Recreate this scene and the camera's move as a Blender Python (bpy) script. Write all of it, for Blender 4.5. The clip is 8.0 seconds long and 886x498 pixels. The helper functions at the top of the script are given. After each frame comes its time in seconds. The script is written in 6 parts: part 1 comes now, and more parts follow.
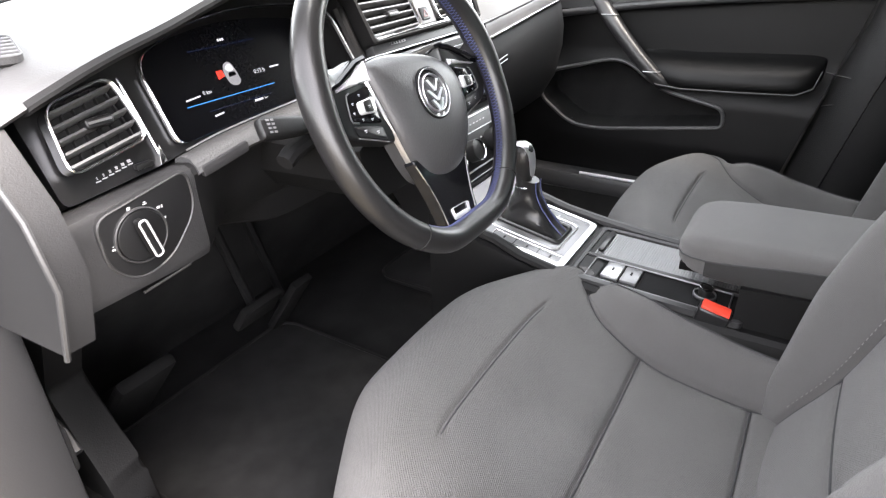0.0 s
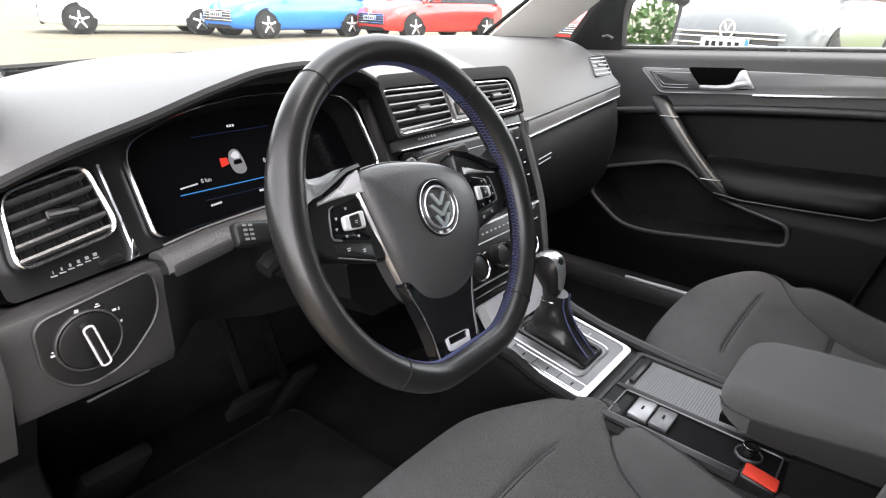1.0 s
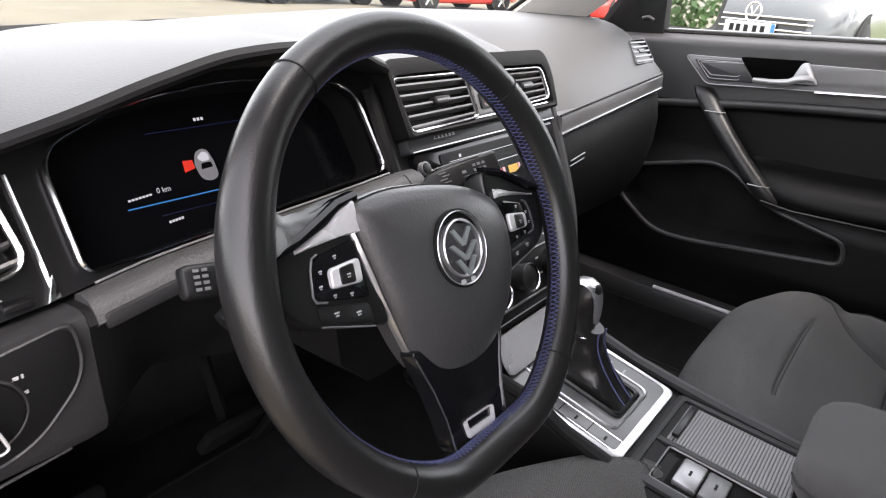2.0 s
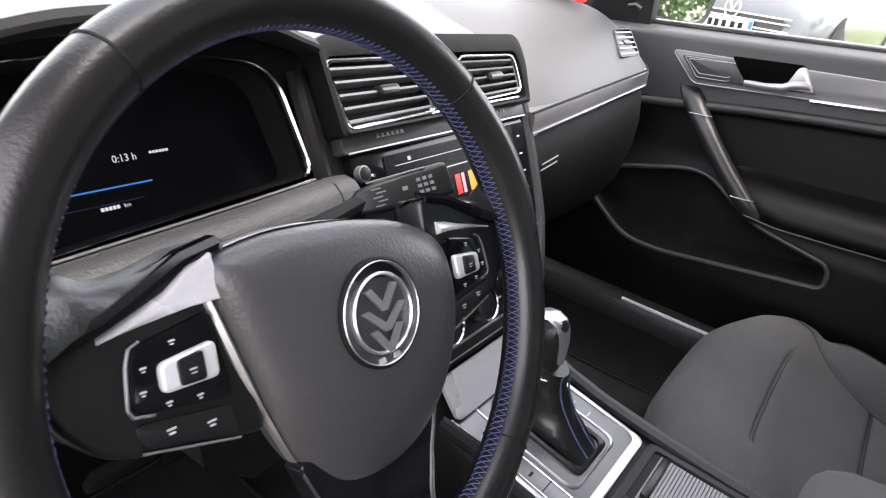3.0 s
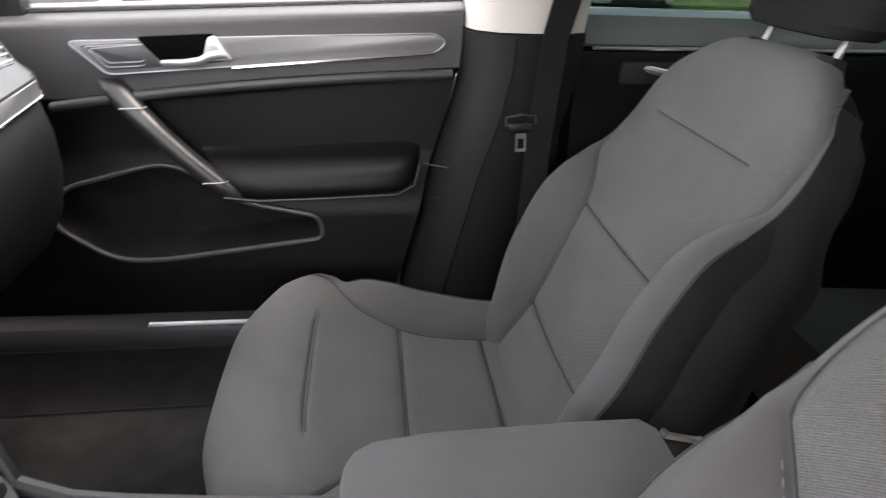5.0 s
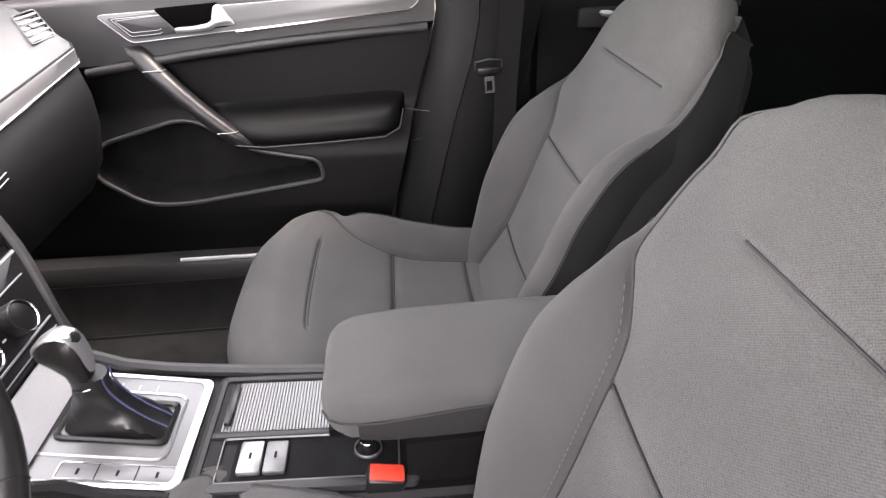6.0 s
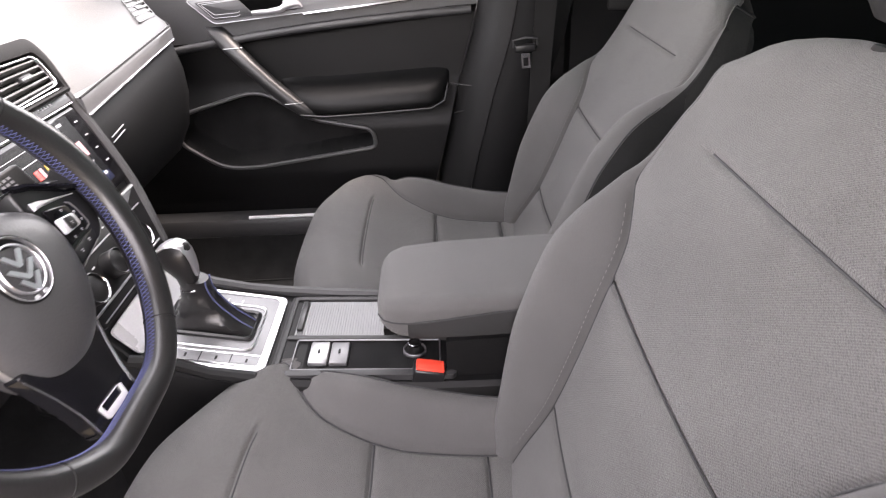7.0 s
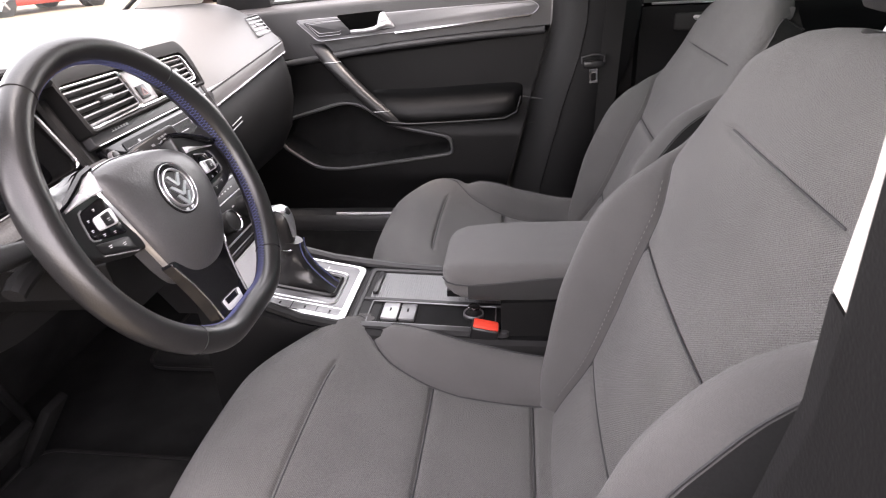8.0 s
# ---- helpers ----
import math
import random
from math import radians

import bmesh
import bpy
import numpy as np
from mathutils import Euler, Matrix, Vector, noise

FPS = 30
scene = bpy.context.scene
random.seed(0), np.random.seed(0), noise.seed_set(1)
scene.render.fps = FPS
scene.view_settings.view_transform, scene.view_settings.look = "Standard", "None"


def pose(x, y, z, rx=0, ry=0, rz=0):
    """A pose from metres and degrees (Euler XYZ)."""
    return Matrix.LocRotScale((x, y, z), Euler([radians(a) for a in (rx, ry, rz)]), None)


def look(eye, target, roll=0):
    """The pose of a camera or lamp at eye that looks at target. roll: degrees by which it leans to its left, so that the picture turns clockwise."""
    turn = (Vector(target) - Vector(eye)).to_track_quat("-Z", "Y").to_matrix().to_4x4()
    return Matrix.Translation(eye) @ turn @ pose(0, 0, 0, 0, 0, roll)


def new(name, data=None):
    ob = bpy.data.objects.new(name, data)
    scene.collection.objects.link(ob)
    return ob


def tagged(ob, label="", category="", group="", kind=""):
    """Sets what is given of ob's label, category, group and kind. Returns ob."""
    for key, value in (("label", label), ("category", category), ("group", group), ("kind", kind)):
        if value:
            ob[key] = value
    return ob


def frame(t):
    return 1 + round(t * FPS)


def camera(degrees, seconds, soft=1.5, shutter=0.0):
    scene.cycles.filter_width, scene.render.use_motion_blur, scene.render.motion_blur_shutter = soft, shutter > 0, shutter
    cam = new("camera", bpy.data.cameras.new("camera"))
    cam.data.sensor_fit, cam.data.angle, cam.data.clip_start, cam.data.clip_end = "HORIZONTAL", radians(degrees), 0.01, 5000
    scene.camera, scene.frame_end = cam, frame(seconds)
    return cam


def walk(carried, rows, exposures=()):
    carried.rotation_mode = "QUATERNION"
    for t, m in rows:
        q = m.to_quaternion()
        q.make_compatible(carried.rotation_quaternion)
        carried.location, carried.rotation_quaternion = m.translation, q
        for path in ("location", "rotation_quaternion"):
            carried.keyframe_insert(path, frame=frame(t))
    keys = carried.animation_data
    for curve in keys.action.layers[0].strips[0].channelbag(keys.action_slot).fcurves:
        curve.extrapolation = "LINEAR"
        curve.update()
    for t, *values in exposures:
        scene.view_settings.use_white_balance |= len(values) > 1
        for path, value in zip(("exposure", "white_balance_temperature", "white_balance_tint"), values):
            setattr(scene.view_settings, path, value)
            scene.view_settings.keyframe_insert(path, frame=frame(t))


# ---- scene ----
cam = camera(71.3, 8.0, soft=1.1, shutter=0.25)
PATH = [
    (0, (-0.925, 0.066, 1.062), (0.579, 0.995, 0.125), -1.5),
    (0.5, (-0.863, 0.068, 1.073), (0.648, 1.062, 0.219), -0.4),
    (1, (-0.805, 0.074, 1.083), (0.671, 1.2, 0.339), 2.0),
    (1.2, (-0.783, 0.085, 1.073), (0.684, 1.218, 0.319), 2.3),
    (2.3, (-0.646, 0.222, 1.081), (0.8, 1.319, 0.241), 4.9),
    (2.5, (-0.619, 0.238, 1.081), (0.861, 1.293, 0.245), 5.8),
    (3, (-0.563, 0.252, 1.07), (0.927, 1.26, 0.197), 8.5),
    (3.5, (-0.505, 0.253, 1.06), (1.033, 1.134, 0.134), 8.2),
    (4, (-0.447, 0.235, 1.062), (1.255, 0.798, 0.176), 7.9),
    (4.5, (-0.42, 0.194, 1.084), (1.381, 0.377, 0.235), 7.4),
    (5, (-0.398, 0.159, 1.127), (1.371, -0.071, 0.224), 2.4),
    (5.2, (-0.426, 0.139, 1.143), (1.327, -0.152, 0.226), -0.0),
    (6.3, (-0.64, 0.086, 1.139), (1.09, 0.0, 0.139), -1.3),
    (6.5, (-0.668, 0.095, 1.139), (1.068, 0.023, 0.148), -1.2),
    (7, (-0.767, 0.099, 1.138), (0.966, 0.095, 0.14), -2.3),
    (7.5, (-0.862, 0.095, 1.132), (0.9, 0.205, 0.191), -2.1),
    (8, (-0.925, 0.071, 1.113), (0.851, 0.314, 0.226), -3.1),
]
EXPOSURE = [(0.0, 4.36, 6900, 16), (0.5, 3.97, 6900, 16), (1.0, 3.52, 6900, 16), (2.5, 3.20, 6900, 20), (3.5, 3.80, 6700, 20), (4.5, 3.80, 6800, 19), (5.2, 4.07, 7100, 21), (6.3, 4.48, 7200, 24), (7.0, 4.43, 7200, 24), (7.5, 4.42, 7200, 24), (8.0, 4.14, 7200, 25)]
walk(cam, [(t, look(eye, target, roll)) for t, eye, target, roll in PATH], EXPOSURE)

# ---------------------------------------------------------------- light
world = bpy.data.worlds.new("sky")
scene.world = world
world.use_nodes = True
wn, wl = world.node_tree.nodes, world.node_tree.links
sky = wn.new("ShaderNodeTexSky")
sky.sky_type = "NISHITA"
sky.sun_disc = False
sky.sun_elevation, sky.sun_rotation = radians(66), radians(178)
sky.dust_density, sky.air_density = 1.0, 1.0
grey = wn.new("ShaderNodeHueSaturation")
grey.inputs["Saturation"].default_value = 0.22
wl.new(sky.outputs[0], grey.inputs["Color"])
wl.new(grey.outputs[0], wn["Background"].inputs["Color"])
wn["Background"].inputs["Strength"].default_value = 0.15

sun = new("sun", bpy.data.lights.new("sun", "SUN"))
sun.data.energy, sun.data.angle, sun.data.color = 0.9, radians(30), (1.0, 0.96, 0.9)
SUN_AZ, SUN_EL = radians(178), radians(66)
sun.matrix_world = look((20 * math.sin(SUN_AZ) * math.cos(SUN_EL), 20 * math.cos(SUN_AZ) * math.cos(SUN_EL), 20 * math.sin(SUN_EL)), (0, 0, 0))


# ---------------------------------------------------------------- materials
def material(name, colour, rough=0.5, metal=0.0, grain=0.0, grain_size=400.0, blotch=0.15, blotch_size=6.0, coat=0.0, spec=0.5,
             weave=0.0, weave_size=900.0, rough_var=0.0, sheen=0.0, rib=0.0):
    """A surface with colour variation at two scales and a fine relief."""
    m = bpy.data.materials.new(name)
    m.use_nodes = True
    n, l = m.node_tree.nodes, m.node_tree.links
    b = n["Principled BSDF"]
    b.inputs["Roughness"].default_value, b.inputs["Metallic"].default_value = rough, metal
    b.inputs["Specular IOR Level"].default_value, b.inputs["Coat Weight"].default_value = spec, coat
    b.inputs["Sheen Weight"].default_value, b.inputs["Sheen Roughness"].default_value = sheen, 0.5
    co = n.new("ShaderNodeTexCoord")
    big = n.new("ShaderNodeTexNoise")
    big.inputs["Scale"].default_value, big.inputs["Detail"].default_value = blotch_size, 6
    l.new(co.outputs["Object"], big.inputs["Vector"])
    fine = n.new("ShaderNodeTexNoise")
    fine.inputs["Scale"].default_value, fine.inputs["Detail"].default_value = grain_size, 2
    l.new(co.outputs["Object"], fine.inputs["Vector"])
    ramp = n.new("ShaderNodeMapRange")
    ramp.inputs["From Min"].default_value, ramp.inputs["From Max"].default_value = 0.3, 0.7
    ramp.inputs["To Min"].default_value, ramp.inputs["To Max"].default_value = 1 - blotch, 1 + blotch
    l.new(big.outputs["Fac"], ramp.inputs["Value"])
    ramp2 = n.new("ShaderNodeMapRange")
    ramp2.inputs["From Min"].default_value, ramp2.inputs["From Max"].default_value = 0.3, 0.7
    ramp2.inputs["To Min"].default_value, ramp2.inputs["To Max"].default_value = 1 - blotch * 0.7, 1 + blotch * 0.7
    l.new(fine.outputs["Fac"], ramp2.inputs["Value"])
    mul = n.new("ShaderNodeMath")
    mul.operation = "MULTIPLY"
    l.new(ramp.outputs[0], mul.inputs[0])
    l.new(ramp2.outputs[0], mul.inputs[1])
    scale = n.new("ShaderNodeVectorMath")
    scale.operation = "SCALE"
    scale.inputs[0].default_value = colour[:3]
    l.new(mul.outputs[0], scale.inputs["Scale"])
    l.new(scale.outputs[0], b.inputs["Base Color"])
    if rough_var:
        r = n.new("ShaderNodeMapRange")
        r.inputs["To Min"].default_value, r.inputs["To Max"].default_value = max(0.02, rough - rough_var), rough + rough_var
        l.new(big.outputs["Fac"], r.inputs["Value"])
        l.new(r.outputs[0], b.inputs["Roughness"])
    height = None
    if grain:
        height = fine.outputs["Fac"]
    if weave:
        # rows of small knitted loops, across x and up the panel
        loops = []
        sep = n.new("ShaderNodeSeparateXYZ")
        l.new(co.outputs["Object"], sep.inputs[0])
        up = n.new("ShaderNodeMath")
        up.operation = "MULTIPLY_ADD"
        l.new(sep.outputs["Z"], up.inputs[0])
        up.inputs[1].default_value = -0.6
        l.new(sep.outputs["Y"], up.inputs[2])
        for way, pitch in ((sep.outputs["X"], 1.0), (up.outputs[0], 1.3)):
            turn, wavy, wave = n.new("ShaderNodeMath"), n.new("ShaderNodeMath"), n.new("ShaderNodeMath")
            turn.operation, wavy.operation, wave.operation = "MULTIPLY", "MULTIPLY_ADD", "SINE"
            l.new(way, turn.inputs[0])
            turn.inputs[1].default_value = weave_size * 22.0 * pitch
            l.new(fine.outputs["Fac"], wavy.inputs[0])
            wavy.inputs[1].default_value = 9.0
            l.new(turn.outputs[0], wavy.inputs[2])
            l.new(wavy.outputs[0], wave.inputs[0])
            loops.append(wave.outputs[0])
        both, knit = n.new("ShaderNodeMath"), n.new("ShaderNodeMath")
        both.operation, knit.operation = "MULTIPLY", "MULTIPLY_ADD"
        l.new(loops[0], both.inputs[0])
        l.new(loops[1], both.inputs[1])
        l.new(both.outputs[0], knit.inputs[0])
        knit.inputs[1].default_value, knit.inputs[2].default_value = 0.5, 0.5
        if rib:
            r = n.new("ShaderNodeMapRange")
            r.inputs["To Min"].default_value, r.inputs["To Max"].default_value = 1 + rib, 1 - rib
            l.new(knit.outputs[0], r.inputs["Value"])
            more = n.new("ShaderNodeMath")
            more.operation = "MULTIPLY"
            l.new(mul.outputs[0], more.inputs[0])
            l.new(r.outputs[0], more.inputs[1])
            l.new(more.outputs[0], scale.inputs["Scale"])
        add2 = n.new("ShaderNodeMath")
        add2.operation = "MULTIPLY_ADD"
        l.new(knit.outputs[0], add2.inputs[0])
        add2.inputs[1].default_value = -1.0
        l.new(fine.outputs["Fac"], add2.inputs[2])
        height = add2.outputs[0]
    if height is not None:
        bump = n.new("ShaderNodeBump")
        bump.inputs["Strength"].default_value = max(grain, weave)
        bump.inputs["Distance"].default_value = 0.001
        l.new(height, bump.inputs["Height"])
        l.new(bump.outputs[0], b.inputs["Normal"])
    return m


def glow(name, colour, strength):
    m = bpy.data.materials.new(name)
    m.use_nodes = True
    b = m.node_tree.nodes["Principled BSDF"]
    b.inputs["Base Color"].default_value = (0.01, 0.01, 0.01, 1)
    b.inputs["Roughness"].default_value = 0.2
    b.inputs["Emission Color"].default_value = (*colour, 1)
    b.inputs["Emission Strength"].default_value = strength
    return m


def glass(name, tint=(1, 1, 1), gloss=1.0):
    m = bpy.data.materials.new(name)
    m.use_nodes = True
    n, l = m.node_tree.nodes, m.node_tree.links
    n.remove(n["Principled BSDF"])
    t, g, mix, f = n.new("ShaderNodeBsdfTransparent"), n.new("ShaderNodeBsdfGlossy"), n.new("ShaderNodeMixShader"), n.new("ShaderNodeLayerWeight")
    power, more = n.new("ShaderNodeMath"), n.new("ShaderNodeMath")
    power.operation, more.operation = "POWER", "MULTIPLY_ADD"
    power.inputs[1].default_value = 5.0
    more.inputs[1].default_value, more.inputs[2].default_value = 0.5 * gloss, 0.03 * gloss
    t.inputs["Color"].default_value = (*tint, 1)
    g.inputs["Roughness"].default_value = 0.01
    l.new(f.outputs["Facing"], power.inputs[0])
    l.new(power.outputs[0], more.inputs[0])
    l.new(more.outputs[0], mix.inputs[0])
    l.new(t.outputs[0], mix.inputs[1])
    l.new(g.outputs[0], mix.inputs[2])
    l.new(mix.outputs[0], n["Material Output"].inputs["Surface"])
    return m


PAD = material("soft_dash_skin", (0.058, 0.058, 0.059), 0.5, grain=0.35, grain_size=520, blotch=0.10, spec=0.5, rough_var=0.06)
LOWER = material("hard_grained_plastic", (0.023, 0.023, 0.024), 0.48, grain=0.25, grain_size=600, blotch=0.10, rough_var=0.06)
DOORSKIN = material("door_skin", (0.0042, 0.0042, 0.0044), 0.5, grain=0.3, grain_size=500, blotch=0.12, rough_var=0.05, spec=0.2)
# paler than the door skin: grazing window daylight is mixed into this colour
DOORTOP = material("lit_door_top", (0.040, 0.040, 0.041), 0.42, grain=0.35, grain_size=520, blotch=0.10, spec=0.45, rough_var=0.06)
# near-black that paints in the shade of the handle recess
DEEP = material("recess_shade_black", (0.0015, 0.0015, 0.0015), 0.9, blotch=0.2, spec=0.03)
# pale edge grey; on the pocket lip it imitates a highlight
LIP = material("pale_grey_edge", (0.045, 0.045, 0.046), 0.4, grain=0.2, grain_size=500, blotch=0.1)
LEDGE = material("black_soft_ledge", (0.052, 0.052, 0.053), 0.5, grain=0.8, grain_size=420, blotch=0.15, rough_var=0.08, spec=0.4)
VISOR = material("matt_black_visor", (0.006, 0.006, 0.0063), 0.62, grain=0.3, grain_size=500, blotch=0.12, spec=0.2)
# blacker than the dash plastic; shade below the dash is put into it
GLOVE = material("shade_black_plastic", (0.0060, 0.0060, 0.0064), 0.6, grain=0.3, grain_size=550, blotch=0.12, spec=0.25)
LEATHER = material("wheel_leather", (0.011, 0.0107, 0.011), 0.31, grain=0.16, grain_size=650, blotch=0.15, rough_var=0.05)
BAGSKIN = material("airbag_cover_skin", (0.046, 0.0455, 0.047), 0.38, grain=0.3, grain_size=450, blotch=0.08, spec=0.6)
GLOSS = material("piano_black", (0.005, 0.005, 0.006), 0.10, blotch=0.3, rough_var=0.04, spec=0.32)
SATINBLACK = material("satin_black", (0.008, 0.008, 0.0085), 0.34, blotch=0.15, rough_var=0.06)
SLAT = material("vent_slat", (0.075, 0.075, 0.077), 0.3, blotch=0.1, rough_var=0.05, spec=0.9)
GLOSSGRAIN = material("satin_stalk_plastic", (0.007, 0.007, 0.0074), 0.42, grain=0.2, grain_size=500, blotch=0.15, spec=0.4)
SHOULDER = material("satin_grey_plastic", (0.014, 0.014, 0.0145), 0.30, grain=0.15, grain_size=500, blotch=0.08, spec=0.6)
# grey raised and tinged green to imitate light through the tinted window
REARTOP = material("lit_rear_door_top", (0.085, 0.092, 0.092), 0.3, grain=0.25, grain_size=520, blotch=0.1, spec=0.6)
RUBBER = material("black_rubber", (0.007, 0.007, 0.007), 0.7, blotch=0.2, spec=0.3)
HANDLE = material("satin_handle", (0.36, 0.36, 0.37), 0.36, metal=0.7, blotch=0.05, rough_var=0.05)
CHROME = material("bright_chrome", (0.78, 0.78, 0.80), 0.16, metal=1.0, blotch=0.05, rough_var=0.05)
SILVER = material("satin_silver", (0.62, 0.62, 0.64), 0.32, metal=0.9, blotch=0.06, rough_var=0.06)
TRIMSILVER = material("pale_silver_paint", (0.70, 0.70, 0.72), 0.28, metal=0.35, blotch=0.05, rough_var=0.05)
GLOSSGRIP = material("satin_grip", (0.014, 0.014, 0.0145), 0.4, grain=0.25, grain_size=500, blotch=0.1)
PLATE = material("pale_satin_plate", (0.19, 0.19, 0.195), 0.4, metal=0.5, blotch=0.06, rough_var=0.05)
PILLARFRONT = material("grained_pillar_plastic", (0.0075, 0.0075, 0.0077), 0.5, grain=0.5, grain_size=450, blotch=0.12, spec=0.22)
SLATE = material("dark_decor", (0.055, 0.055, 0.058), 0.4, metal=0.3, blotch=0.08, rough_var=0.05)
BRUSHED = material("grey_decor", (0.17, 0.17, 0.175), 0.36, metal=0.4, blotch=0.08, rough_var=0.06)
STITCH = material("blue_thread", (0.060, 0.070, 0.16), 0.7, blotch=0.2)
# seam thread whose pale tone includes the light caught by the stitches
PALESTITCH = material("lit_seam_thread", (0.15, 0.145, 0.14), 0.7, blotch=0.2)
DARKSTITCH = material("dark_thread", (0.03, 0.03, 0.032), 0.8, blotch=0.2)
CLOTH = material("grey_seat_cloth", (0.092, 0.090, 0.088), 0.85, weave=0.9, weave_size=92, grain_size=500, blotch=0.12, blotch_size=9, spec=0.2, sheen=0.12, rib=0.34)
CLOTH2 = material("grey_seat_cloth_plain", (0.082, 0.080, 0.079), 0.85, weave=0.5, weave_size=150, grain_size=800, blotch=0.10, blotch_size=7, spec=0.2, sheen=0.12)
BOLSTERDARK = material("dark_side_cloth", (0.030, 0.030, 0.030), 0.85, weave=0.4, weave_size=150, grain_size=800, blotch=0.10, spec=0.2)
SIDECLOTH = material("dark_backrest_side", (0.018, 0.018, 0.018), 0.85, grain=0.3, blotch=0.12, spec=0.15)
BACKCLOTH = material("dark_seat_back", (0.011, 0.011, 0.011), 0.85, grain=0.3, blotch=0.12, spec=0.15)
CARPET = material("black_carpet", (0.013, 0.013, 0.0133), 0.95, grain=0.8, grain_size=900, blotch=0.3, blotch_size=14, spec=0.1)
MAT = material("floor_mat_pile", (0.017, 0.017, 0.0174), 0.95, grain=0.8, grain_size=1100, blotch=0.25, blotch_size=18, spec=0.1)
LINER = material("light_headliner", (0.52, 0.50, 0.47), 0.8, grain=0.2, blotch=0.05)
PILLARGREY = material("light_pillar_trim", (0.50, 0.48, 0.45), 0.6, grain=0.2, blotch=0.05)
WEBBING = material("belt_webbing", (0.008, 0.008, 0.008), 0.6, grain=0.5, grain_size=900, blotch=0.15, spec=0.2)
# blacker than RUBBER: the footwell's shade is painted onto pedals and foot rest
PEDAL = material("shaded_black_rubber", (0.0045, 0.0045, 0.0047), 0.9, grain=0.3, grain_size=300, blotch=0.2, spec=0.1)
RED = material("red_button", (0.72, 0.06, 0.035), 0.4, blotch=0.08)
GREYPRINT = material("grey_print", (0.16, 0.16, 0.165), 0.5, blotch=0.05)
WHITEPRINT = material("white_print", (0.42, 0.42, 0.43), 0.5, blotch=0.05)
SHUTTER = material("grey_shutter", (0.22, 0.22, 0.225), 0.42, metal=0.35, blotch=0.06)
PAINT = material("grey_car_paint", (0.14, 0.145, 0.15), 0.25, coat=0.8, blotch=0.05)
GLASS = glass("clear_glass", (0.93, 0.96, 0.95))
TINT = glass("green_tinted_glass", (0.22, 0.275, 0.27))
MIRROR = material("mirror_glass", (0.9, 0.9, 0.9), 0.02, metal=1.0, blotch=0.0)
SCREENBLACK = material("display_glass", (0.004, 0.004, 0.005), 0.24, blotch=0.1, spec=0.12)
ASPHALT = material("pale_paving", (0.095, 0.081, 0.053), 0.9, grain=0.5, grain_size=60, blotch=0.18, blotch_size=0.7)
GRASSM = material("grass_blades", (0.115, 0.150, 0.030), 0.9, blotch=0.35, blotch_size=1.3)
LEAF = material("leaf_green", (0.06, 0.12, 0.035), 0.7, blotch=0.4, blotch_size=2.0)
BARK = material("bark", (0.09, 0.07, 0.05), 0.9, grain=0.6, grain_size=40, blotch=0.3)
PLASTER = material("pale_plaster", (0.62, 0.60, 0.55), 0.85, grain=0.2, grain_size=80, blotch=0.08, blotch_size=0.8)
ROOFTILE = material("brown_roof", (0.15, 0.09, 0.07), 0.8, grain=0.4, grain_size=30, blotch=0.2)
G_WHITE = glow("display_white", (0.85, 0.9, 1.0), 0.075)
G_GREY = glow("display_grey", (0.6, 0.62, 0.68), 0.035)
G_RED = glow("display_red", (1.0, 0.05, 0.03), 0.082)
G_BLUE = glow("display_blue", (0.05, 0.35, 0.9), 0.061)
G_NAVY = glow("display_navy", (0.02, 0.05, 0.22), 0.016)
G_YELLOW = glow("display_yellow", (1.0, 0.62, 0.06), 0.082)
G_PINK = glow("display_pink", (1.0, 0.55, 0.6), 0.095)
G_HAZARD = glow("hazard_red", (0.9, 0.08, 0.04), 0.016)

# ---------------------------------------------------------------- mesh helpers
WORLD_OF = {}


def thing(name, label, category, loc=(0, 0, 0), m=None, group="", kind=""):
    ob = new(name)
    ob.empty_display_size = 0.05
    mat = m if m is not None else Matrix.Translation(loc)
    ob.matrix_world = mat
    WORLD_OF[ob.name] = mat.copy()
    return tagged(ob, label, category, group, kind)


def finish(bm, name, mat, smooth=True, sharp=35):
    bmesh.ops.recalc_face_normals(bm, faces=bm.faces)
    if smooth:
        for f in bm.faces:
            f.smooth = True
        for e in bm.edges:
            if len(e.link_faces) == 2 and e.calc_face_angle(0) > radians(sharp):
                e.smooth = False
    me = bpy.data.meshes.new(name)
    bm.to_mesh(me)
    bm.free()
    me.materials.append(mat)
    return me


def part(name, bm, mat, parent, label="", smooth=True, local=False, sharp=35):
    """Links a bmesh, built in the world or in its parent's space, as one mesh under a thing or a part."""
    w = WORLD_OF[parent.name]
    if not local:
        bm.transform(w.inverted())
    ob = new(name, finish(bm, name, mat, smooth, sharp))
    ob.parent = parent
    WORLD_OF[ob.name] = w
    return tagged(ob, label)


def solo(name, bm, mat, label, category, kind="", group="", smooth=True, sharp=35):
    """One mesh that is a thing of its own."""
    ob = new(name, finish(bm, name, mat, smooth, sharp))
    WORLD_OF[ob.name] = Matrix.Identity(4)
    return tagged(ob, label, category, group, kind)


def box(lo, hi, bev=0.004, seg=2, m=None):
    bm = bmesh.new()
    bmesh.ops.create_cube(bm, size=1)
    for v in bm.verts:
        v.co = Vector([(lo[i] + hi[i]) / 2 + v.co[i] * (hi[i] - lo[i]) for i in range(3)])
    if bev:
        bmesh.ops.bevel(bm, geom=list(bm.edges), offset=bev, segments=seg, profile=0.5, affect="EDGES", clamp_overlap=True)
    if m is not None:
        bm.transform(m)
    return bm


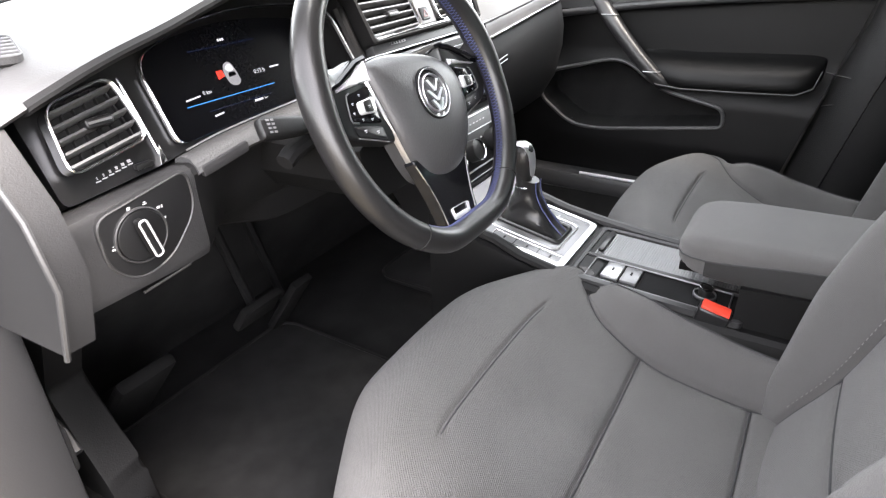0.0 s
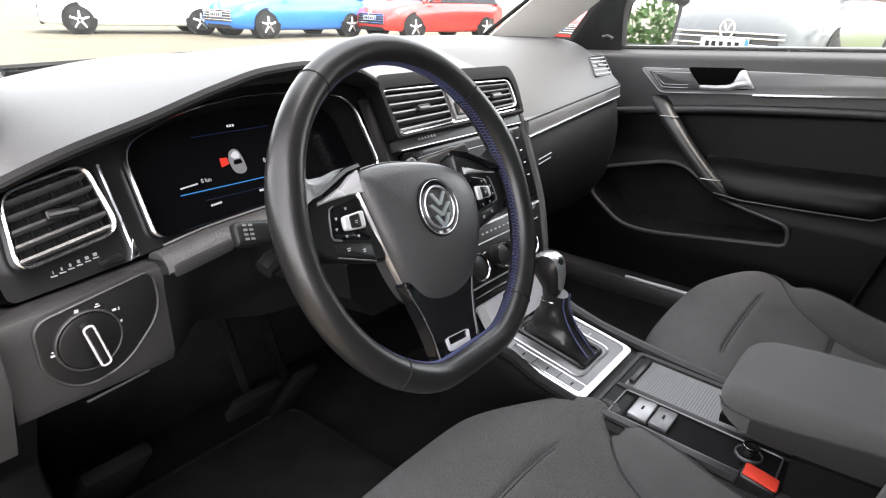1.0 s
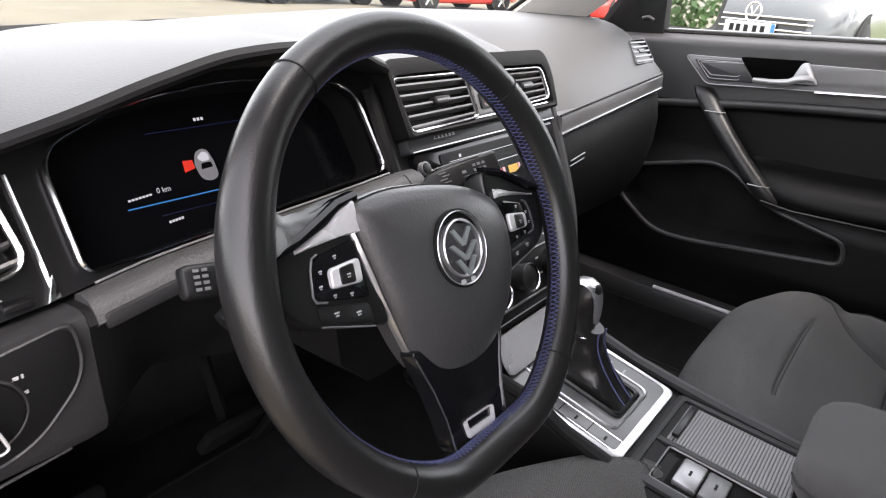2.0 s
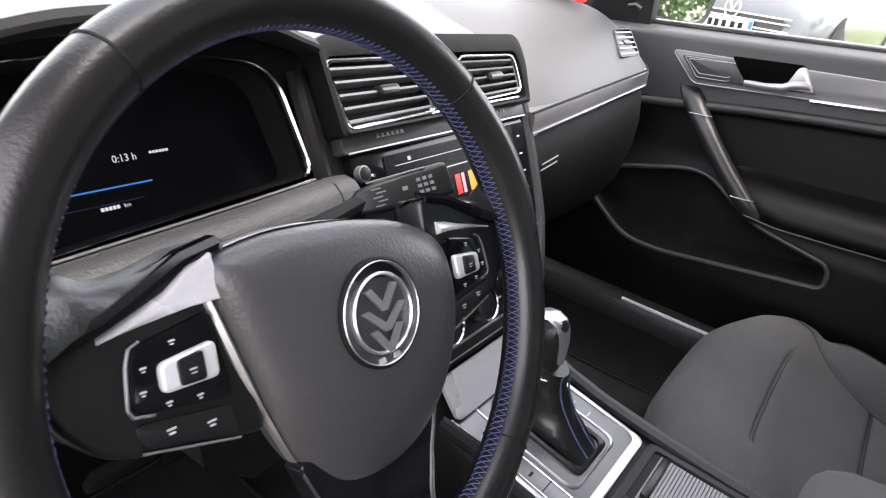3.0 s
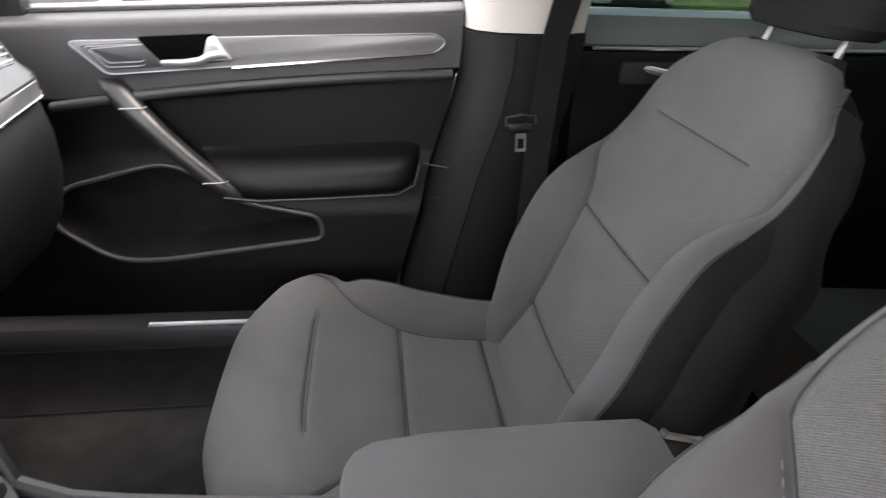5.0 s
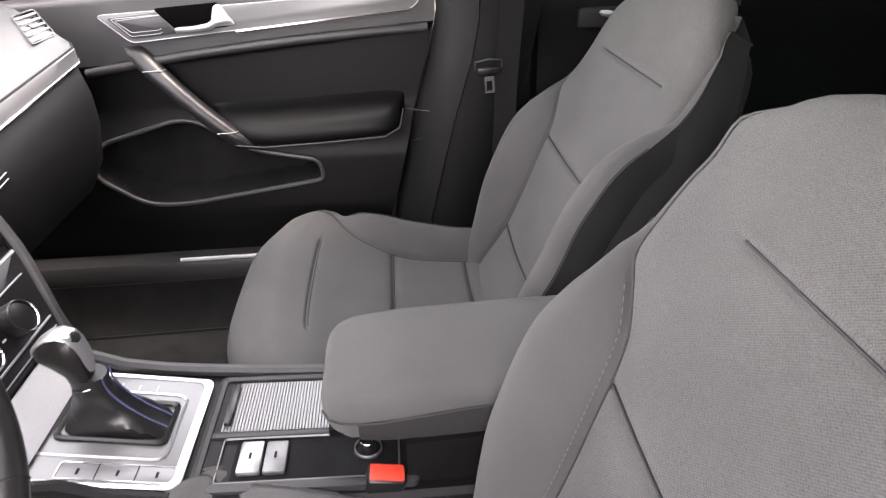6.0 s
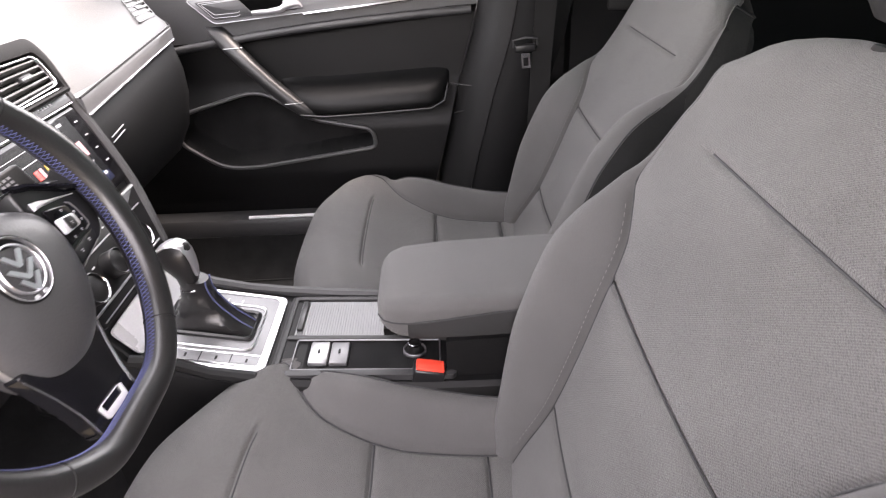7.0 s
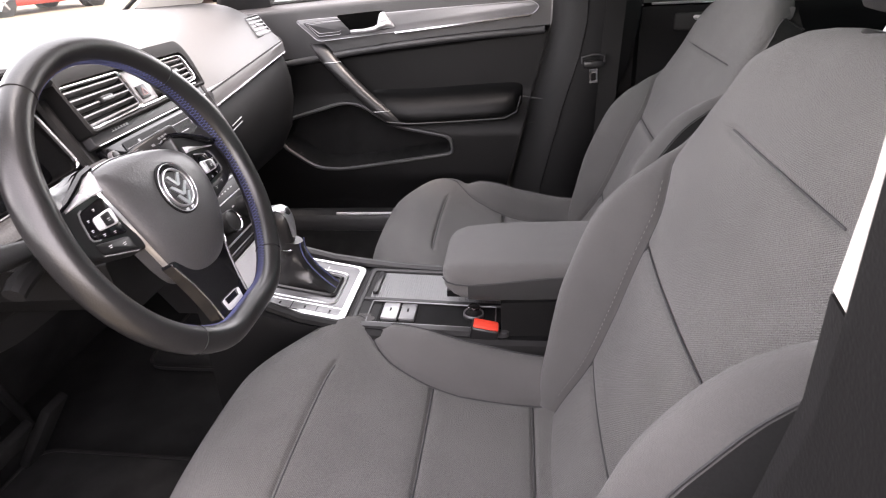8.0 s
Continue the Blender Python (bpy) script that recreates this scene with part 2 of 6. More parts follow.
def rounded(pts, r, n=5):
    """A polygon in the plane with its corners rounded; r: one radius or one for each corner."""
    out, k = [], len(pts)
    for i, p in enumerate(pts):
        rad = r[i] if isinstance(r, (list, tuple)) else r
        p, a, b = Vector(p), Vector(pts[i - 1]), Vector(pts[(i + 1) % k])
        da, db = (a - p), (b - p)
        d = min(rad, da.length * 0.49, db.length * 0.49)
        if d < 1e-5:
            out.append(p)
            continue
        s, e = p + da.normalized() * d, p + db.normalized() * d
        for j in range(n + 1):
            t = j / n
            out.append(s * (1 - t) ** 2 + p * 2 * t * (1 - t) + e * t * t)
    return out


def slab(pts, depth, m=None, bev=0.0, seg=2, top=0.0):
    """An outline in u, v, as a plate from w = top down to w = top - depth, its upper edge rounded."""
    bm = bmesh.new()
    upper = bm.faces.new([bm.verts.new((p[0], p[1], top)) for p in pts])
    ext = bmesh.ops.extrude_face_region(bm, geom=[upper])
    for v in [g for g in ext["geom"] if isinstance(g, bmesh.types.BMVert)]:
        v.co.z -= depth
    if bev:
        edges = [e for e in bm.edges if all(abs(v.co.z - top) < 1e-6 for v in e.verts)]
        bmesh.ops.bevel(bm, geom=edges, offset=bev, segments=seg, profile=0.5, affect="EDGES", clamp_overlap=True)
    if m is not None:
        bm.transform(m)
    return bm


def band(outer, inner, depth, m=None, top=0.0, rise=0.0):
    """A flat ring between two outlines with as many points, raised in the middle."""
    bm = bmesh.new()
    k = len(outer)
    rows = []
    for pts, w in ((outer, top - depth), (outer, top), ([((Vector(a[:2]) + Vector(b[:2])) / 2) for a, b in zip(outer, inner)], top + rise), (inner, top), (inner, top - depth)):
        rows.append([bm.verts.new((p[0], p[1], w)) for p in pts])
    for a, b in zip(rows, rows[1:] + rows[:1]):
        for i in range(k):
            bm.faces.new((a[i], a[(i + 1) % k], b[(i + 1) % k], b[i]))
    if m is not None:
        bm.transform(m)
    return bm


def loft(rings, close=True, caps=True, closed_path=False, m=None):
    bm = bmesh.new()
    rows = [[bm.verts.new(p) for p in ring] for ring in rings]
    k = len(rows[0])
    pairs = list(zip(rows, rows[1:])) + ([(rows[-1], rows[0])] if closed_path else [])
    for a, b in pairs:
        for i in range(k if close else k - 1):
            bm.faces.new((a[i], a[(i + 1) % k], b[(i + 1) % k], b[i]))
    if caps and close and not closed_path:
        bm.faces.new(rows[0])
        bm.faces.new(rows[-1])
    if m is not None:
        bm.transform(m)
    return bm


def tube(path, r, n=8, closed=False, m=None, r2=None, up=None):
    """A round bar along a path; r: one radius or one for each point, r2: the other half-axis."""
    pts = [Vector(p) for p in path]
    k = len(pts)
    rings, ref = [], None
    for i, p in enumerate(pts):
        a = pts[i - 1] if (closed or i > 0) else p
        b = pts[(i + 1) % k] if (closed or i < k - 1) else p
        d = (b - a).normalized()
        if ref is None:
            ref = Vector(up) if up is not None else (Vector((0, 0, 1)) if abs(d.z) < 0.9 else Vector((1, 0, 0)))
        side = d.cross(ref).normalized()
        above = side.cross(d).normalized()
        if up is None:
            ref = above
        ra = r[i] if isinstance(r, (list, tuple)) else r
        rb = ra if r2 is None else (r2[i] if isinstance(r2, (list, tuple)) else r2)
        rings.append([p + side * ra * math.cos(2 * math.pi * j / n) + above * rb * math.sin(2 * math.pi * j / n) for j in range(n)])
    return loft(rings, closed_path=closed, m=m)


def disc(r, depth, n=28, bev=0.0, m=None, top=0.0):
    return slab([(r * math.cos(2 * math.pi * i / n), r * math.sin(2 * math.pi * i / n)) for i in range(n)], depth, m, bev, 2, top)


def ring(n, rx, ry=None, cx=0.0, cy=0.0):
    ry = rx if ry is None else ry
    return [(cx + rx * math.cos(2 * math.pi * i / n), cy + ry * math.sin(2 * math.pi * i / n)) for i in range(n)]


def sheet(f, us, vs, thick=0.006):
    """A closed skin over f(u, v), with its back moved in by thick along the normal."""
    bm = bmesh.new()
    e = 1e-4
    front, back = [], []
    for u in us:
        ra, rb = [], []
        for v in vs:
            p = f(u, v)
            du = f(u + e, v) - f(u - e, v)
            dv = f(u, v + e) - f(u, v - e)
            nn = du.cross(dv)
            nn = nn.normalized() if nn.length > 1e-12 else Vector((0, 0, 1))
            ra.append(bm.verts.new(p))
            rb.append(bm.verts.new(p - nn * thick))
        front.append(ra)
        back.append(rb)
    a, b = len(us), len(vs)
    for i in range(a - 1):
        for j in range(b - 1):
            bm.faces.new((front[i][j], front[i + 1][j], front[i + 1][j + 1], front[i][j + 1]))
            bm.faces.new((back[i][j], back[i][j + 1], back[i + 1][j + 1], back[i + 1][j]))
    for i in range(a - 1):
        for j in (0, b - 1):
            bm.faces.new((front[i][j], front[i + 1][j], back[i + 1][j], back[i][j]))
    for j in range(b - 1):
        for i in (0, a - 1):
            bm.faces.new((front[i][j], front[i][j + 1], back[i][j + 1], back[i][j]))
    return bm


def curve(points):
    """A smooth function through (x, y) points (monotone cubic)."""
    xs, ys = [p[0] for p in points], [p[1] for p in points]
    k = len(xs)
    d = [(ys[i + 1] - ys[i]) / (xs[i + 1] - xs[i]) for i in range(k - 1)]
    t = [d[0]] + [0.0 if d[i - 1] * d[i] <= 0 else 2 * d[i - 1] * d[i] / (d[i - 1] + d[i]) for i in range(1, k - 1)] + [d[-1]]

    def f(x):
        if x <= xs[0]:
            return ys[0] + t[0] * (x - xs[0]) * 0
        if x >= xs[-1]:
            return ys[-1]
        i = max(j for j in range(k - 1) if xs[j] <= x)
        h = xs[i + 1] - xs[i]
        s = (x - xs[i]) / h
        return ((2 * s ** 3 - 3 * s ** 2 + 1) * ys[i] + (s ** 3 - 2 * s ** 2 + s) * h * t[i]
                + (-2 * s ** 3 + 3 * s ** 2) * ys[i + 1] + (s ** 3 - s ** 2) * h * t[i + 1])
    return f


def spread(n, near=0.02):
    """n steps from 0 to 1 with close ones at both ends."""
    mid = [near * 2.2 + (1 - near * 4.4) * i / (n - 1) for i in range(n)]
    return [0.0, near * 0.35, near * 0.8, near * 1.4] + mid + [1 - near * 1.4, 1 - near * 0.8, 1 - near * 0.35, 1.0]


def plane(origin, slope):
    """u along x, v up a face that leans back by slope (metres along y for each metre of z), w towards the driver."""
    v = Vector((0, slope, 1)).normalized()
    u = Vector((1, 0, 0))
    w = u.cross(v)
    return Matrix(((u.x, v.x, w.x, origin[0]), (u.y, v.y, w.y, origin[1]), (u.z, v.z, w.z, origin[2]), (0, 0, 0, 1)))


def smooth_step(a, b, x):
    t = min(1, max(0, (x - a) / (b - a)))
    return t * t * (3 - 2 * t)


def lump(x, c, w):
    return math.exp(-((x - c) / w) ** 2)


def join(bms):
    out = bmesh.new()
    for b in bms:
        me = bpy.data.meshes.new("scrap")
        b.to_mesh(me)
        b.free()
        out.from_mesh(me)
        bpy.data.meshes.remove(me)
    return out


def bars(rows, m, size, mat, parent, name="marking", depth=0.0006, top=0.0006):
    """Small printed bars at (u, v, width, height)."""
    for u, v, w, h in rows:
        part(name, slab([(u - w / 2, v - h / 2), (u + w / 2, v - h / 2), (u + w / 2, v + h / 2), (u - w / 2, v + h / 2)], depth, m, top=top), mat, parent, smooth=False)

# ---------------------------------------------------------------- ground and surroundings
def lettering(name, words, size, x, y, m, mat, parent, top=.0008):
    """Printed words as a flat mesh on a face, starting at (x, y)."""
    cu = bpy.data.curves.new(name, "FONT")
    cu.body, cu.size, cu.resolution_u = words, size, 2
    tmp = bpy.data.objects.new(name, cu)
    me = bpy.data.meshes.new_from_object(tmp)
    bpy.data.objects.remove(tmp)
    bm = bmesh.new()
    bm.from_mesh(me)
    bpy.data.meshes.remove(me)
    for v in bm.verts:
        v.co = m @ Vector((x + v.co.x, y + v.co.y, top))
    return part(name, bm, mat, parent, smooth=False)


def flat_sheet(lo, hi, z, n=1):
    bm = bmesh.new()
    bmesh.ops.create_grid(bm, x_segments=n, y_segments=n, size=0.5)
    for v in bm.verts:
        v.co = Vector((lo[0] + (v.co.x + 0.5) * (hi[0] - lo[0]), lo[1] + (v.co.y + 0.5) * (hi[1] - lo[1]), z))
    return bm


solo("ground", flat_sheet((-900, -900), (900, 900), 0.0), ASPHALT, "pale tan paved car park ground", "ground", kind="structure", smooth=False)
solo("grass_verge", box((11.5, -14, 0.0), (60, 1.55, 0.14), 0.03), GRASSM, "bright green mown grass verge beside the car park", "grass", kind="stuff")


def leaf_cloud(rng, centre, radii, count, size):
    """Many small leaf quads in an uneven cloud."""
    verts, faces = [], []
    for _ in range(count):
        while True:
            p = Vector((rng.uniform(-1, 1), rng.uniform(-1, 1), rng.uniform(-1, 1)))
            if 0.35 < p.length < 1:
                break
        k = 0.75 + 0.35 * noise.noise(p * 2.3 + Vector(centre))
        p = Vector((centre[0] + p.x * radii[0] * k, centre[1] + p.y * radii[1] * k, centre[2] + p.z * radii[2] * k))
        a = Vector((rng.uniform(-1, 1), rng.uniform(-1, 1), rng.uniform(-1, 1))).normalized() * size
        b = a.cross(Vector((rng.uniform(-1, 1), rng.uniform(-1, 1), rng.uniform(-1, 1)))).normalized() * size * 0.6
        i = len(verts)
        verts += [p - a, p + b, p + a, p - b]
        faces.append((i, i + 1, i + 2, i + 3))
    return verts, faces


def leaves_part(name, clouds, mat, parent):
    verts, faces = [], []
    for v, f in clouds:
        k = len(verts)
        verts += v
        faces += [tuple(i + k for i in q) for q in f]
    me = bpy.data.meshes.new(name)
    inv = WORLD_OF[parent.name].inverted()
    me.from_pydata([inv @ p for p in verts], [], faces)
    me.materials.append(mat)
    ob = new(name, me)
    ob.parent = parent
    WORLD_OF[ob.name] = WORLD_OF[parent.name]
    return ob


def tree(x, y, h, r, seed):
    rng = random.Random(seed)
    t = thing("tree", "leafy green broadleaf tree behind the car park", "tree", (x, y, 0), group="trees round the car park")
    part("trunk", tube([(x, y, 0), (x + 0.05, y, h * 0.3), (x, y + 0.1, h * 0.6)], [0.2, 0.15, 0.09], 8), BARK, t)
    for k in range(4):
        a = k * 1.6 + rng.random()
        part("limb", tube([(x, y, h * 0.4), (x + r * 0.4 * math.cos(a), y + r * 0.4 * math.sin(a), h * 0.62), (x + r * 0.7 * math.cos(a), y + r * 0.7 * math.sin(a), h * 0.8)], [0.07, 0.05, 0.02], 6), BARK, t)
    clouds = []
    for k in range(9):
        a = rng.uniform(0, 6.28)
        d = rng.uniform(0, r * 0.75)
        clouds.append(leaf_cloud(rng, (x + d * math.cos(a), y + d * math.sin(a), h * rng.uniform(0.5, 0.9)), (r * 0.5, r * 0.5, r * 0.42), 420, 0.13))
    leaves_part("crown", clouds, LEAF, t)


for k, (x, y, h, r) in enumerate(((5.2, -9.5, 6.5, 2.4), (11.0, -11.5, 7.5, 2.8), (-2.0, -13.0, 7.0, 2.6), (15.0, -7.5, 6.5, 2.5), (28.0, 12.0, 8.0, 3.2), (20.0, 30.0, 8.5, 3.4))):
    tree(x, y, h, r, 20 + k)

rng = random.Random(5)
hedge = thing("hedge", "dense clipped green hedge along the verge", "hedge", (9, -7, 0))
leaves_part("foliage", [leaf_cloud(rng, (0.8 + 1.1 * k, -8.2 - 0.1 * k, 0.75), (0.8, 0.7, 0.85), 420, 0.08) for k in range(13)], LEAF, hedge)

house = thing("house", "pale plastered low house with a brown roof", "house", (34, 4, 0))
part("wall", box((33, -6, 0), (42, 14, 3.2), 0.02), PLASTER, house)
part("roof", loft([[(32.5, -6.5, 3.2), (42.5, -6.5, 3.2), (37.5, -6.5, 6.2)], [(32.5, 14.5, 3.2), (42.5, 14.5, 3.2), (37.5, 14.5, 6.2)]]), ROOFTILE, house, smooth=False)
for yy in (-3.5, 0.0, 4.0, 8.0, 11.5):
    w = part("window", box((32.93, yy - 0.6, 1.0), (33.02, yy + 0.6, 2.3), 0.02), SATINBLACK, house)
    part("sill", box((32.85, yy - 0.7, 0.93), (33.02, yy + 0.7, 1.0), 0.01), PILLARGREY, w)


def parked_car(label, m, paint, dark_front=False):
    """A parked hatchback, its nose towards +y, its wheels on z = 0."""
    car = thing("parked_car", label, "car", m=m, group="cars in the car park")
    st = [(-2.1, .72, .34, .62, .80), (-2.02, .82, .26, .66, .95), (-1.5, .89, .20, .70, .98), (-0.4, .90, .19, .70, .97), (0.7, .90, .19, .69, .95),
          (1.05, .895, .19, .68, .94), (1.45, .88, .20, .66, .88), (1.8, .85, .21, .62, .80), (1.98, .79, .22, .58, .72), (2.08, .68, .26, .50, .62), (2.11, .60, .32, .46, .54)]
    rings = []
    for y, w, lo, mid, top in st:
        half = [(w * 0.90, lo), (w * 0.985, lo + 0.08), (w, mid), (w * 0.965, mid + (top - mid) * 0.55), (w * 0.86, top - 0.015), (w * 0.5, top + 0.012), (0, top + 0.02)]
        rings.append([(x, y, z) for x, z in half] + [(-x, y, z) for x, z in half[-2::-1]])
    part("body", loft(rings), paint, car, local=True, sharp=60)
    g0 = rounded([(-.80, -1.98), (.80, -1.98), (.80, 1.0), (-.80, 1.0)], .25, 6)
    g1 = rounded([(-.63, -1.45), (.63, -1.45), (.63, 0.12), (-.63, 0.12)], .22, 6)
    part("cabin_glass", loft([[(p.x, p.y, .93) for p in g0], [((p.x + q.x) / 2 * 1.04, (p.y + q.y) / 2, 1.2) for p, q in zip(g0, g1)], [(p.x, p.y, 1.42) for p in g1]]), GLOSS, car, local=True)
    part("roof", loft([[(p.x * 1.02, p.y * 1.02, 1.415) for p in g1], [(p.x * .8, p.y * .85 - .05, 1.46) for p in g1]]), paint, car, local=True)
    for sx in (-1, 1):
        part("pillar", tube([(sx * .80, 1.0, .93), (sx * .72, .55, 1.2), (sx * .62, .14, 1.42)], .035, 6), paint, car, local=True)
        part("door_mirror", box((sx * .98 - .09, .62, .95), (sx * .98 + .09, .74, 1.08), .03, 3), paint, car, local=True)
        hl = rounded([(.50, .0), (.84, .05), (.83, .15), (.52, .10)], .02, 3)
        for i in range(len(hl)):
            hl[i] = Vector((hl[i].x, hl[i].y))
        bm = slab(hl, .30, None, .008)
        for v in bm.verts:
            v.co = Vector((sx * v.co.x, 2.02 - (abs(v.co.x) - .5) * 0.55 + v.co.z, .56 + v.co.y))
        h = part("headlight", bm, SILVER, car, local=True)
        for j in range(2):
            part("lens", disc(.032, .012, 16, .004, Matrix(((1, 0, 0, sx * (.60 + .13 * j)), (0, 0, 1, 2.03 - (.1 + .13 * j) * .55), (0, 1, 0, .625 + .01 * j), (0, 0, 0, 1)))), WHITEPRINT, h, local=True)
        for yy in (-1.30, 1.33):
            wheel = part("wheel", tube([(sx * .70, yy, .31), (sx * .72, yy, .31), (sx * .88, yy, .31), (sx * .90, yy, .31)], [.25, .31, .31, .27], 28), RUBBER, car, local=True)
            part("rim", tube([(sx * .885, yy, .31), (sx * .905, yy, .31)], [.215, .20], 24), SATINBLACK, wheel, local=True)
            for s in range(5):
                a = s * 2 * math.pi / 5 + .3
                part("spoke", tube([(sx * .912, yy + .03 * math.cos(a), .31 + .03 * math.sin(a)), (sx * .905, yy + .20 * math.cos(a), .31 + .20 * math.sin(a))], [.035, .022], 6), SILVER, wheel, local=True)
            part("wheel_arch", tube([(sx * .62, yy, .33), (sx * .885, yy, .33)], .36, 28), RUBBER, car, local=True)
    front = part("grille", loft([[(-.56, 2.06, .36), (.56, 2.06, .36), (.52, 2.10, .62), (-.52, 2.10, .62)], [(-.56, 2.135, .36), (.56, 2.135, .36), (.52, 2.115, .62), (-.52, 2.115, .62)]]), SATINBLACK, car, local=True, smooth=False)
    for z in (.40, .46, .52, .575, .615):
        part("grille_bar", box((-.60, 2.118, z - .008), (.60, 2.15 - (z - .4) * .06, z + .008), .004), CHROME, front, local=True)
    plate = part("number_plate", box((-.26, 2.15, .455), (.26, 2.165, .565), .004), WHITEPRINT, car, local=True)
    part("plate_band", box((-.258, 2.1651, .458), (-.22, 2.167, .562), 0), BLUEPAINT, plate, local=True)
    for u in (-.14, -.06, .03, .11, .18):
        part("plate_mark", box((u - .022, 2.1652, .485), (u + .022, 2.1672, .540), 0), RUBBER, plate, local=True)
    em = part("emblem", tube([(.075 * math.cos(a), 2.135, .64 + .075 * math.sin(a)) for a in [i * 2 * math.pi / 20 for i in range(20)]], .011, 6, True), CHROME, car, local=True)
    for sx in (-1, 1):
        part("chevron", tube([(sx * .04, 2.135, .69), (0, 2.14, .61)], .009, 6), CHROME, em, local=True)
    part("lower_intake", box((-.50, 2.02, .20), (.50, 2.10, .31), .02), RUBBER, car, local=True)
    return car


BLUEPAINT = material("blue_car_paint", (0.02, 0.16, 0.55), 0.28, coat=0.8, blotch=0.05)
REDPAINT = material("red_car_paint", (0.62, 0.03, 0.025), 0.28, coat=0.8, blotch=0.05)
WHITEPAINT = material("white_car_paint", (0.75, 0.75, 0.73), 0.28, coat=0.8, blotch=0.04)
DARKPAINT = material("dark_grey_car_paint", (0.075, 0.080, 0.083), 0.3, coat=0.4, blotch=0.05)
parked_car("dark grey parked car with a chrome-barred grille", pose(9.83, 1.97, 0, 0, 0, 84) @ Matrix.Diagonal((1.1, 1.12, 1.38, 1)), DARKPAINT)
parked_car("bright blue parked car in the row", pose(11.6, 15.4, 0, 0, 0, 88) @ Matrix.Scale(1.12, 4), BLUEPAINT)
parked_car("white parked car across the car park", pose(8.4, 18.0, 0, 0, 0, 70) @ Matrix.Scale(1.12, 4), WHITEPAINT)
parked_car("bright red parked car in the row", pose(15.4, 13.2, 0, 0, 0, 80) @ Matrix.Scale(1.12, 4), REDPAINT)
parked_car("red parked car further along the row", pose(17.2, 9.0, 0, 0, 0, 100), REDPAINT)
parked_car("silver-white parked car beside the grass", pose(12.4, -4.2, 0, 0, 0, 95), WHITEPAINT)
post = thing("fence_post", "dark slim metal post at the edge of the grass", "post", (7.5, 0.05, 0))
part("shaft", tube([(7.5, -.12, 0), (7.5, -.12, 1.5)], .05, 10), SATINBLACK, post)
part("cap", tube([(7.5, -.12, 1.5), (7.5, -.12, 1.53)], [.055, .03], 10), SATINBLACK, post)

# ---------------------------------------------------------------- the car's shell
floor = solo("floor", box((-.72, -1.5, .22), (.72, 1.18, .27), .01), CARPET, "black carpet on the floor of the car", "carpet", kind="structure")
solo("bulkhead", loft([[(-.72, 1.14, .24), (.72, 1.14, .24), (.72, 1.18, .24), (-.72, 1.18, .24)], [(-.72, 1.0, .5), (.72, 1.0, .5), (.72, 1.18, .5), (-.72, 1.18, .5)], [(-.72, .98, .94), (.72, .98, .94), (.72, 1.15, .94), (-.72, 1.15, .94)]]), CARPET, "black carpeted bulkhead behind the dashboard", "bulkhead", kind="structure")
solo("ceiling", box((-.60, -1.45, 1.405), (.60, .36, 1.43), .01), LINER, "pale grey cloth headliner", "headliner", kind="structure")
solo("roof", box((-.66, -1.5, 1.435), (.66, .38, 1.46), .01), PAINT, "grey painted roof panel of the car", "roof", kind="structure")
for sx, nm in ((-1, "left"), (1, "right")):
    solo("roof_rail", tube([(sx * .63, -1.45, 1.40), (sx * .64, 0, 1.415), (sx * .60, .37, 1.405)], .035, 10), LINER, "pale headliner-covered roof rail", "roof rail", kind="structure")


def windscreen_base(x):
    return 1.17 - .15 * (abs(x) / .64) ** 2.6


def windscreen(u, v):
    x0, x1 = -.635 + 1.27 * u, -.585 + 1.17 * u
    a = Vector((x0, windscreen_base(x0) + .03, .955))
    b = Vector((x1, .40 - .05 * (abs(x1) / .58) ** 2, 1.415))
    p = a.lerp(b, v)
    p.y += .05 * math.sin(math.pi * v)
    return p


ws = solo("window_1", sheet(windscreen, [i / 16 for i in range(17)], [i / 8 for i in range(9)], .004), GLASS, "clear windscreen glass", "windscreen", kind="structure")
ws.visible_shadow = False
for sx in (-1, 1):
    base_y = windscreen_base(.60)
    solo("front_pillar", loft([[(sx * x, y, z) for x, y in row] for z, row in (
        (.93, ((.570, base_y + .055), (.590, base_y + .010), (.655, base_y - .080), (.690, base_y - .06), (.665, base_y + .07), (.600, base_y + .075))),
        (1.16, ((.540, .775), (.556, .735), (.625, .655), (.660, .68), (.630, .80), (.565, .795))),
        (1.42, ((.500, .440), (.520, .405), (.620, .310), (.655, .34), (.600, .46), (.525, .46))))]), PILLARGREY, "pale grey trimmed windscreen pillar", "pillar", kind="structure", sharp=25)
    solo("windscreen_seal", tube([(sx * .566, base_y + .058, .945), (sx * .536, .780, 1.16), (sx * .497, .445, 1.41)], .005, 8), RUBBER, "black rubber edge of the windscreen", "seal", kind="structure")
solo("scuttle", loft([[(x, windscreen_base(x) + a, b) for a, b in ((.035, .935), (.04, .952), (.22, .945), (.24, .90))] for x in [-.66 + 1.32 * i / 20 for i in range(21)]]), RUBBER, "black plastic scuttle below the windscreen", "scuttle", kind="structure")
wiper = thing("wiper", "black windscreen wiper lying on the scuttle", "wiper", (0, 1.22, .96))
part("arm", tube([(-.45, 1.20, .962), (0, 1.24, .966), (.3, 1.21, .966)], .008, 8), RUBBER, wiper)
part("blade", tube([(-.50, 1.14, .972), (-.1, 1.21, .975), (.2, 1.20, .975)], .005, 6), RUBBER, wiper)
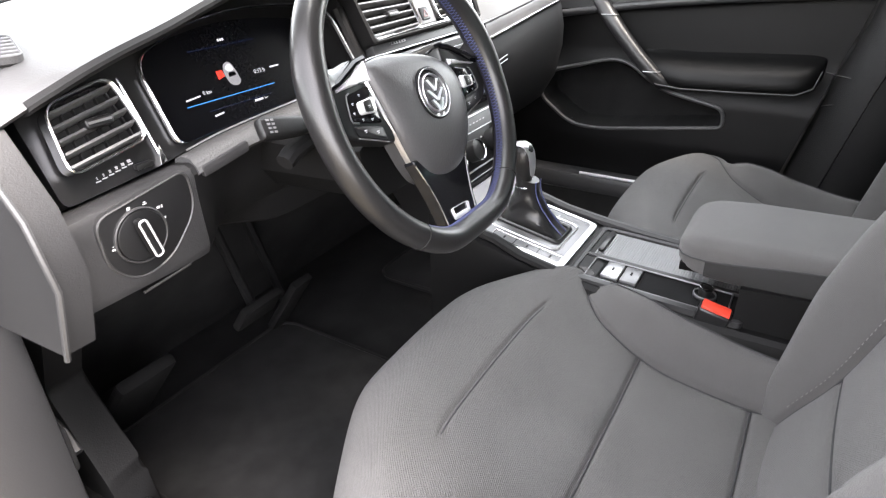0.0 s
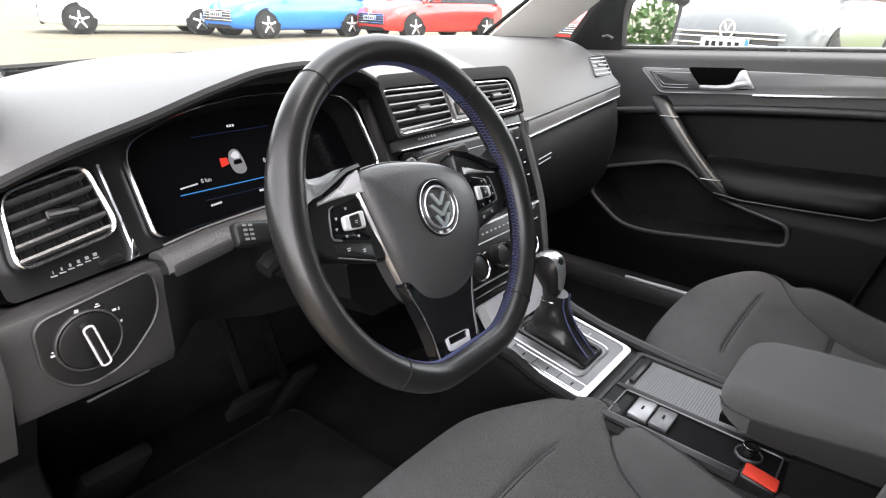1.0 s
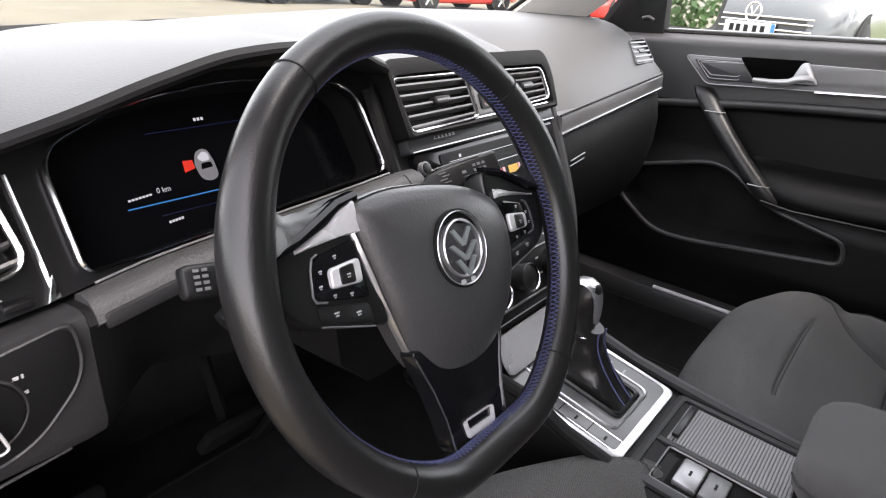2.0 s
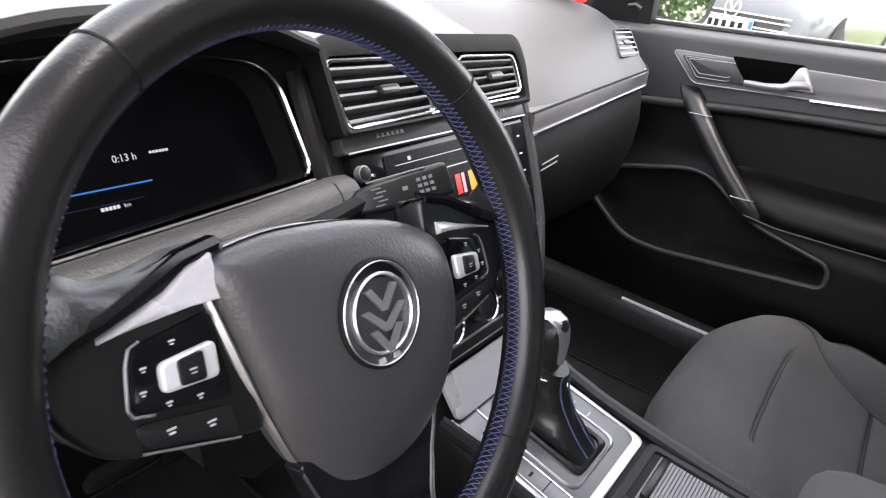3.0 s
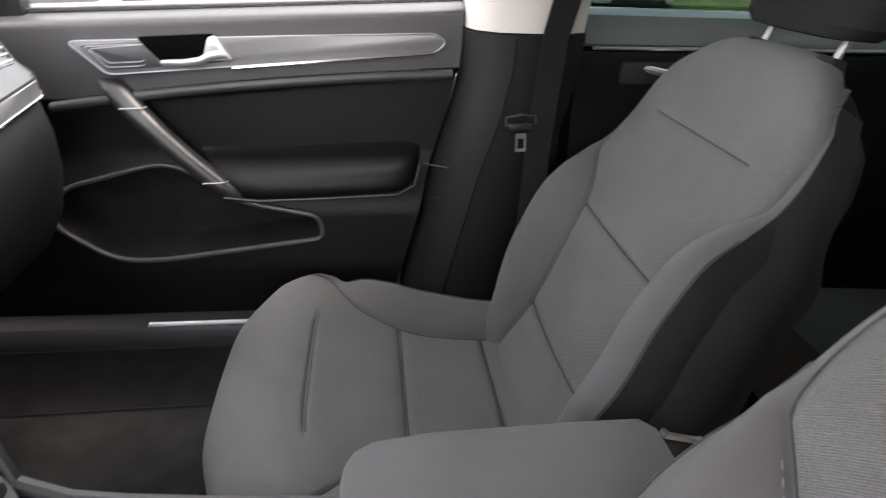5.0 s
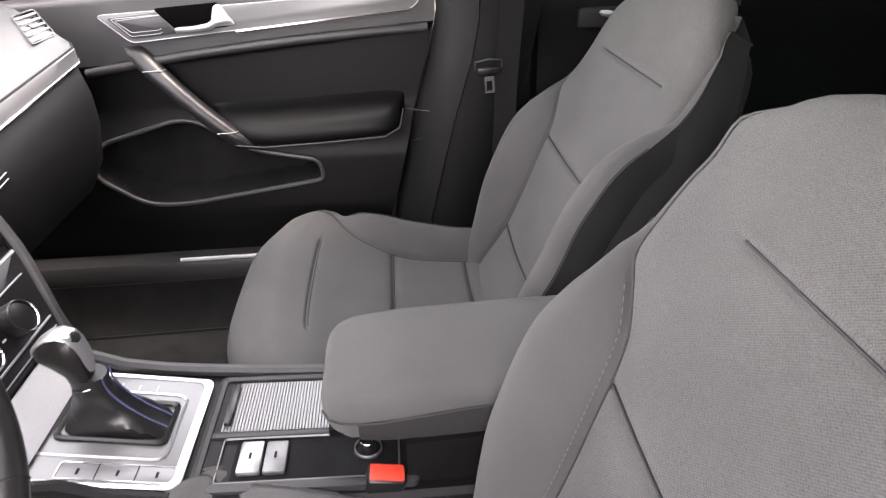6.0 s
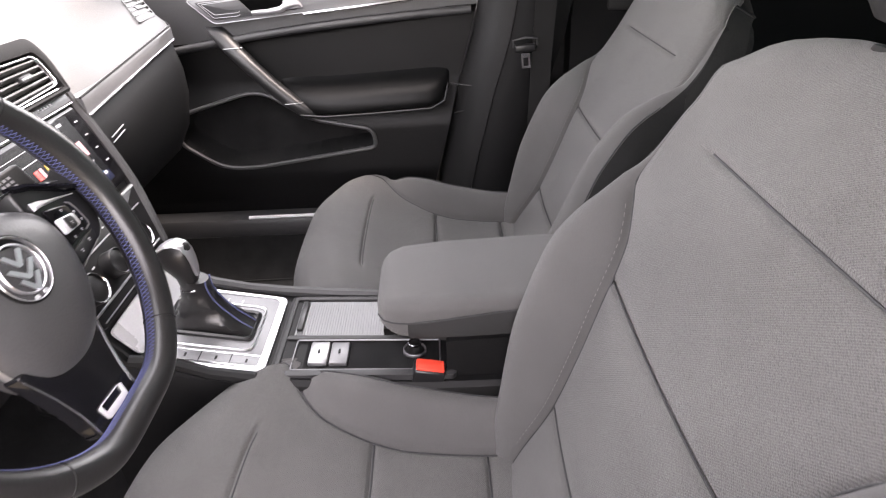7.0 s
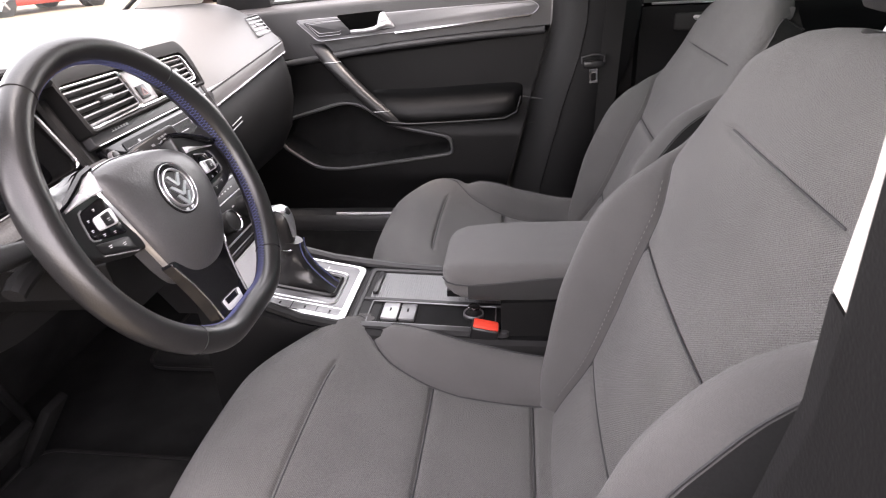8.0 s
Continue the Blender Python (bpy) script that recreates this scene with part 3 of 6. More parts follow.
bonnet = loft([[(x * (1 - .12 * k / 6), 1.40 + .95 * k / 6 - .10 * (x / .7) ** 2 * (k / 6), .90 - .12 * (k / 6) ** 1.6 - .02 * (x / .7) ** 2 + d) for x in [-.75 + 1.5 * i / 14 for i in range(15)]] + [(x * (1 - .12 * k / 6), 1.40 + .95 * k / 6 - .10 * (x / .7) ** 2 * (k / 6), .87 - .12 * (k / 6) ** 1.6) for x in [.75 - 1.5 * i / 14 for i in range(15)]] for k, d in ((0, 0), (1, 0), (2, 0), (3, 0), (4, 0), (5, 0), (6, 0))])
solo("bonnet", bonnet, PAINT, "grey painted bonnet of the car", "bonnet", kind="structure")

# rear of the car
solo("rear_panel", box((-.68, -1.55, .25), (.68, -1.50, 1.02), .02), LOWER, "dark boot panel behind the rear seat", "panel", kind="structure")
solo("window_2", sheet(lambda u, v: Vector((-.58 + 1.16 * u, -1.62 + .17 * v, 1.0 + .42 * v)), [0, .5, 1], [0, .5, 1], .004), TINT, "green-tinted rear window", "window", kind="structure")

# ---------------------------------------------------------------- the dashboard
dash = thing("dashboard", "dark soft-touch dashboard with gloss black panels", "dashboard", (0, .8, .6))
lip_y = curve([(-.70, .63), (-.64, .612), (-.5, .602), (-.3, .605), (-.22, .640), (-.15, .682), (.12, .682), (.17, .652), (.25, .636), (.54, .636), (.585, .645), (.615, .672), (.635, .715), (.66, .79)])
lip_z = curve([(-.70, .924), (-.65, .948), (-.60, .966), (-.535, .984), (-.47, 1.003), (-.41, 1.016), (-.36, 1.019), (-.30, 1.014), (-.22, .993), (-.15, .976), (0, .970), (.125, .966), (.15, .930), (.165, .8915), (.3, .9025), (.6, .9265), (.66, .929)])
top_z = curve([(-.70, .952), (-.47, .972), (0, .998), (.3, 1.008), (.66, 1.008)])


def pad_section(x):
    ly, lz, by, tz = lip_y(x), lip_z(x), windscreen_base(x) + .02, top_z(x)
    pts = [(ly + .06, lz - .012), (ly + .014, lz - .011), (ly + .004, lz - .008), (ly, lz - .004), (ly + .004, lz)]
    for i in range(1, 19):
        t = i / 18
        g = 1 - (1 - min(t / .5, 1)) ** 2 if tz > lz else t ** 1.5
        pts.append((ly + .004 + (by - ly) * t, lz + (tz - lz) * g + .010 * math.sin(math.pi * min(1, t * 2.2)) * smooth_step(.1, .3, x) - .012 * max(0, t - .8) / .2))
    pts += [(by, tz - .06), (ly + .16, min(lz, tz) - .03)]
    return [(x, y, z) for y, z in pts]


xs = sorted(set([-.70, -.695, -.685] + [-.67 + 1.32 * i / 64 for i in range(65)] + [.13, .14, .15, .158, .168, .655, .66]))
part("dash_pad", loft([pad_section(x) for x in xs]), PAD, dash, "soft grained dark grey dash top")

part("visor", loft([[(x, lip_y(x) + a, lip_z(x) + b) for a, b in ((.0035, .0008), (-.0018, -.0028), (-.0024, -.0060), (.002, -.0105), (.014, -.0140), (.070, -.0155), (.070, -.0100), (.012, -.006))] for x in [-.672 + .486 * i / 40 for i in range(41)]]), VISOR, dash, "black visor lip above the instruments")

FACE = plane((0, .64, .86), .444)


def fz(z):
    return (z - .86) / .914


fascia = [(-.662, fz(.838)), (-.55, fz(.846)), (-.47, fz(.858)), (-.195, fz(.872)), (-.185, fz(.985)), (-.30, fz(1.0)), (-.42, fz(1.0)), (-.55, fz(.978)), (-.665, fz(.942))]

# instrument display
screen_out = rounded([(-.529, fz(.856)), (-.203, fz(.8725)), (-.219, fz(.961)), (-.30, fz(.974)), (-.375, fz(.977)), (-.46, fz(.968)), (-.533, fz(.943))], [.014, .016, .030, .05, .05, .05, .022], 6)
cen = Vector((-.375, fz(.915)))
inner = [cen + (p - cen) * .985 for p in screen_out]


def meet(poly, a):
    """Where a ray from the display's middle at the angle a leaves a closed outline."""
    d, far = Vector((math.cos(a), math.sin(a))), 0.0
    for p, q in zip(poly, poly[1:] + poly[:1]):
        e, r = Vector(q) - Vector(p), Vector(p) - cen
        den = d.x * e.y - d.y * e.x
        if abs(den) > 1e-9:
            t, f = (r.x * e.y - r.y * e.x) / den, (r.x * d.y - r.y * d.x) / den
            if t > 0 and -1e-6 <= f <= 1 + 1e-6:
                far = max(far, t)
    return cen + d * far


surround = rounded(fascia, .01, 3)
turns = sorted(math.atan2(p[1] - cen.y, p[0] - cen.x) for p in surround + screen_out)
part("instrument_fascia", band([meet(surround, a) for a in turns], [meet(screen_out, a) for a in turns], .024, FACE, -.006), SATINBLACK, dash, "satin black instrument surround")
SET_BACK = .045
part("display_hood", loft([[FACE @ Vector((*(cen + (p - cen) * k), w)) for p in screen_out] for k, w in ((1.0, .0005), (1.0, -.012), (.985, -SET_BACK - .004))], caps=False), VISOR, dash, "matt black hood walls round the display")
disp = part("instrument_display", slab([cen + (p - cen) * 1.0 for p in screen_out], .004, FACE, top=-SET_BACK), SCREENBLACK, dash, "dark digital instrument display")
SHOW = FACE @ Matrix.Translation((.043, .001, -SET_BACK)) @ Matrix.Diagonal((1.05, 1.13, 1, 1))
outer = [cen + (p - cen) * 1.006 for p in screen_out]
part("display_frame", band(outer, inner, .004, FACE, .001, .0015), CHROME, dash, "thin chrome display frame")
bars([(-.418, fz(.8892), .135, .0011)], SHOW, 0, G_BLUE, disp, "blue_line")
bars([(-.403, fz(.9385), .10, .0008), (-.41, fz(.880), .10, .0007)], SHOW, 0, G_NAVY, disp, "thin_line")
bars([(-.402 + .0035 * k, fz(.944), .0022, .0024) for k in range(-1, 2)] + [(-.482 + .0030 * k, fz(.8952 + .0002 * k), .0022, .0016) for k in range(7)]
     + [(-.455 + .0028 * k, fz(.8745 + .0002 * k), .0020, .0020) for k in range(5)] + [(-.346 + .0026 * k, fz(.9065), .0019, .0017) for k in range(6)] + [(-.391 + .0028 * k, fz(.8775), .0020, .0024) for k in range(5)], SHOW, 0, G_WHITE, disp, "small_figure")
lettering("trip_distance", "0 km", .0062, -.4585, fz(.8962), SHOW, G_WHITE, disp)
lettering("trip_time", "0:13 h", .0072, -.375, fz(.9035), SHOW, G_WHITE, disp)
lettering("odometer_unit", "km", .0042, -.376, fz(.8762), SHOW, G_WHITE, disp)
carbody = [(-.4160, .0450), (-.4185, .0560), (-.4150, .0655), (-.4085, .0680), (-.4030, .0660), (-.3995, .0560), (-.3985, .0440), (-.4040, .0405), (-.4120, .0415)]
part("car_symbol", slab(rounded(carbody, .003, 3), .0006, SHOW, top=.0006), G_GREY, disp)
part("car_symbol_roof", slab(rounded([(-.4150, .0610), (-.4085, .0655), (-.4035, .0635), (-.4030, .0575), (-.4110, .0570)], .002, 2), .0006, SHOW, top=.0010), G_WHITE, disp)
part("car_symbol_window", slab(rounded([(-.4135, .0510), (-.4020, .0515), (-.4030, .0560), (-.4120, .0560)], .0015, 2), .0006, SHOW, top=.0011), SCREENBLACK, disp)
part("door_symbol", slab([(-.4290, .0510), (-.4190, .0530), (-.4195, .0600), (-.4285, .0605)], .0006, SHOW, top=.0008), G_RED, disp)


def vent(m, tl, tr, br, bl, slats, vanes, name="air_vent", tab=.5, label="black slatted air vent with a chrome frame", parent=None, edge=None, corner=.010):
    """An air vent on a face: frame, backing, slats, vanes and the thumb tab."""
    quad = rounded([bl, br, tr, tl], corner, 5)
    c = sum((Vector(p) for p in (tl, tr, br, bl)), Vector((0, 0))) / 4
    v = part(name, slab(quad, .006, m, top=.0), RUBBER, parent or dash, label)
    part("vent_frame", band([c + (p - c) * 1.03 for p in quad], [c + (p - c) * .965 for p in quad], .016, m, .016, .001), edge or CHROME, v)
    if edge is None:
        part("vent_bead", tube([m @ Vector((c.x + (p.x - c.x) * 1.015, c.y + (p.y - c.y) * 1.015, .0165)) for p in quad], .0013, 6, True), CHROME, v, "bright chrome bead")
    part("vent_wall", band([c + (p - c) * .97 for p in quad], [c + (p - c) * .94 for p in quad], .014, m, .0145), SATINBLACK, v)
    for i in range(slats):
        f = (i + .6) / (slats + .2)
        a, b = Vector(bl).lerp(Vector(tl), f), Vector(br).lerp(Vector(tr), f)
        a, b = a.lerp(b, .035), b.lerp(a, .035)
        sec = [(-.0050, .003), (-.0030, .0140), (-.0014, .0158), (.0008, .0150), (.0010, .0130), (-.0020, .003)]
        part("slat", loft([[(p.x, p.y + s, w) for s, w in sec] for p in (a, b)], m=m), SLAT, v)
    for i in range(vanes):
        f = (i + .5) / vanes
        a, b = Vector(bl).lerp(Vector(br), f), Vector(tl).lerp(Vector(tr), f)
        a, b = a.lerp(b, .06), b.lerp(a, .06)
        part("vane", loft([[(p.x - .0008, p.y, .0005), (p.x + .0008, p.y, .0005), (p.x + .0008, p.y, .006), (p.x - .0008, p.y, .006)] for p in (a, b)], m=m), SATINBLACK, v)
    if tab is not None:
        p = Vector(bl).lerp(Vector(br), tab).lerp(Vector(tl).lerp(Vector(tr), tab), .5)
        part("thumb_tab", slab(rounded([(p.x - .014, p.y - .0048), (p.x + .014, p.y - .0048), (p.x + .014, p.y + .0048), (p.x - .014, p.y + .0048)], .0035, 3), .010, m, .002, top=.0205), SATINBLACK, v)
        part("tab_inlay", slab(rounded([(p.x - .012, p.y - .0012), (p.x + .012, p.y - .0012), (p.x + .012, p.y + .0012), (p.x - .012, p.y + .0012)], .001, 2), .002, m, top=.0213), BRUSHED, v)
    return v


vent(FACE, (-.646, fz(.919)), (-.575, fz(.932)), (-.565, fz(.872)), (-.652, fz(.860)), 5, 6, tab=.55, corner=.015)
part("accent_wedge", slab([(-.5575, fz(.8455)), (-.5475, fz(.8475)), (-.5490, fz(.8640))], .004, FACE, .0006, top=-.001), CHROME, dash, "small bright wedge beside the strip")
part("accent_strip", tube([FACE @ Vector((-.556, fz(.932), -.004)), FACE @ Vector((-.551, fz(.850), -.004))], .0016, 6), CHROME, dash)
bars([(-.622 + .0075 * i, fz(.8505 + .0011 * i), .0052, .0012) for i in range(6)] + [(-.622 + .0075 * i, fz(.8535 + .0011 * i), .0006 + .0006 * i, .0030) for i in range(6)], FACE, 0, WHITEPRINT, dash, "vent_mark", top=-.0052)
part("vent_wheel", box((-.585, .632, .848), (-.565, .640, .854), .002), SATINBLACK, dash)

# lower dash on the driver's side
low_top = curve([(-.70, .836), (-.65, .840), (-.55, .847), (-.476, .857), (-.30, .867), (-.21, .8730), (-.19, .8745), (-.182, .870), (-.176, .856)])


def lower_section(x):
    z = low_top(x)
    b = .730 - .035 * smooth_step(-.5, -.35, x)
    k = smooth_step(-.555, -.475, x)
    pts = [(.634, z - .006), (.612, z - .002), (.605, z - .005), (.601, z - .012), (.601 + .018 * k, z - .028), (.600 + .030 * k, .80), (.597 + .050 * k, .757), (.602 + .062 * k, .745), (.618 + .056 * k, b + .006), (.636 + .050 * k, b), (.70 + .03 * k, b - .01), (.80, b - .01), (.80, z - .06)]
    return [(x, y, zz) for y, zz in pts]


part("lower_dash", loft([lower_section(x) for x in [-.685 + .139 * i / 10 for i in range(11)]]), LOWER, dash, "grained dark grey lower dash")
# the same lower dash carried on, in the shade-darkened plastic
part("dark_lower_dash", loft([lower_section(x) for x in [-.5455 + .3555 * i / 18 for i in range(19)] + [-.186, -.182, -.179, -.176]]), GLOVE, dash, "darkened lower dash under the column")
part("dash_end", loft([[(x, y, z) for y, z in ((.60, .72), (.57, .80), (.585, .86), (.63, .92), (.80, .95), (1.0, .94), (1.0, .70))] for x in (-.72, -.69)]), LOWER, dash, "dashboard end cap")
part("end_seal", tube([(-.722, .628, .925), (-.722, .578, .86), (-.722, .562, .80), (-.722, .592, .72)], .0030, 8), LIP, dash)

LOWFACE = plane((0, .600, .80), .0)
shield = rounded([(-.659, .030), (-.558, .046), (-.555, .004), (-.594, -.036), (-.632, -.043), (-.658, -.020)], [.014, .012, .03, .03, .022, .02], 6)
sw = part("light_switch_panel", slab(shield, .006, LOWFACE, .0015, top=.003), SATINBLACK, dash, "black shield-shaped light switch panel")
c = Vector((-.606, 0))
part("panel_rim", band([c + (p - c) * 1.05 for p in shield], [c + (p - c) * .99 for p in shield], .006, LOWFACE, .003, .001), LOWER, sw)
KNOB = LOWFACE @ Matrix.Translation((-.6205, .001, 0)) @ Matrix.Diagonal((.86, .86, 1, 1))
part("dial_ring", band(ring(32, .033), ring(32, .0305), .006, KNOB, .0055, .0008), LOWER, sw)
part("light_dial", disc(.030, .008, 32, .002, KNOB, .007), SATINBLACK, sw)
part("dial_grip", slab(rounded([(-.0048, -.024), (.0048, -.024), (.0048, .024), (-.0048, .024)], .004, 4), .010, KNOB @ Matrix.Rotation(radians(14), 4, "Z"), .003, top=.019), SATINBLACK, sw, "silver-edged dial grip")
part("grip_edge", tube([KNOB @ Matrix.Rotation(radians(14), 4, "Z") @ Vector((p.x, p.y, .0192)) for p in rounded([(-.0048, -.024), (.0048, -.024), (.0048, .024), (-.0048, .024)], .004, 4)], .0011, 6, True), TRIMSILVER, sw)
part("grip_inlay", slab(rounded([(-.0032, -.022), (.0032, -.022), (.0032, .022), (-.0032, .022)], .003, 4), .004, KNOB @ Matrix.Rotation(radians(14), 4, "Z"), .001, top=.0205), SATINBLACK, sw)
bars([(-.626, .0305, .0034, .0030), (-.609, .0290, .0044, .0010), (-.609, .0310, .0024, .0010), (-.596, .0205, .0036, .0022), (-.592, .0205, .0012, .0028), (-.5925, .0080, .0038, .0022), (-.650, -.002, .0036, .0020), (-.650, .0012, .0018, .0008)], LOWFACE, 0, WHITEPRINT, sw, "switch_mark", top=.0036)
part("ledge_cover", loft([[(x, .637, low_top(x) - .008), (x, .634, low_top(x) - .001), (x, .624, low_top(x) + .003), (x, .611, low_top(x) + .0020), (x, .603, low_top(x) - .004), (x, .5985, low_top(x) - .012), (x, .606, low_top(x) - .018), (x, .637, low_top(x) - .018)] for x in [-.540 + .354 * i / 20 for i in range(21)]]), LEDGE, dash, "black grained ledge below the display")
part("ledge_bead", tube([(x, .6315, low_top(x) + .0022) for x in [-.526 + .312 * i / 24 for i in range(25)]], .0011, 6), SILVER, dash, "thin bright line along the foot of the display")
part("ledge_joint", tube([(-.209, .5985, .861), (-.209, .6030, .869), (-.209, .611, .8752), (-.209, .632, .8735)], .0009, 5), RUBBER, dash)
part("card_flap", slab(rounded([(-.535, .030), (-.470, .040), (-.470, .052), (-.535, .042)], .004, 3), .004, LOWFACE, .001, top=.002), LOWER, dash)
part("knee_edge", tube([(-.630, .603, .7385), (-.572, .603, .7435)], .0014, 6), LOWER, dash)

# steering column
col = thing("steering_column", "dark grained steering column shroud with stalks", "steering column", (-.36, .55, .85))
part("shroud", loft([[(x, y, z) for x, z in ((-.43, zz - .045), (-.40, zz - .075), (-.33, zz - .075), (-.29, zz - .045), (-.285, zz - .008), (-.31, zz + .006), (-.41, zz + .006), (-.435, zz - .008))] for y, zz in ((.47, .856), (.52, .850), (.60, .846), (.645, .843))]), DOORSKIN, col)


def paddle(name, label, a, b, across, wide, thick, stem):
    """A flat stalk from a to its tip b, its broad face turned to the driver, on a round stem."""
    a, b = Vector(a), Vector(b)
    d = (b - a).normalized()
    v = (Vector(across) - d * d.dot(Vector(across))).normalized()
    n = v.cross(d)
    if n.y > 0:
        n = -n
    rings_ = []
    for f, k, h in ((0, .45, .6), (.06, .72, .9), (.25, .88, 1), (.6, 1, 1), (.93, 1, .92), (.985, .9, .7), (1.0, .72, .4)):
        c_ = a.lerp(b, f)
        rings_.append([c_ + v * p.x * k + n * p.y * h for p in rounded([(-wide / 2, -thick / 2), (wide / 2, -thick / 2), (wide / 2, thick / 2), (-wide / 2, thick / 2)], thick * .35, 4)])
    st = part(name, loft(rings_), GLOSSGRAIN, col, label)
    part("stem", tube([stem, Vector(stem).lerp(a, .6), a + d * .006], [.009, .008, .007], 10), GLOVE, st)
    face_m = Matrix((( d.x, v.x, n.x, a.x), (d.y, v.y, n.y, a.y), (d.z, v.z, n.z, a.z), (0, 0, 0, 1)))
    return st, face_m, (b - a).length


st, FM, L = paddle("wiper_stalk", "black wiper stalk with white symbols", (-.252, .5475, .8895), (-.183, .5135, .9085), (0, .6, .8), .0270, .014, (-.315, .548, .872))
part("stalk_edge", tube([FM @ Vector((x, .0122, .0070)) for x in (.012, .035, .060)], .0008, 6), BRUSHED, st)
bars([(.018 + .006 * (k % 2) * .5, -.0065 + .0032 * k, .0075, .0010) for k in range(5)] + [(.040, .001, .0042, .0030)] + [(.052 + .005 * (k % 3), -.005 + .0048 * (k // 3), .0032, .0026) for k in range(9)], FM, 0, GREYPRINT, st, "stalk_mark", depth=.0005, top=.0074)
st, FM, L = paddle("indicator_stalk", "black indicator stalk with white symbols", (-.440, .5310, .8700), (-.513, .5300, .8850), (0, .5, .87), .0230, .015, (-.405, .545, .862))
bars([(L - .014 + .0062 * (k % 2), -.006 + .0042 * (k // 2), .0042, .0022) for k in range(8)], FM, 0, GREYPRINT, st, "stalk_mark", depth=.0005, top=.0079)
part("left_lever", tube([(-.43, .54, .852), (-.470, .535, .846), (-.482, .534, .840)], [.010, .011, .010], 10), GLOVE, col)

# passenger side of the dash
strip_z = lambda x: .8555 + (x - .165) * .091
end_y = lambda x: .04 * smooth_step(.555, .64, x) * 1.2
part("decor_strip", loft([[(x, .634 + end_y(x), strip_z(x) + .002), (x, .630 + end_y(x), strip_z(x) + .006), (x, .6315 + end_y(x), strip_z(x) + .029), (x, .634 + end_y(x), strip_z(x) + .034 - (x - .165) * .006), (x, .74, strip_z(x) + .034 - (x - .165) * .006), (x, .74, strip_z(x) + .002)] for x in [.166 + .449 * i / 16 for i in range(17)]]), BRUSHED, dash, "grey satin decor strip")
part("decor_chrome", tube([(x, .6295 + end_y(x), strip_z(x) + .006) for x in [.166 + .444 * i / 16 for i in range(17)]], .0024, 8), CHROME, dash, "thin chrome line")
part("decor_gap", tube([(x, .6335 + end_y(x), strip_z(x) + .0345 - (x - .165) * .006) for x in [.164 + .452 * i / 16 for i in range(17)]], .0018, 6), RUBBER, dash, "dark gap above the decor strip")
glove_rows = []
for x in [.155 + .460 * i / 16 for i in range(17)]:
    z = strip_z(x) - .003
    glove_rows.append([(x, y + end_y(x), zz) for y, zz in ((.640, z), (.634, z - .006), (.625, z - .05), (.625, .79), (.640, .72), (.675, .66), (.74, .61), (.85, .58), (.85, z))])
part("glovebox", loft(glove_rows), GLOVE, dash, "glovebox lid, darkened for its shade")
for z in (.806, .815):
    part("glovebox_latch", tube([(.200, .6235, z), (.246, .6235, z + .006)], .0011, 6), HANDLE, dash, "small bright latch edge")
DV = plane((-.630, .735, .9630), 7.0) @ Matrix.Diagonal((1, 1, .4, 1))
vent(DV, (-.020, .036), (.030, .030), (.004, -.040), (-.040, -.034), 6, 0, name="demister_vent", tab=None, label="small black demister vent", edge=PAD)
PV = plane((.558, .689, .9575), 1.3) @ Matrix.Diagonal((1, 1, .3, 1))
vent(PV, (-.012, .030), (.064, .030), (.018, -.030), (-.066, -.030), 5, 3, tab=.5, label="small side air vent with dark slats", edge=PAD)

# ---------------------------------------------------------------- centre stack
STACK = plane((0, .655, .905), .4737)


def sz(z):
    return (z - .905) / .9037


stack_r = curve([(.56, .082), (.62, .092), (.668, .106), (.70, .122), (.76, .148), (.80, .155), (.88, .160), (.95, .155), (.975, .148)])
stack_l = curve([(.56, -.108), (.62, -.118), (.668, -.132), (.70, -.148), (.76, -.172), (.80, -.180), (.88, -.190), (.95, -.192), (.975, -.190)])
stack = thing("centre_stack", "gloss black centre stack with screen and climate controls", "centre stack", (0, .6, .6))
rows = []
for i in range(24):
    z = .585 + (.968 - .585) * i / 23
    y = .655 + (z - .905) * .4737 + .006
    l, r = stack_l(z), stack_r(z)
    rows.append([(l, y + .12, z), (l, y + .012, z), (l + .003, y + .004, z), (l + .010, y, z), (r - .010, y, z), (r - .003, y + .004, z), (r, y + .012, z), (r, y + .12, z)])
part("stack_body", loft(rows), SATINBLACK, stack)
# rails on both sides run down to the console
for nm, fn, off in (("right", stack_r, .006), ("left", stack_l, -.006)):
    path = [(fn(z) + off, .655 + (z - .905) * .4737 + .004, z) for z in [.955 - .02 * i for i in range(18)]]
    if nm == "right":
        path += [(.088, .47, .600), (.094, .42, .583), (.097, .36, .572), (.098, .28, .562), (.098, .15, .552), (.098, .0, .55)]
    else:
        path += [(-.112, .47, .600), (-.116, .42, .583), (-.118, .36, .572)]
    part("side_rail", tube(path, .0085, 8, r2=.009), LOWER if nm == "right" else DOORSKIN, stack, "dark grey rounded side rail")

bez = [(-.180, sz(.898)), (.150, sz(.898)), (.158, sz(.945)), (.147, sz(.975)), (-.10, sz(.979)), (-.186, sz(.979))]
part("vent_bezel", band(rounded(bez, [.006, .006, .03, .026, .05, .012], 5), rounded([(-.170, sz(.902)), (.142, sz(.904)), (.143, sz(.940)), (.136, sz(.957)), (-.10, sz(.9625)), (-.181, sz(.9625))], [.006, .006, .03, .014, .05, .012], 5), .030, STACK, .020, .002), VISOR, stack, "matt black surround of the vents")
lv = vent(STACK, (-.179, sz(.960)), (-.046, sz(.958)), (-.040, sz(.9065)), (-.168, sz(.9035)), 5, 0, tab=.52, parent=stack)
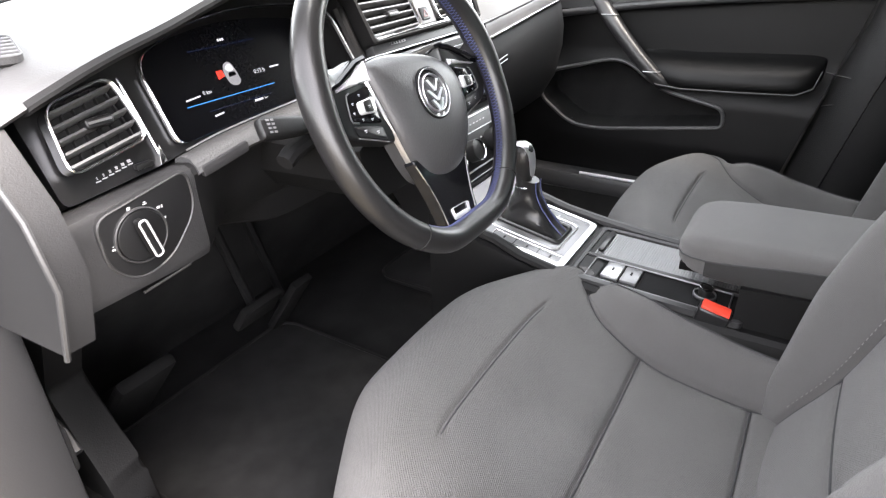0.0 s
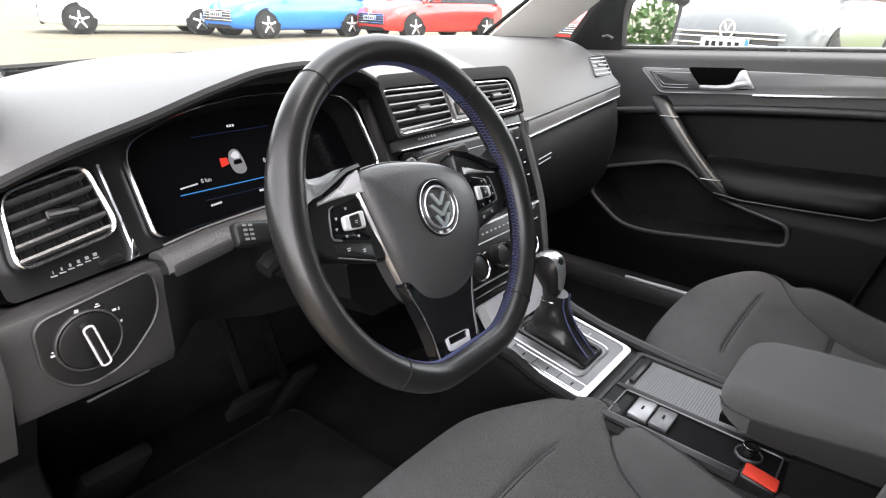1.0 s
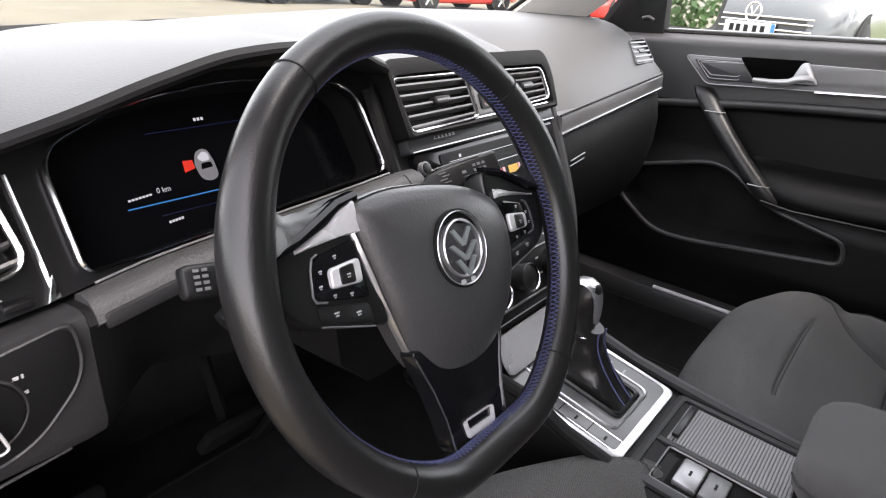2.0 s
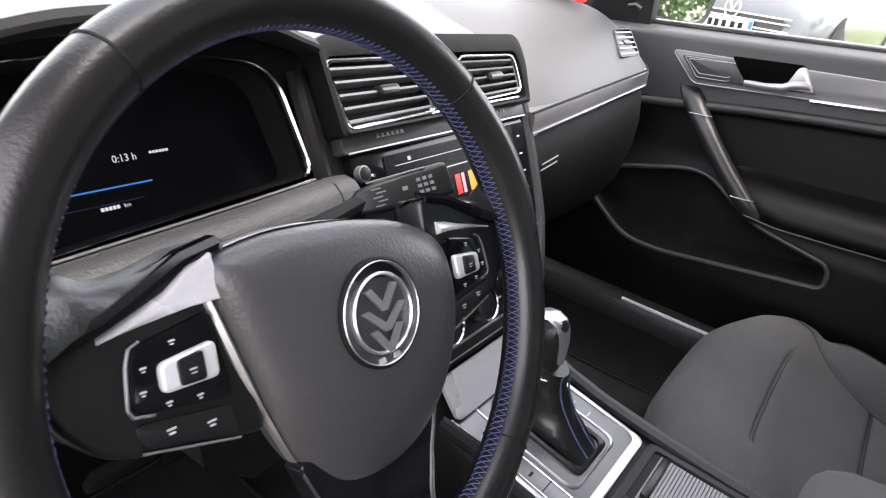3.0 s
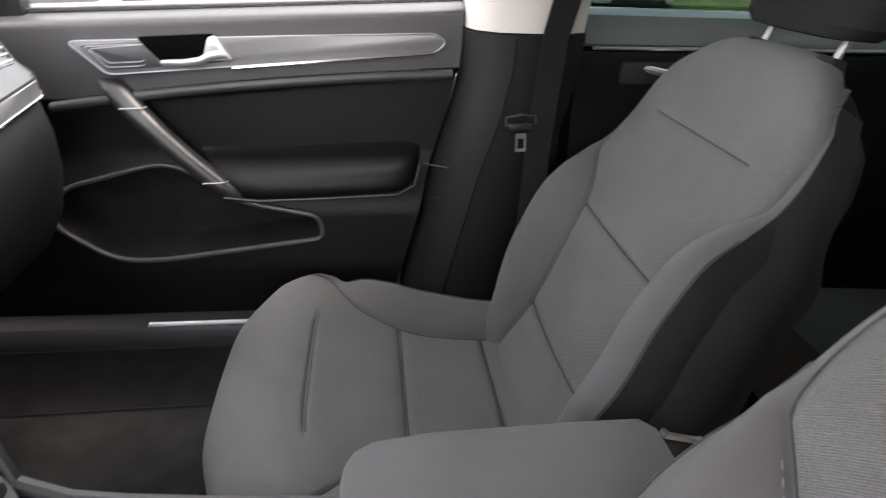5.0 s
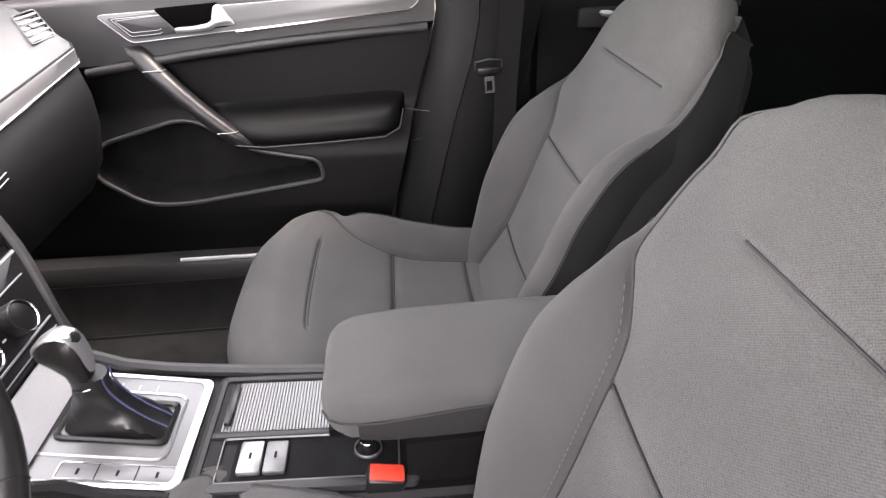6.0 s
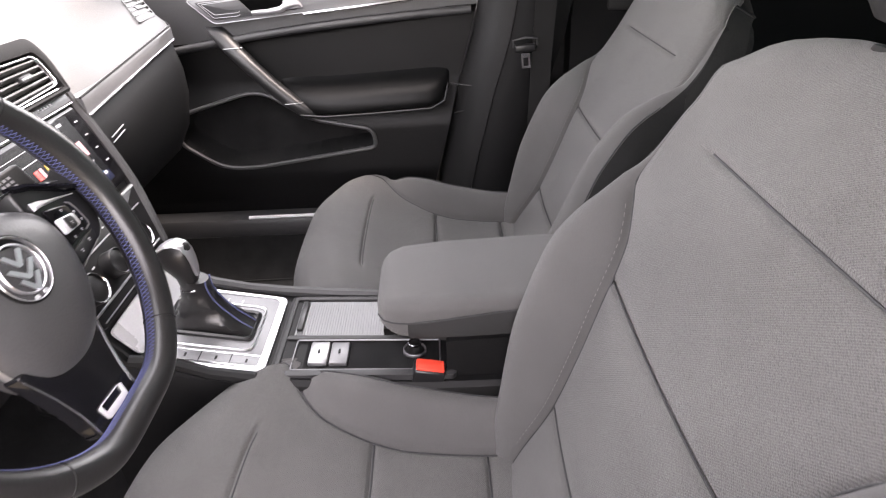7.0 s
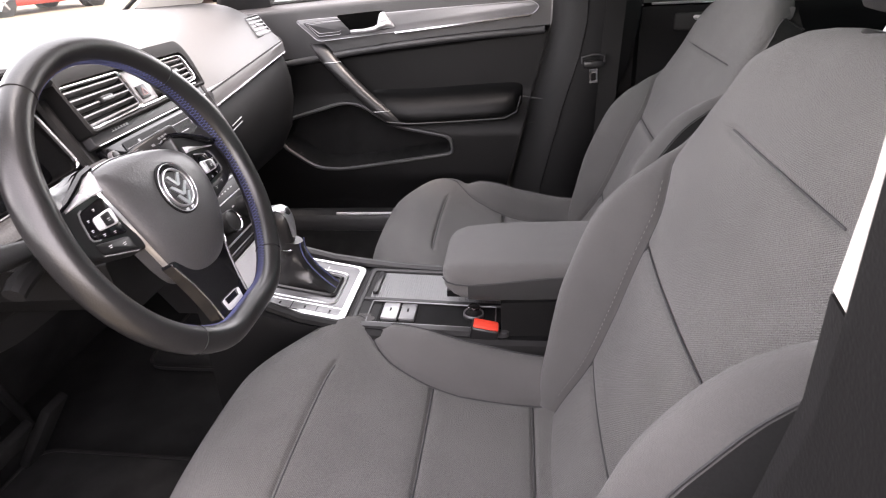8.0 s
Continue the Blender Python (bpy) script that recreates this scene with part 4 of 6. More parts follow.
vent(STACK, (.017, sz(.956)), (.134, sz(.953)), (.139, sz(.912)), (.021, sz(.909)), 5, 0, tab=.55, parent=stack, corner=.013)
hz = part("hazard_panel", slab(rounded([(-.040, sz(.908)), (.014, sz(.908)), (.014, sz(.957)), (-.043, sz(.957))], .003, 3), .02, STACK, .002, top=.012), BRUSHED, stack, "grey switch panel")
part("hazard_button", slab(rounded([(-.027, sz(.914)), (-.003, sz(.914)), (-.003, sz(.933)), (-.027, sz(.933))], .003, 3), .008, STACK, .0015, top=.0145), SATINBLACK, hz)
tri = [(-.022, sz(.918)), (-.008, sz(.918)), (-.015, sz(.930))]
part("hazard_mark", band(rounded(tri, .001, 2), rounded([(-.0195, sz(.9195)), (-.0105, sz(.9195)), (-.015, sz(.9275))], .001, 2), .0006, STACK, .0152), G_HAZARD, hz)
part("ledge", slab(rounded([(-.176, sz(.884)), (.148, sz(.884)), (.146, sz(.905)), (-.174, sz(.904))], .004, 3), .02, STACK, .003, top=.010), SLATE, stack, "dark grey ledge under the vents")
part("ledge_chrome", tube([STACK @ Vector((-.170, sz(.8845), .0095)), STACK @ Vector((.146, sz(.8850), .0095))], .0011, 6), SILVER, stack)
part("ledge_chrome", tube([STACK @ Vector((-.172, sz(.9050), .013)), STACK @ Vector((.146, sz(.9065), .013))], .0018, 6), CHROME, stack)
bars([(-.128 + .0070 * i, sz(.895 + .0015 * (j - 1)), .0050 if j == 0 else .0008 + .0007 * i, .0010 if j == 0 else .0026) for i in range(6) for j in range(2)], STACK, 0, WHITEPRINT, stack, "vent_mark", top=.0108)
bars([(.070 + .0070 * i, sz(.895 + .0015 * (j - 1)), .0050 if j == 0 else .0008 + .0007 * i, .0010 if j == 0 else .0026) for i in range(5) for j in range(2)], STACK, 0, WHITEPRINT, stack, "vent_mark", top=.0108)
unit = part("infotainment_unit", slab(rounded([(-.160, sz(.768)), (.138, sz(.768)), (.146, sz(.882)), (-.168, sz(.882))], .008, 4), .02, STACK, .003, top=.006), GLOSS, stack, "gloss black touch screen unit")
screen = part("touch_screen", slab(rounded([(-.125, sz(.779)), (.112, sz(.779)), (.112, sz(.876)), (-.125, sz(.876))], .003, 3), .002, STACK, top=.0072), SCREENBLACK, unit, "dark touch screen with coloured tiles")
T = .0078
for u, w, mt in ((-.091, .014, G_PINK), (-.077, .012, G_BLUE), (-.064, .006, G_PINK), (-.049, .010, G_NAVY), (-.016, .009, G_RED), (-.006, .005, G_PINK), (.016, .022, G_YELLOW), (.031, .004, G_PINK), (.046, .010, G_PINK), (.056, .008, G_RED), (.082, .034, G_PINK)):
    part("tile", slab([(u - w / 2, sz(.8215)), (u + w / 2, sz(.8215)), (u + w / 2, sz(.8420)), (u - w / 2, sz(.8420))], .0006, STACK, top=T), mt, screen, smooth=False)
bars([(-.015, sz(.8655), .19, .0008), (-.03, sz(.8515), .14, .0012), (.085, sz(.8695), .012, .004), (-.088, sz(.8695), .004, .004),
      (.02, sz(.8125), .016, .0025), (.088, sz(.8125), .016, .0025), (.055, sz(.8125), .012, .0025), (-.02, sz(.8105), .014, .003), (.100, sz(.792), .008, .005)], STACK, 0, G_WHITE, screen, "screen_figure", top=T)
lettering("station_word", "Kultur", .0085, .058, sz(.8560), STACK, G_WHITE, screen, T)
lettering("unit_word", "MENU", .0042, -.1515, sz(.8610), STACK, WHITEPRINT, unit, .0068)
bars([(.035, sz(.795), .125, .0008)], STACK, 0, G_BLUE, screen, "blue_line", top=T)
part("navy_field", slab([(-.03, sz(.781)), (.111, sz(.781)), (.111, sz(.793)), (-.03, sz(.793))], .0005, STACK, top=T - .0003), G_NAVY, screen, smooth=False)
for u in (-.146, .126):
    for k in range(4):
        part("unit_mark", slab([(u - .0035, sz(.803 + .02 * k) - .001), (u + .0035, sz(.803 + .02 * k) - .001), (u + .0035, sz(.803 + .02 * k) + .001), (u - .0035, sz(.803 + .02 * k) + .001)], .0005, STACK, top=.0066), WHITEPRINT, unit, smooth=False)
part("unit_knob", disc(.0080, .014, 24, .002, STACK @ Matrix.Translation((-.158, sz(.866), 0)), .013), SILVER, unit, "bright side of the volume knob")
part("knob_cap", disc(.0068, .003, 24, .001, STACK @ Matrix.Translation((-.158, sz(.866), 0)), .0140), SATINBLACK, unit)
clim = part("climate_panel", slab(rounded([(-.118, sz(.662)), (.096, sz(.662)), (.138, sz(.760)), (-.158, sz(.760))], .006, 4), .02, STACK, .003, top=.005), SATINBLACK, stack, "satin black climate panel")
for z, a, b, t in ((.757, -.150, .130, .0020), (.734, -.134, .112, .0012), (.680, -.116, .094, .0016), (.668, -.112, .090, .0010)):
    part("silver_line", tube([STACK @ Vector((a, sz(z), .0065)), STACK @ Vector((b, sz(z), .0065))], t, 6), SILVER, clim)
for u, r in ((.046, .021), (-.031, .019), (-.100, .021)):
    DM = STACK @ Matrix.Translation((u, sz(.7075), 0))
    part("climate_knob", disc(r, .02, 32, .003, DM, .022), SATINBLACK, clim)
    part("knob_ring", band(ring(32, r * 1.02), ring(32, r * .90), .004, DM, .0235, .001), SATINBLACK, clim)
    # chrome covers only the arc that gleams: a modelled glint
    part("knob_glint", tube([DM @ Vector((r * .97 * math.cos(radians(a)), r * .97 * math.sin(radians(a)), .0242)) for a in range(-115, 26, 10)], [.0004 + .0014 * math.sin(math.pi * (a + 115) / 140) for a in range(-115, 26, 10)], 6), CHROME, clim, "crescent glint modelled on the knob rim")
bars([(-.06 + .012 * i, sz(.745), .005, .002) for i in range(10)], STACK, 0, WHITEPRINT, clim, "climate_mark", top=.0056)
bars([(-.058, sz(.70), .007, .0022), (.018, sz(.70), .007, .0022), (-.058, sz(.72), .007, .0022), (.018, sz(.72), .007, .0022)], STACK, 0, WHITEPRINT, clim, "climate_mark", top=.0056)
# pale paint here takes the place of white glare on the lid
part("niche", slab(rounded([(-.100, sz(.606)), (.076, sz(.606)), (.090, sz(.656)), (-.114, sz(.656))], .01, 4), .004, STACK, top=.003), TRIMSILVER, stack, "storage niche lid, painted pale for its glare")

# ---------------------------------------------------------------- centre console
console = thing("centre_console", "dark centre console with gear selector, shutter tray and switches", "centre console", (0, .3, .28))
con_z = curve([(-.16, .545), (.10, .546), (.28, .557), (.36, .566), (.45, .583), (.53, .606), (.60, .64)])
rows = []
for i in range(22):
    y = -.16 + .75 * i / 21
    z = con_z(y)
    rows.append([(-.122, y, .27), (-.120, y, z - .02), (-.117, y, z - .006), (-.110, y, z), (.092, y, z), (.098, y, z - .006), (.101, y, z - .02), (.104, y, .27)])
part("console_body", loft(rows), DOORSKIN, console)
K = Matrix(((1, 0, 0, -.013), (0, .981, -.194, .440), (0, .194, .981, .5855), (0, 0, 0, 1)))
frame_o = rounded([(-.092, -.088), (.090, -.088), (.090, .10), (-.092, .10)], .014, 5)
part("selector_plate", slab(frame_o, .012, K, .002, top=.002), PLATE, console, "dark grey satin selector plate")
part("selector_frame", band(frame_o, [Vector((p.x * .925, p.y * .915 + .003)) for p in frame_o], .006, K, .0035, .0015), SILVER, console, "satin silver frame")
in_o = rounded([(-.052, -.064), (.058, -.064), (.058, .085), (-.052, .085)], .016, 5)
part("inner_frame", band(in_o, [Vector((p.x * .945, p.y * .955 + .0005)) for p in in_o], .004, K, .0036, .001), SILVER, console)
bars([(.066, -.02 + .022 * i, .010, .0025) for i in range(5)] + [(-.066, -.055 + .03 * i, .008, .003) for i in range(4)] + [(-.060, -.03, .003, .003)], K, 0, WHITEPRINT, console, "selector_mark", top=.0026)
strip_o = rounded([(-.083, -.078), (-.060, -.078), (-.060, .045), (-.083, .045)], .004, 3)
part("button_strip", slab(strip_o, .004, K, .001, top=.0030), PLATE, console, "row of satin push buttons")
part("strip_edge", tube([K @ Vector((p.x, p.y, .0034)) for p in strip_o], .0008, 6, True), CHROME, console)
for y in (-.038, .004):
    part("button_gap", box((-.0825, y - .0006, .0026), (-.0605, y + .0006, .0036), 0, m=K), RUBBER, console, smooth=False)
bars([(-.072, -.06, .008, .003), (-.072, -.018, .008, .003), (-.072, .024, .008, .003)], K, 0, RUBBER, console, "button_mark", top=.0034)
part("boot_frame", band(rounded([(-.030, -.058), (.042, -.058), (.042, .070), (-.030, .070)], .012, 4), rounded([(-.024, -.052), (.036, -.052), (.036, .064), (-.024, .064)], .010, 4), .006, K, .006, .002), SATINBLACK, console)
boot_rings = []
for i in range(12):
    f = i / 11
    g = 1 - (1 - f) ** 2.0
    cx, cy, cz = .008 - .012 * f, .004 + .026 * g, .004 + .082 * f
    hx, hy = .032 * (1 - g) + .0170 * g, .058 * (1 - g) + .0185 * g
    w_at = [.0026 * math.sin(f * 17 + 2.2 * math.sin(3 * a + 1)) * (1 - f) ** .5 for a in [2 * math.pi * j / 24 for j in range(24)]]
    boot_rings.append([(cx + (hx + w) * math.copysign(abs(math.cos(a)) ** (.55 + .45 * f), math.cos(a)), cy + (hy + w) * math.copysign(abs(math.sin(a)) ** (.55 + .45 * f), math.sin(a)), cz) for a, w in zip([2 * math.pi * j / 24 for j in range(24)], w_at)])
lever = part("gear_lever", loft(boot_rings, m=K), LEATHER, console, "black leather gear lever boot")
for sx in (-1, 1):
    path = [(.008 - .012 * f + sx * .010, .004 + .026 * (1 - (1 - f) ** 2) - (.0585 * (1 - f) ** 2 + .0185 * (1 - (1 - f) ** 2)) * .95, .006 + .082 * f) for f in [i / 10 for i in range(11)]]
    part("boot_seam", tube(path, .0012, 6, m=K), STITCH, lever, "blue stitching")
NECK = Vector((-.020, .459, .648))
knob = []
for dz, cy, hx, hy in ((0, -.002, .0125, .0130), (.014, 0, .0130, .0140), (.016, 0, .0140, .0150), (.034, .002, .0150, .0165), (.048, .007, .0175, .0230), (.060, .012, .0195, .0305), (.070, .013, .0190, .0305), (.079, .011, .0165, .0255), (.085, .008, .0110, .016)):
    hx, hy = hx * .88, hy * .86
    knob.append([(NECK.x + hx * math.copysign(abs(math.cos(a)) ** .8, math.cos(a)), NECK.y + cy + hy * math.copysign(abs(math.sin(a)) ** .8, math.sin(a)), NECK.z + dz - .12 * hy * math.sin(a) * (dz / .085)) for a in [2 * math.pi * j / 24 for j in range(24)]])
kn = part("gear_knob", loft(knob), LEATHER, console, "black leather gear knob with a silver top strip")
cap = []
for y, z, w in ((.504, .710, .007), (.500, .718, .0115), (.490, .727, .0145), (.478, .7335, .0155), (.464, .7355, .0155), (.452, .731, .0150), (.4455, .721, .0140), (.4425, .708, .0125), (.4415, .694, .0105), (.4420, .684, .006)):
    d = (Vector((y, z)) - Vector((.472, .700))).normalized()
    y, w = .470 + (y - .470) * .86, w * .88
    cap.append([(NECK.x + w * math.cos(a), y + d.x * .0035 * math.sin(a), z + d.y * .0035 * math.sin(a)) for a in [2 * math.pi * j / 12 for j in range(12)]])
part("knob_cap", loft(cap), SILVER, kn, "silver top strip")
part("neck_ring", tube([(NECK.x + .0142 * math.cos(a), NECK.y + .0152 * math.sin(a), NECK.z + .015) for a in [2 * math.pi * j / 24 for j in range(24)]], .0012, 6, True), CHROME, kn)

C = Matrix(((1, 0, 0, 0), (0, .999, -.044, .22), (0, .044, .999, .5545), (0, 0, 0, 1)))
part("tray_frame", band(rounded([(-.106, -.135), (.088, -.135), (.088, .128), (-.106, .128)], .010, 4), rounded([(-.094, -.125), (.079, -.125), (.079, .118), (-.094, .118)], .006, 4), .01, C, .006, .002), LOWER, console, "dark tray surround")
# flush plate; carpet black stands in for the shade down in the tray
part("tray_floor", slab([(-.096, -.127), (.081, -.127), (.081, .120), (-.096, .120)], .004, C, top=-.0005 + .0015), CARPET, console, smooth=False)
ribs = []
for i in range(58):
    y = -.122 + i * .0040
    ribs.append(box((-.012, y, .001), (.077, y + .0036, .0030), .0006, 1))
shutter = join(ribs)
shutter.transform(C)
part("roller_shutter", shutter, SHUTTER, console, "ribbed grey roller shutter")["kind"] = "stuff"
part("shutter_grip", box((-.004, .098, .003), (.070, .107, .010), .002, m=C), SATINBLACK, console)
part("divider", box((-.024, -.125, -.002), (-.016, .118, .006), .001, m=C), LOWER, console)
part("start_switch", box((-.082, .050, .0), (-.034, .078, .009), .003, m=C), HANDLE, console, "silver start and parking switch")
part("parking_switch", box((-.082, .021, .0), (-.034, .048, .008), .003, m=C), BRUSHED, console, "grey parking brake switch")
bars([(-.058, .064, .009, .003), (-.058, .0345, .009, .003)], C, 0, RUBBER, console, "switch_mark", top=.0096)
part("recess_edge", tube([C @ Vector((p.x, p.y, .0052)) for p in rounded([(-.0935, -.112), (-.027, -.112), (-.027, .100), (-.0935, .100)], .004, 3)], .0012, 6, True), BRUSHED, console, "thin raised edge of the recess")
OUT = C @ Matrix.Translation((-.052, -.075, 0))
sock = part("power_socket", disc(.017, .006, 24, .001, OUT, .006), SATINBLACK, console, "round power socket with a black cap")
part("socket_ring", band(ring(24, .0170), ring(24, .0150), .004, OUT, .008, .001), BRUSHED, sock)
part("socket_cap", disc(.0095, .016, 20, .003, OUT, .019), RUBBER, sock)
part("cap_ring", band(ring(24, .0100), ring(24, .0082), .003, OUT, .0200, .0008), CHROME, sock)
part("storage_box", loft([[(-.098, y, .27), (-.098, y, z), (.104, y, z), (.104, y, .27)] for y, z in ((.098, .606), (.02, .610), (-.16, .615))]), DOORSKIN, console, "black storage box below the armrest")

arm = thing("armrest", "grey cloth-covered centre armrest above the console", "armrest", (0, .02, .60))
rows = []
for y, hx, z0, z1 in ((.194, .050, .620, .636), (.190, .066, .612, .645), (.180, .080, .606, .652), (.160, .090, .602, .657), (.10, .095, .602, .661), (-.05, .096, .606, .665), (-.13, .095, .610, .666), (-.145, .085, .616, .660)):
    o = rounded([(.008 - hx, z0), (.008 + hx, z0), (.008 + hx, z1), (.008 - hx, z1)], [.012, .012, min(.024, (z1 - z0) * .45), min(.024, (z1 - z0) * .45)], 4)
    rows.append([(p.x, y, p.y) for p in o])
part("armrest_pad", loft(rows), CLOTH2, arm, sharp=50)
part("armrest_base", loft([[(-.070, y, .600), (.085, y, .600), (.088, y, .613), (-.073, y, .613)] for y in (.185, -.13)]), DOORSKIN, arm)
arm_line = [(.150, -.0835, -.0835, .6290), (.125, -.0872, -.0872, .6325), (.08, -.0888, -.0885, .6390), (.03, -.0892, -.0880, .6450), (-.03, -.0895, -.0868, .6500), (-.08, -.0895, -.0860, .6520), (-.13, -.0890, -.0850, .6530)]
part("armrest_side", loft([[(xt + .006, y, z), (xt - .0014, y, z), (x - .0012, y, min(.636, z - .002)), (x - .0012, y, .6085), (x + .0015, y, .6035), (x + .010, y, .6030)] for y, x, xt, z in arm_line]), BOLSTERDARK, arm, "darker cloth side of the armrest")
part("armrest_seam", tube([(-.0560, .1925, .6275), (-.0720, .184, .6275), (-.0800, .170, .628)] + [(xt - .0012, y, z) for y, x, xt, z in arm_line], .0012, 6), DARKSTITCH, arm)

buck = thing("belt_buckle", "black seat belt buckle with a red release button", "belt buckle", (-.098, .11, .45))
BM = pose(-.099, .124, .556, 12, -8, 0) @ Matrix.Scale(.80, 4)
part("stalk", box((-.010, -.014, -.16), (.010, .014, -.03), .004, m=BM), RUBBER, buck)
part("buckle_body", box((-.016, -.028, -.055), (.016, .028, .014), .005, 3, m=BM), SATINBLACK, buck)
part("release_button", box((-.0125, -.025, .006), (.0125, .025, .018), .003, 2, m=BM), RED, buck, "bright red release button")
buck = thing("belt_buckle", "grey-topped seat belt buckle beside the passenger seat", "belt buckle", (.118, -.19, .45))
BM = pose(.118, -.195, .600, 14, 6, 0)
part("stalk", box((-.010, -.014, -.20), (.010, .014, -.03), .004, m=BM), RUBBER, buck)
part("buckle_body", box((-.014, -.026, -.055), (.014, .026, .012), .005, 3, m=BM), SATINBLACK, buck)
part("buckle_frame", band(rounded([(-.014, -.026), (.014, -.026), (.014, .026), (-.014, .026)], .004, 3), rounded([(-.008, -.019), (.008, -.019), (.008, .019), (-.008, .019)], .003, 3), .006, BM, .018, .002), SILVER, buck, "bright metal frame")

# ---------------------------------------------------------------- steering wheel
WH = pose(-.3632, .4325, .8945, -24.5, 0, .5)
wheel = thing("steering_wheel", "black leather steering wheel with blue stitching and silver spokes", "steering wheel", m=WH)
R, RA, RB = .1588, .0139, .0150


def rim_radius(a):
    """The rim is flattened at the bottom."""
    flat = .955 * R / max(.05, -math.sin(a)) if math.sin(a) < 0 else 9.0
    return -math.log(math.exp(-R * 400) + math.exp(-flat * 400)) / 400


def rim_point(a):
    rr = rim_radius(a)
    return Vector((rr * math.cos(a), 0, rr * math.sin(a)))


def fat_at(a):
    """Thumb swells above the side spokes."""
    return 1 + .12 * lump(a % (2 * math.pi), .30, .26) + .12 * lump(a % (2 * math.pi), math.pi - .30, .26)


def rim_skin(a, b, over=0.0):
    k = fat_at(a)
    return rim_point(a) + Vector((math.cos(a), 0, math.sin(a))) * (RA * k + over) * math.cos(b) + Vector((0, 1, 0)) * (RB * k + over) * math.sin(b)


NA = 120
rim = part("rim", loft([[rim_skin(2 * math.pi * i / NA, 2 * math.pi * j / 20) for j in range(20)] for i in range(NA)], closed_path=True), LEATHER, wheel, "black leather rim", local=True)
for a in (radians(42), radians(123.5), radians(-52), radians(-128)):
    part("rim_seam", tube([rim_skin(a, 2 * math.pi * j / 32, -.0001) for j in range(32)], .0008, 6, True), RUBBER, rim, local=True)
# crossed thread along the inside of the rim
stitches = []
for i in range(230):
    a = 2 * math.pi * i / 230
    for s in (-1, 1):
        a2 = a + s * .024
        stitches.append(tube([rim_skin(a + (a2 - a) * k, math.pi + .30 - .62 * k, .0003 + .0003 * math.sin(math.pi * k)) for k in (0, .33, .67, 1)], .00036, 4))
part("rim_stitching", join(stitches), STITCH, rim, "blue cross stitching", local=True)

bag_mid = Vector((0, -.018))
bag_out = rounded([(-.083, .0430), (-.048, .0500), (0, .0480), (.045, .0405), (.078, .024), (.085, -.008), (.076, -.040), (.060, -.076), (.032, -.097), (0, -.1015), (-.030, -.094), (-.050, -.064), (-.062, -.034), (-.072, .002)], [.010, .04, .05, .05, .03, .04, .05, .04, .04, .04, .04, .04, .05, .05], 4)


def bag_ring(k, w):
    rows_ = []
    for p in bag_out:
        q = bag_mid + (p - bag_mid) * k
        rows_.append((q.x, w + .0085 * smooth_step(-.030, -.100, q.y), q.y))
    return rows_


def trim_ring(k, w):
    """Wide beside the cover and thin along its upper edge."""
    rows_ = []
    for p in bag_out:
        q = p - bag_mid
        side = k * (1 - .75 * smooth_step(.030, .050, p.y)) * (1 - .65 * smooth_step(-.050, -.090, p.y)) * (1 - .97 * smooth_step(-.035, .02, p.x)) * (1 - .8 * smooth_step(.005, -.055, p.y))
        rows_.append((p.x + q.x / q.length * side, w + .0085 * smooth_step(-.030, -.100, p.y) + .0042 * (1 - side / k), p.y + q.y / q.length * side))
    return rows_


part("airbag_cover", loft([bag_ring(.93, .036), bag_ring(.995, .0150), bag_ring(.993, .0095), bag_ring(.97, .0058), bag_ring(.91, .0014), bag_ring(.80, -.0027), bag_ring(.64, -.0053), bag_ring(.45, -.0067), bag_ring(.2, -.0072)]), BAGSKIN, wheel, "dark grained airbag cover", local=True, sharp=60)
part("cover_trim", loft([bag_ring(.997, .0120), trim_ring(.0003, .0072), trim_ring(.0020, .0062), trim_ring(.0046, .0078), trim_ring(.0054, .0100), trim_ring(.0050, .0130), bag_ring(.997, .0135)], caps=False), SILVER, wheel, "silver edge round the airbag cover", local=True)
EM = Matrix(((1, 0, 0, .003), (0, 0, -1, -.0068), (0, 1, 0, -.003), (0, 0, 0, 1))) @ Matrix.Scale(.94, 4)
badge = part("badge", disc(.0296, .010, 40, .001, EM, -.0006), VISOR, wheel, "round black badge with chrome ring", local=True)
part("badge_bezel", band(ring(40, .0308), ring(40, .0282), .0035, EM, .0018, .0008), VISOR, badge, local=True)
part("badge_ring", band(ring(40, .0290), ring(40, .0281), .0035, EM, .0027, .0005), SILVER, badge, "thin bright ring", local=True)
part("inner_ring", band(ring(40, .0228), ring(40, .0210), .003, EM, .0030, .001), SILVER, badge, local=True)
for k in range(3):
    dv = .010 - .0115 * k
    hw = .0125 if k != 1 else .0165
    part("chevron", slab([Vector(p) for p in ((-hw, dv + .0045), (-hw + .0045, dv + .0055), (0, dv - .0045), (hw - .0045, dv + .0055), (hw, dv + .0045), (.0022, dv - .0085), (-.0022, dv - .0085))], .002, EM, top=.0046), SILVER, badge, local=True, smooth=False)
for u in (-.006, .006):
    part("badge_mark", slab(rounded([(u - .0028, -.0272), (u + .0028, -.0272), (u + .0022, -.0240), (u - .0022, -.0240)], .0006, 2), .001, EM, top=.0019), TRIMSILVER, badge, local=True)

WM = Matrix(((1, 0, 0, 0), (0, 0, -1, 0), (0, 1, 0, 0), (0, 0, 0, 1)))


def print_bar(u, v, w, h, top, parent):
    part("switch_mark", slab([(u - w / 2, v - h / 2), (u + w / 2, v - h / 2), (u + w / 2, v + h / 2), (u - w / 2, v + h / 2)], .0004, WM, top=top), WHITEPRINT, parent, local=True, smooth=False)


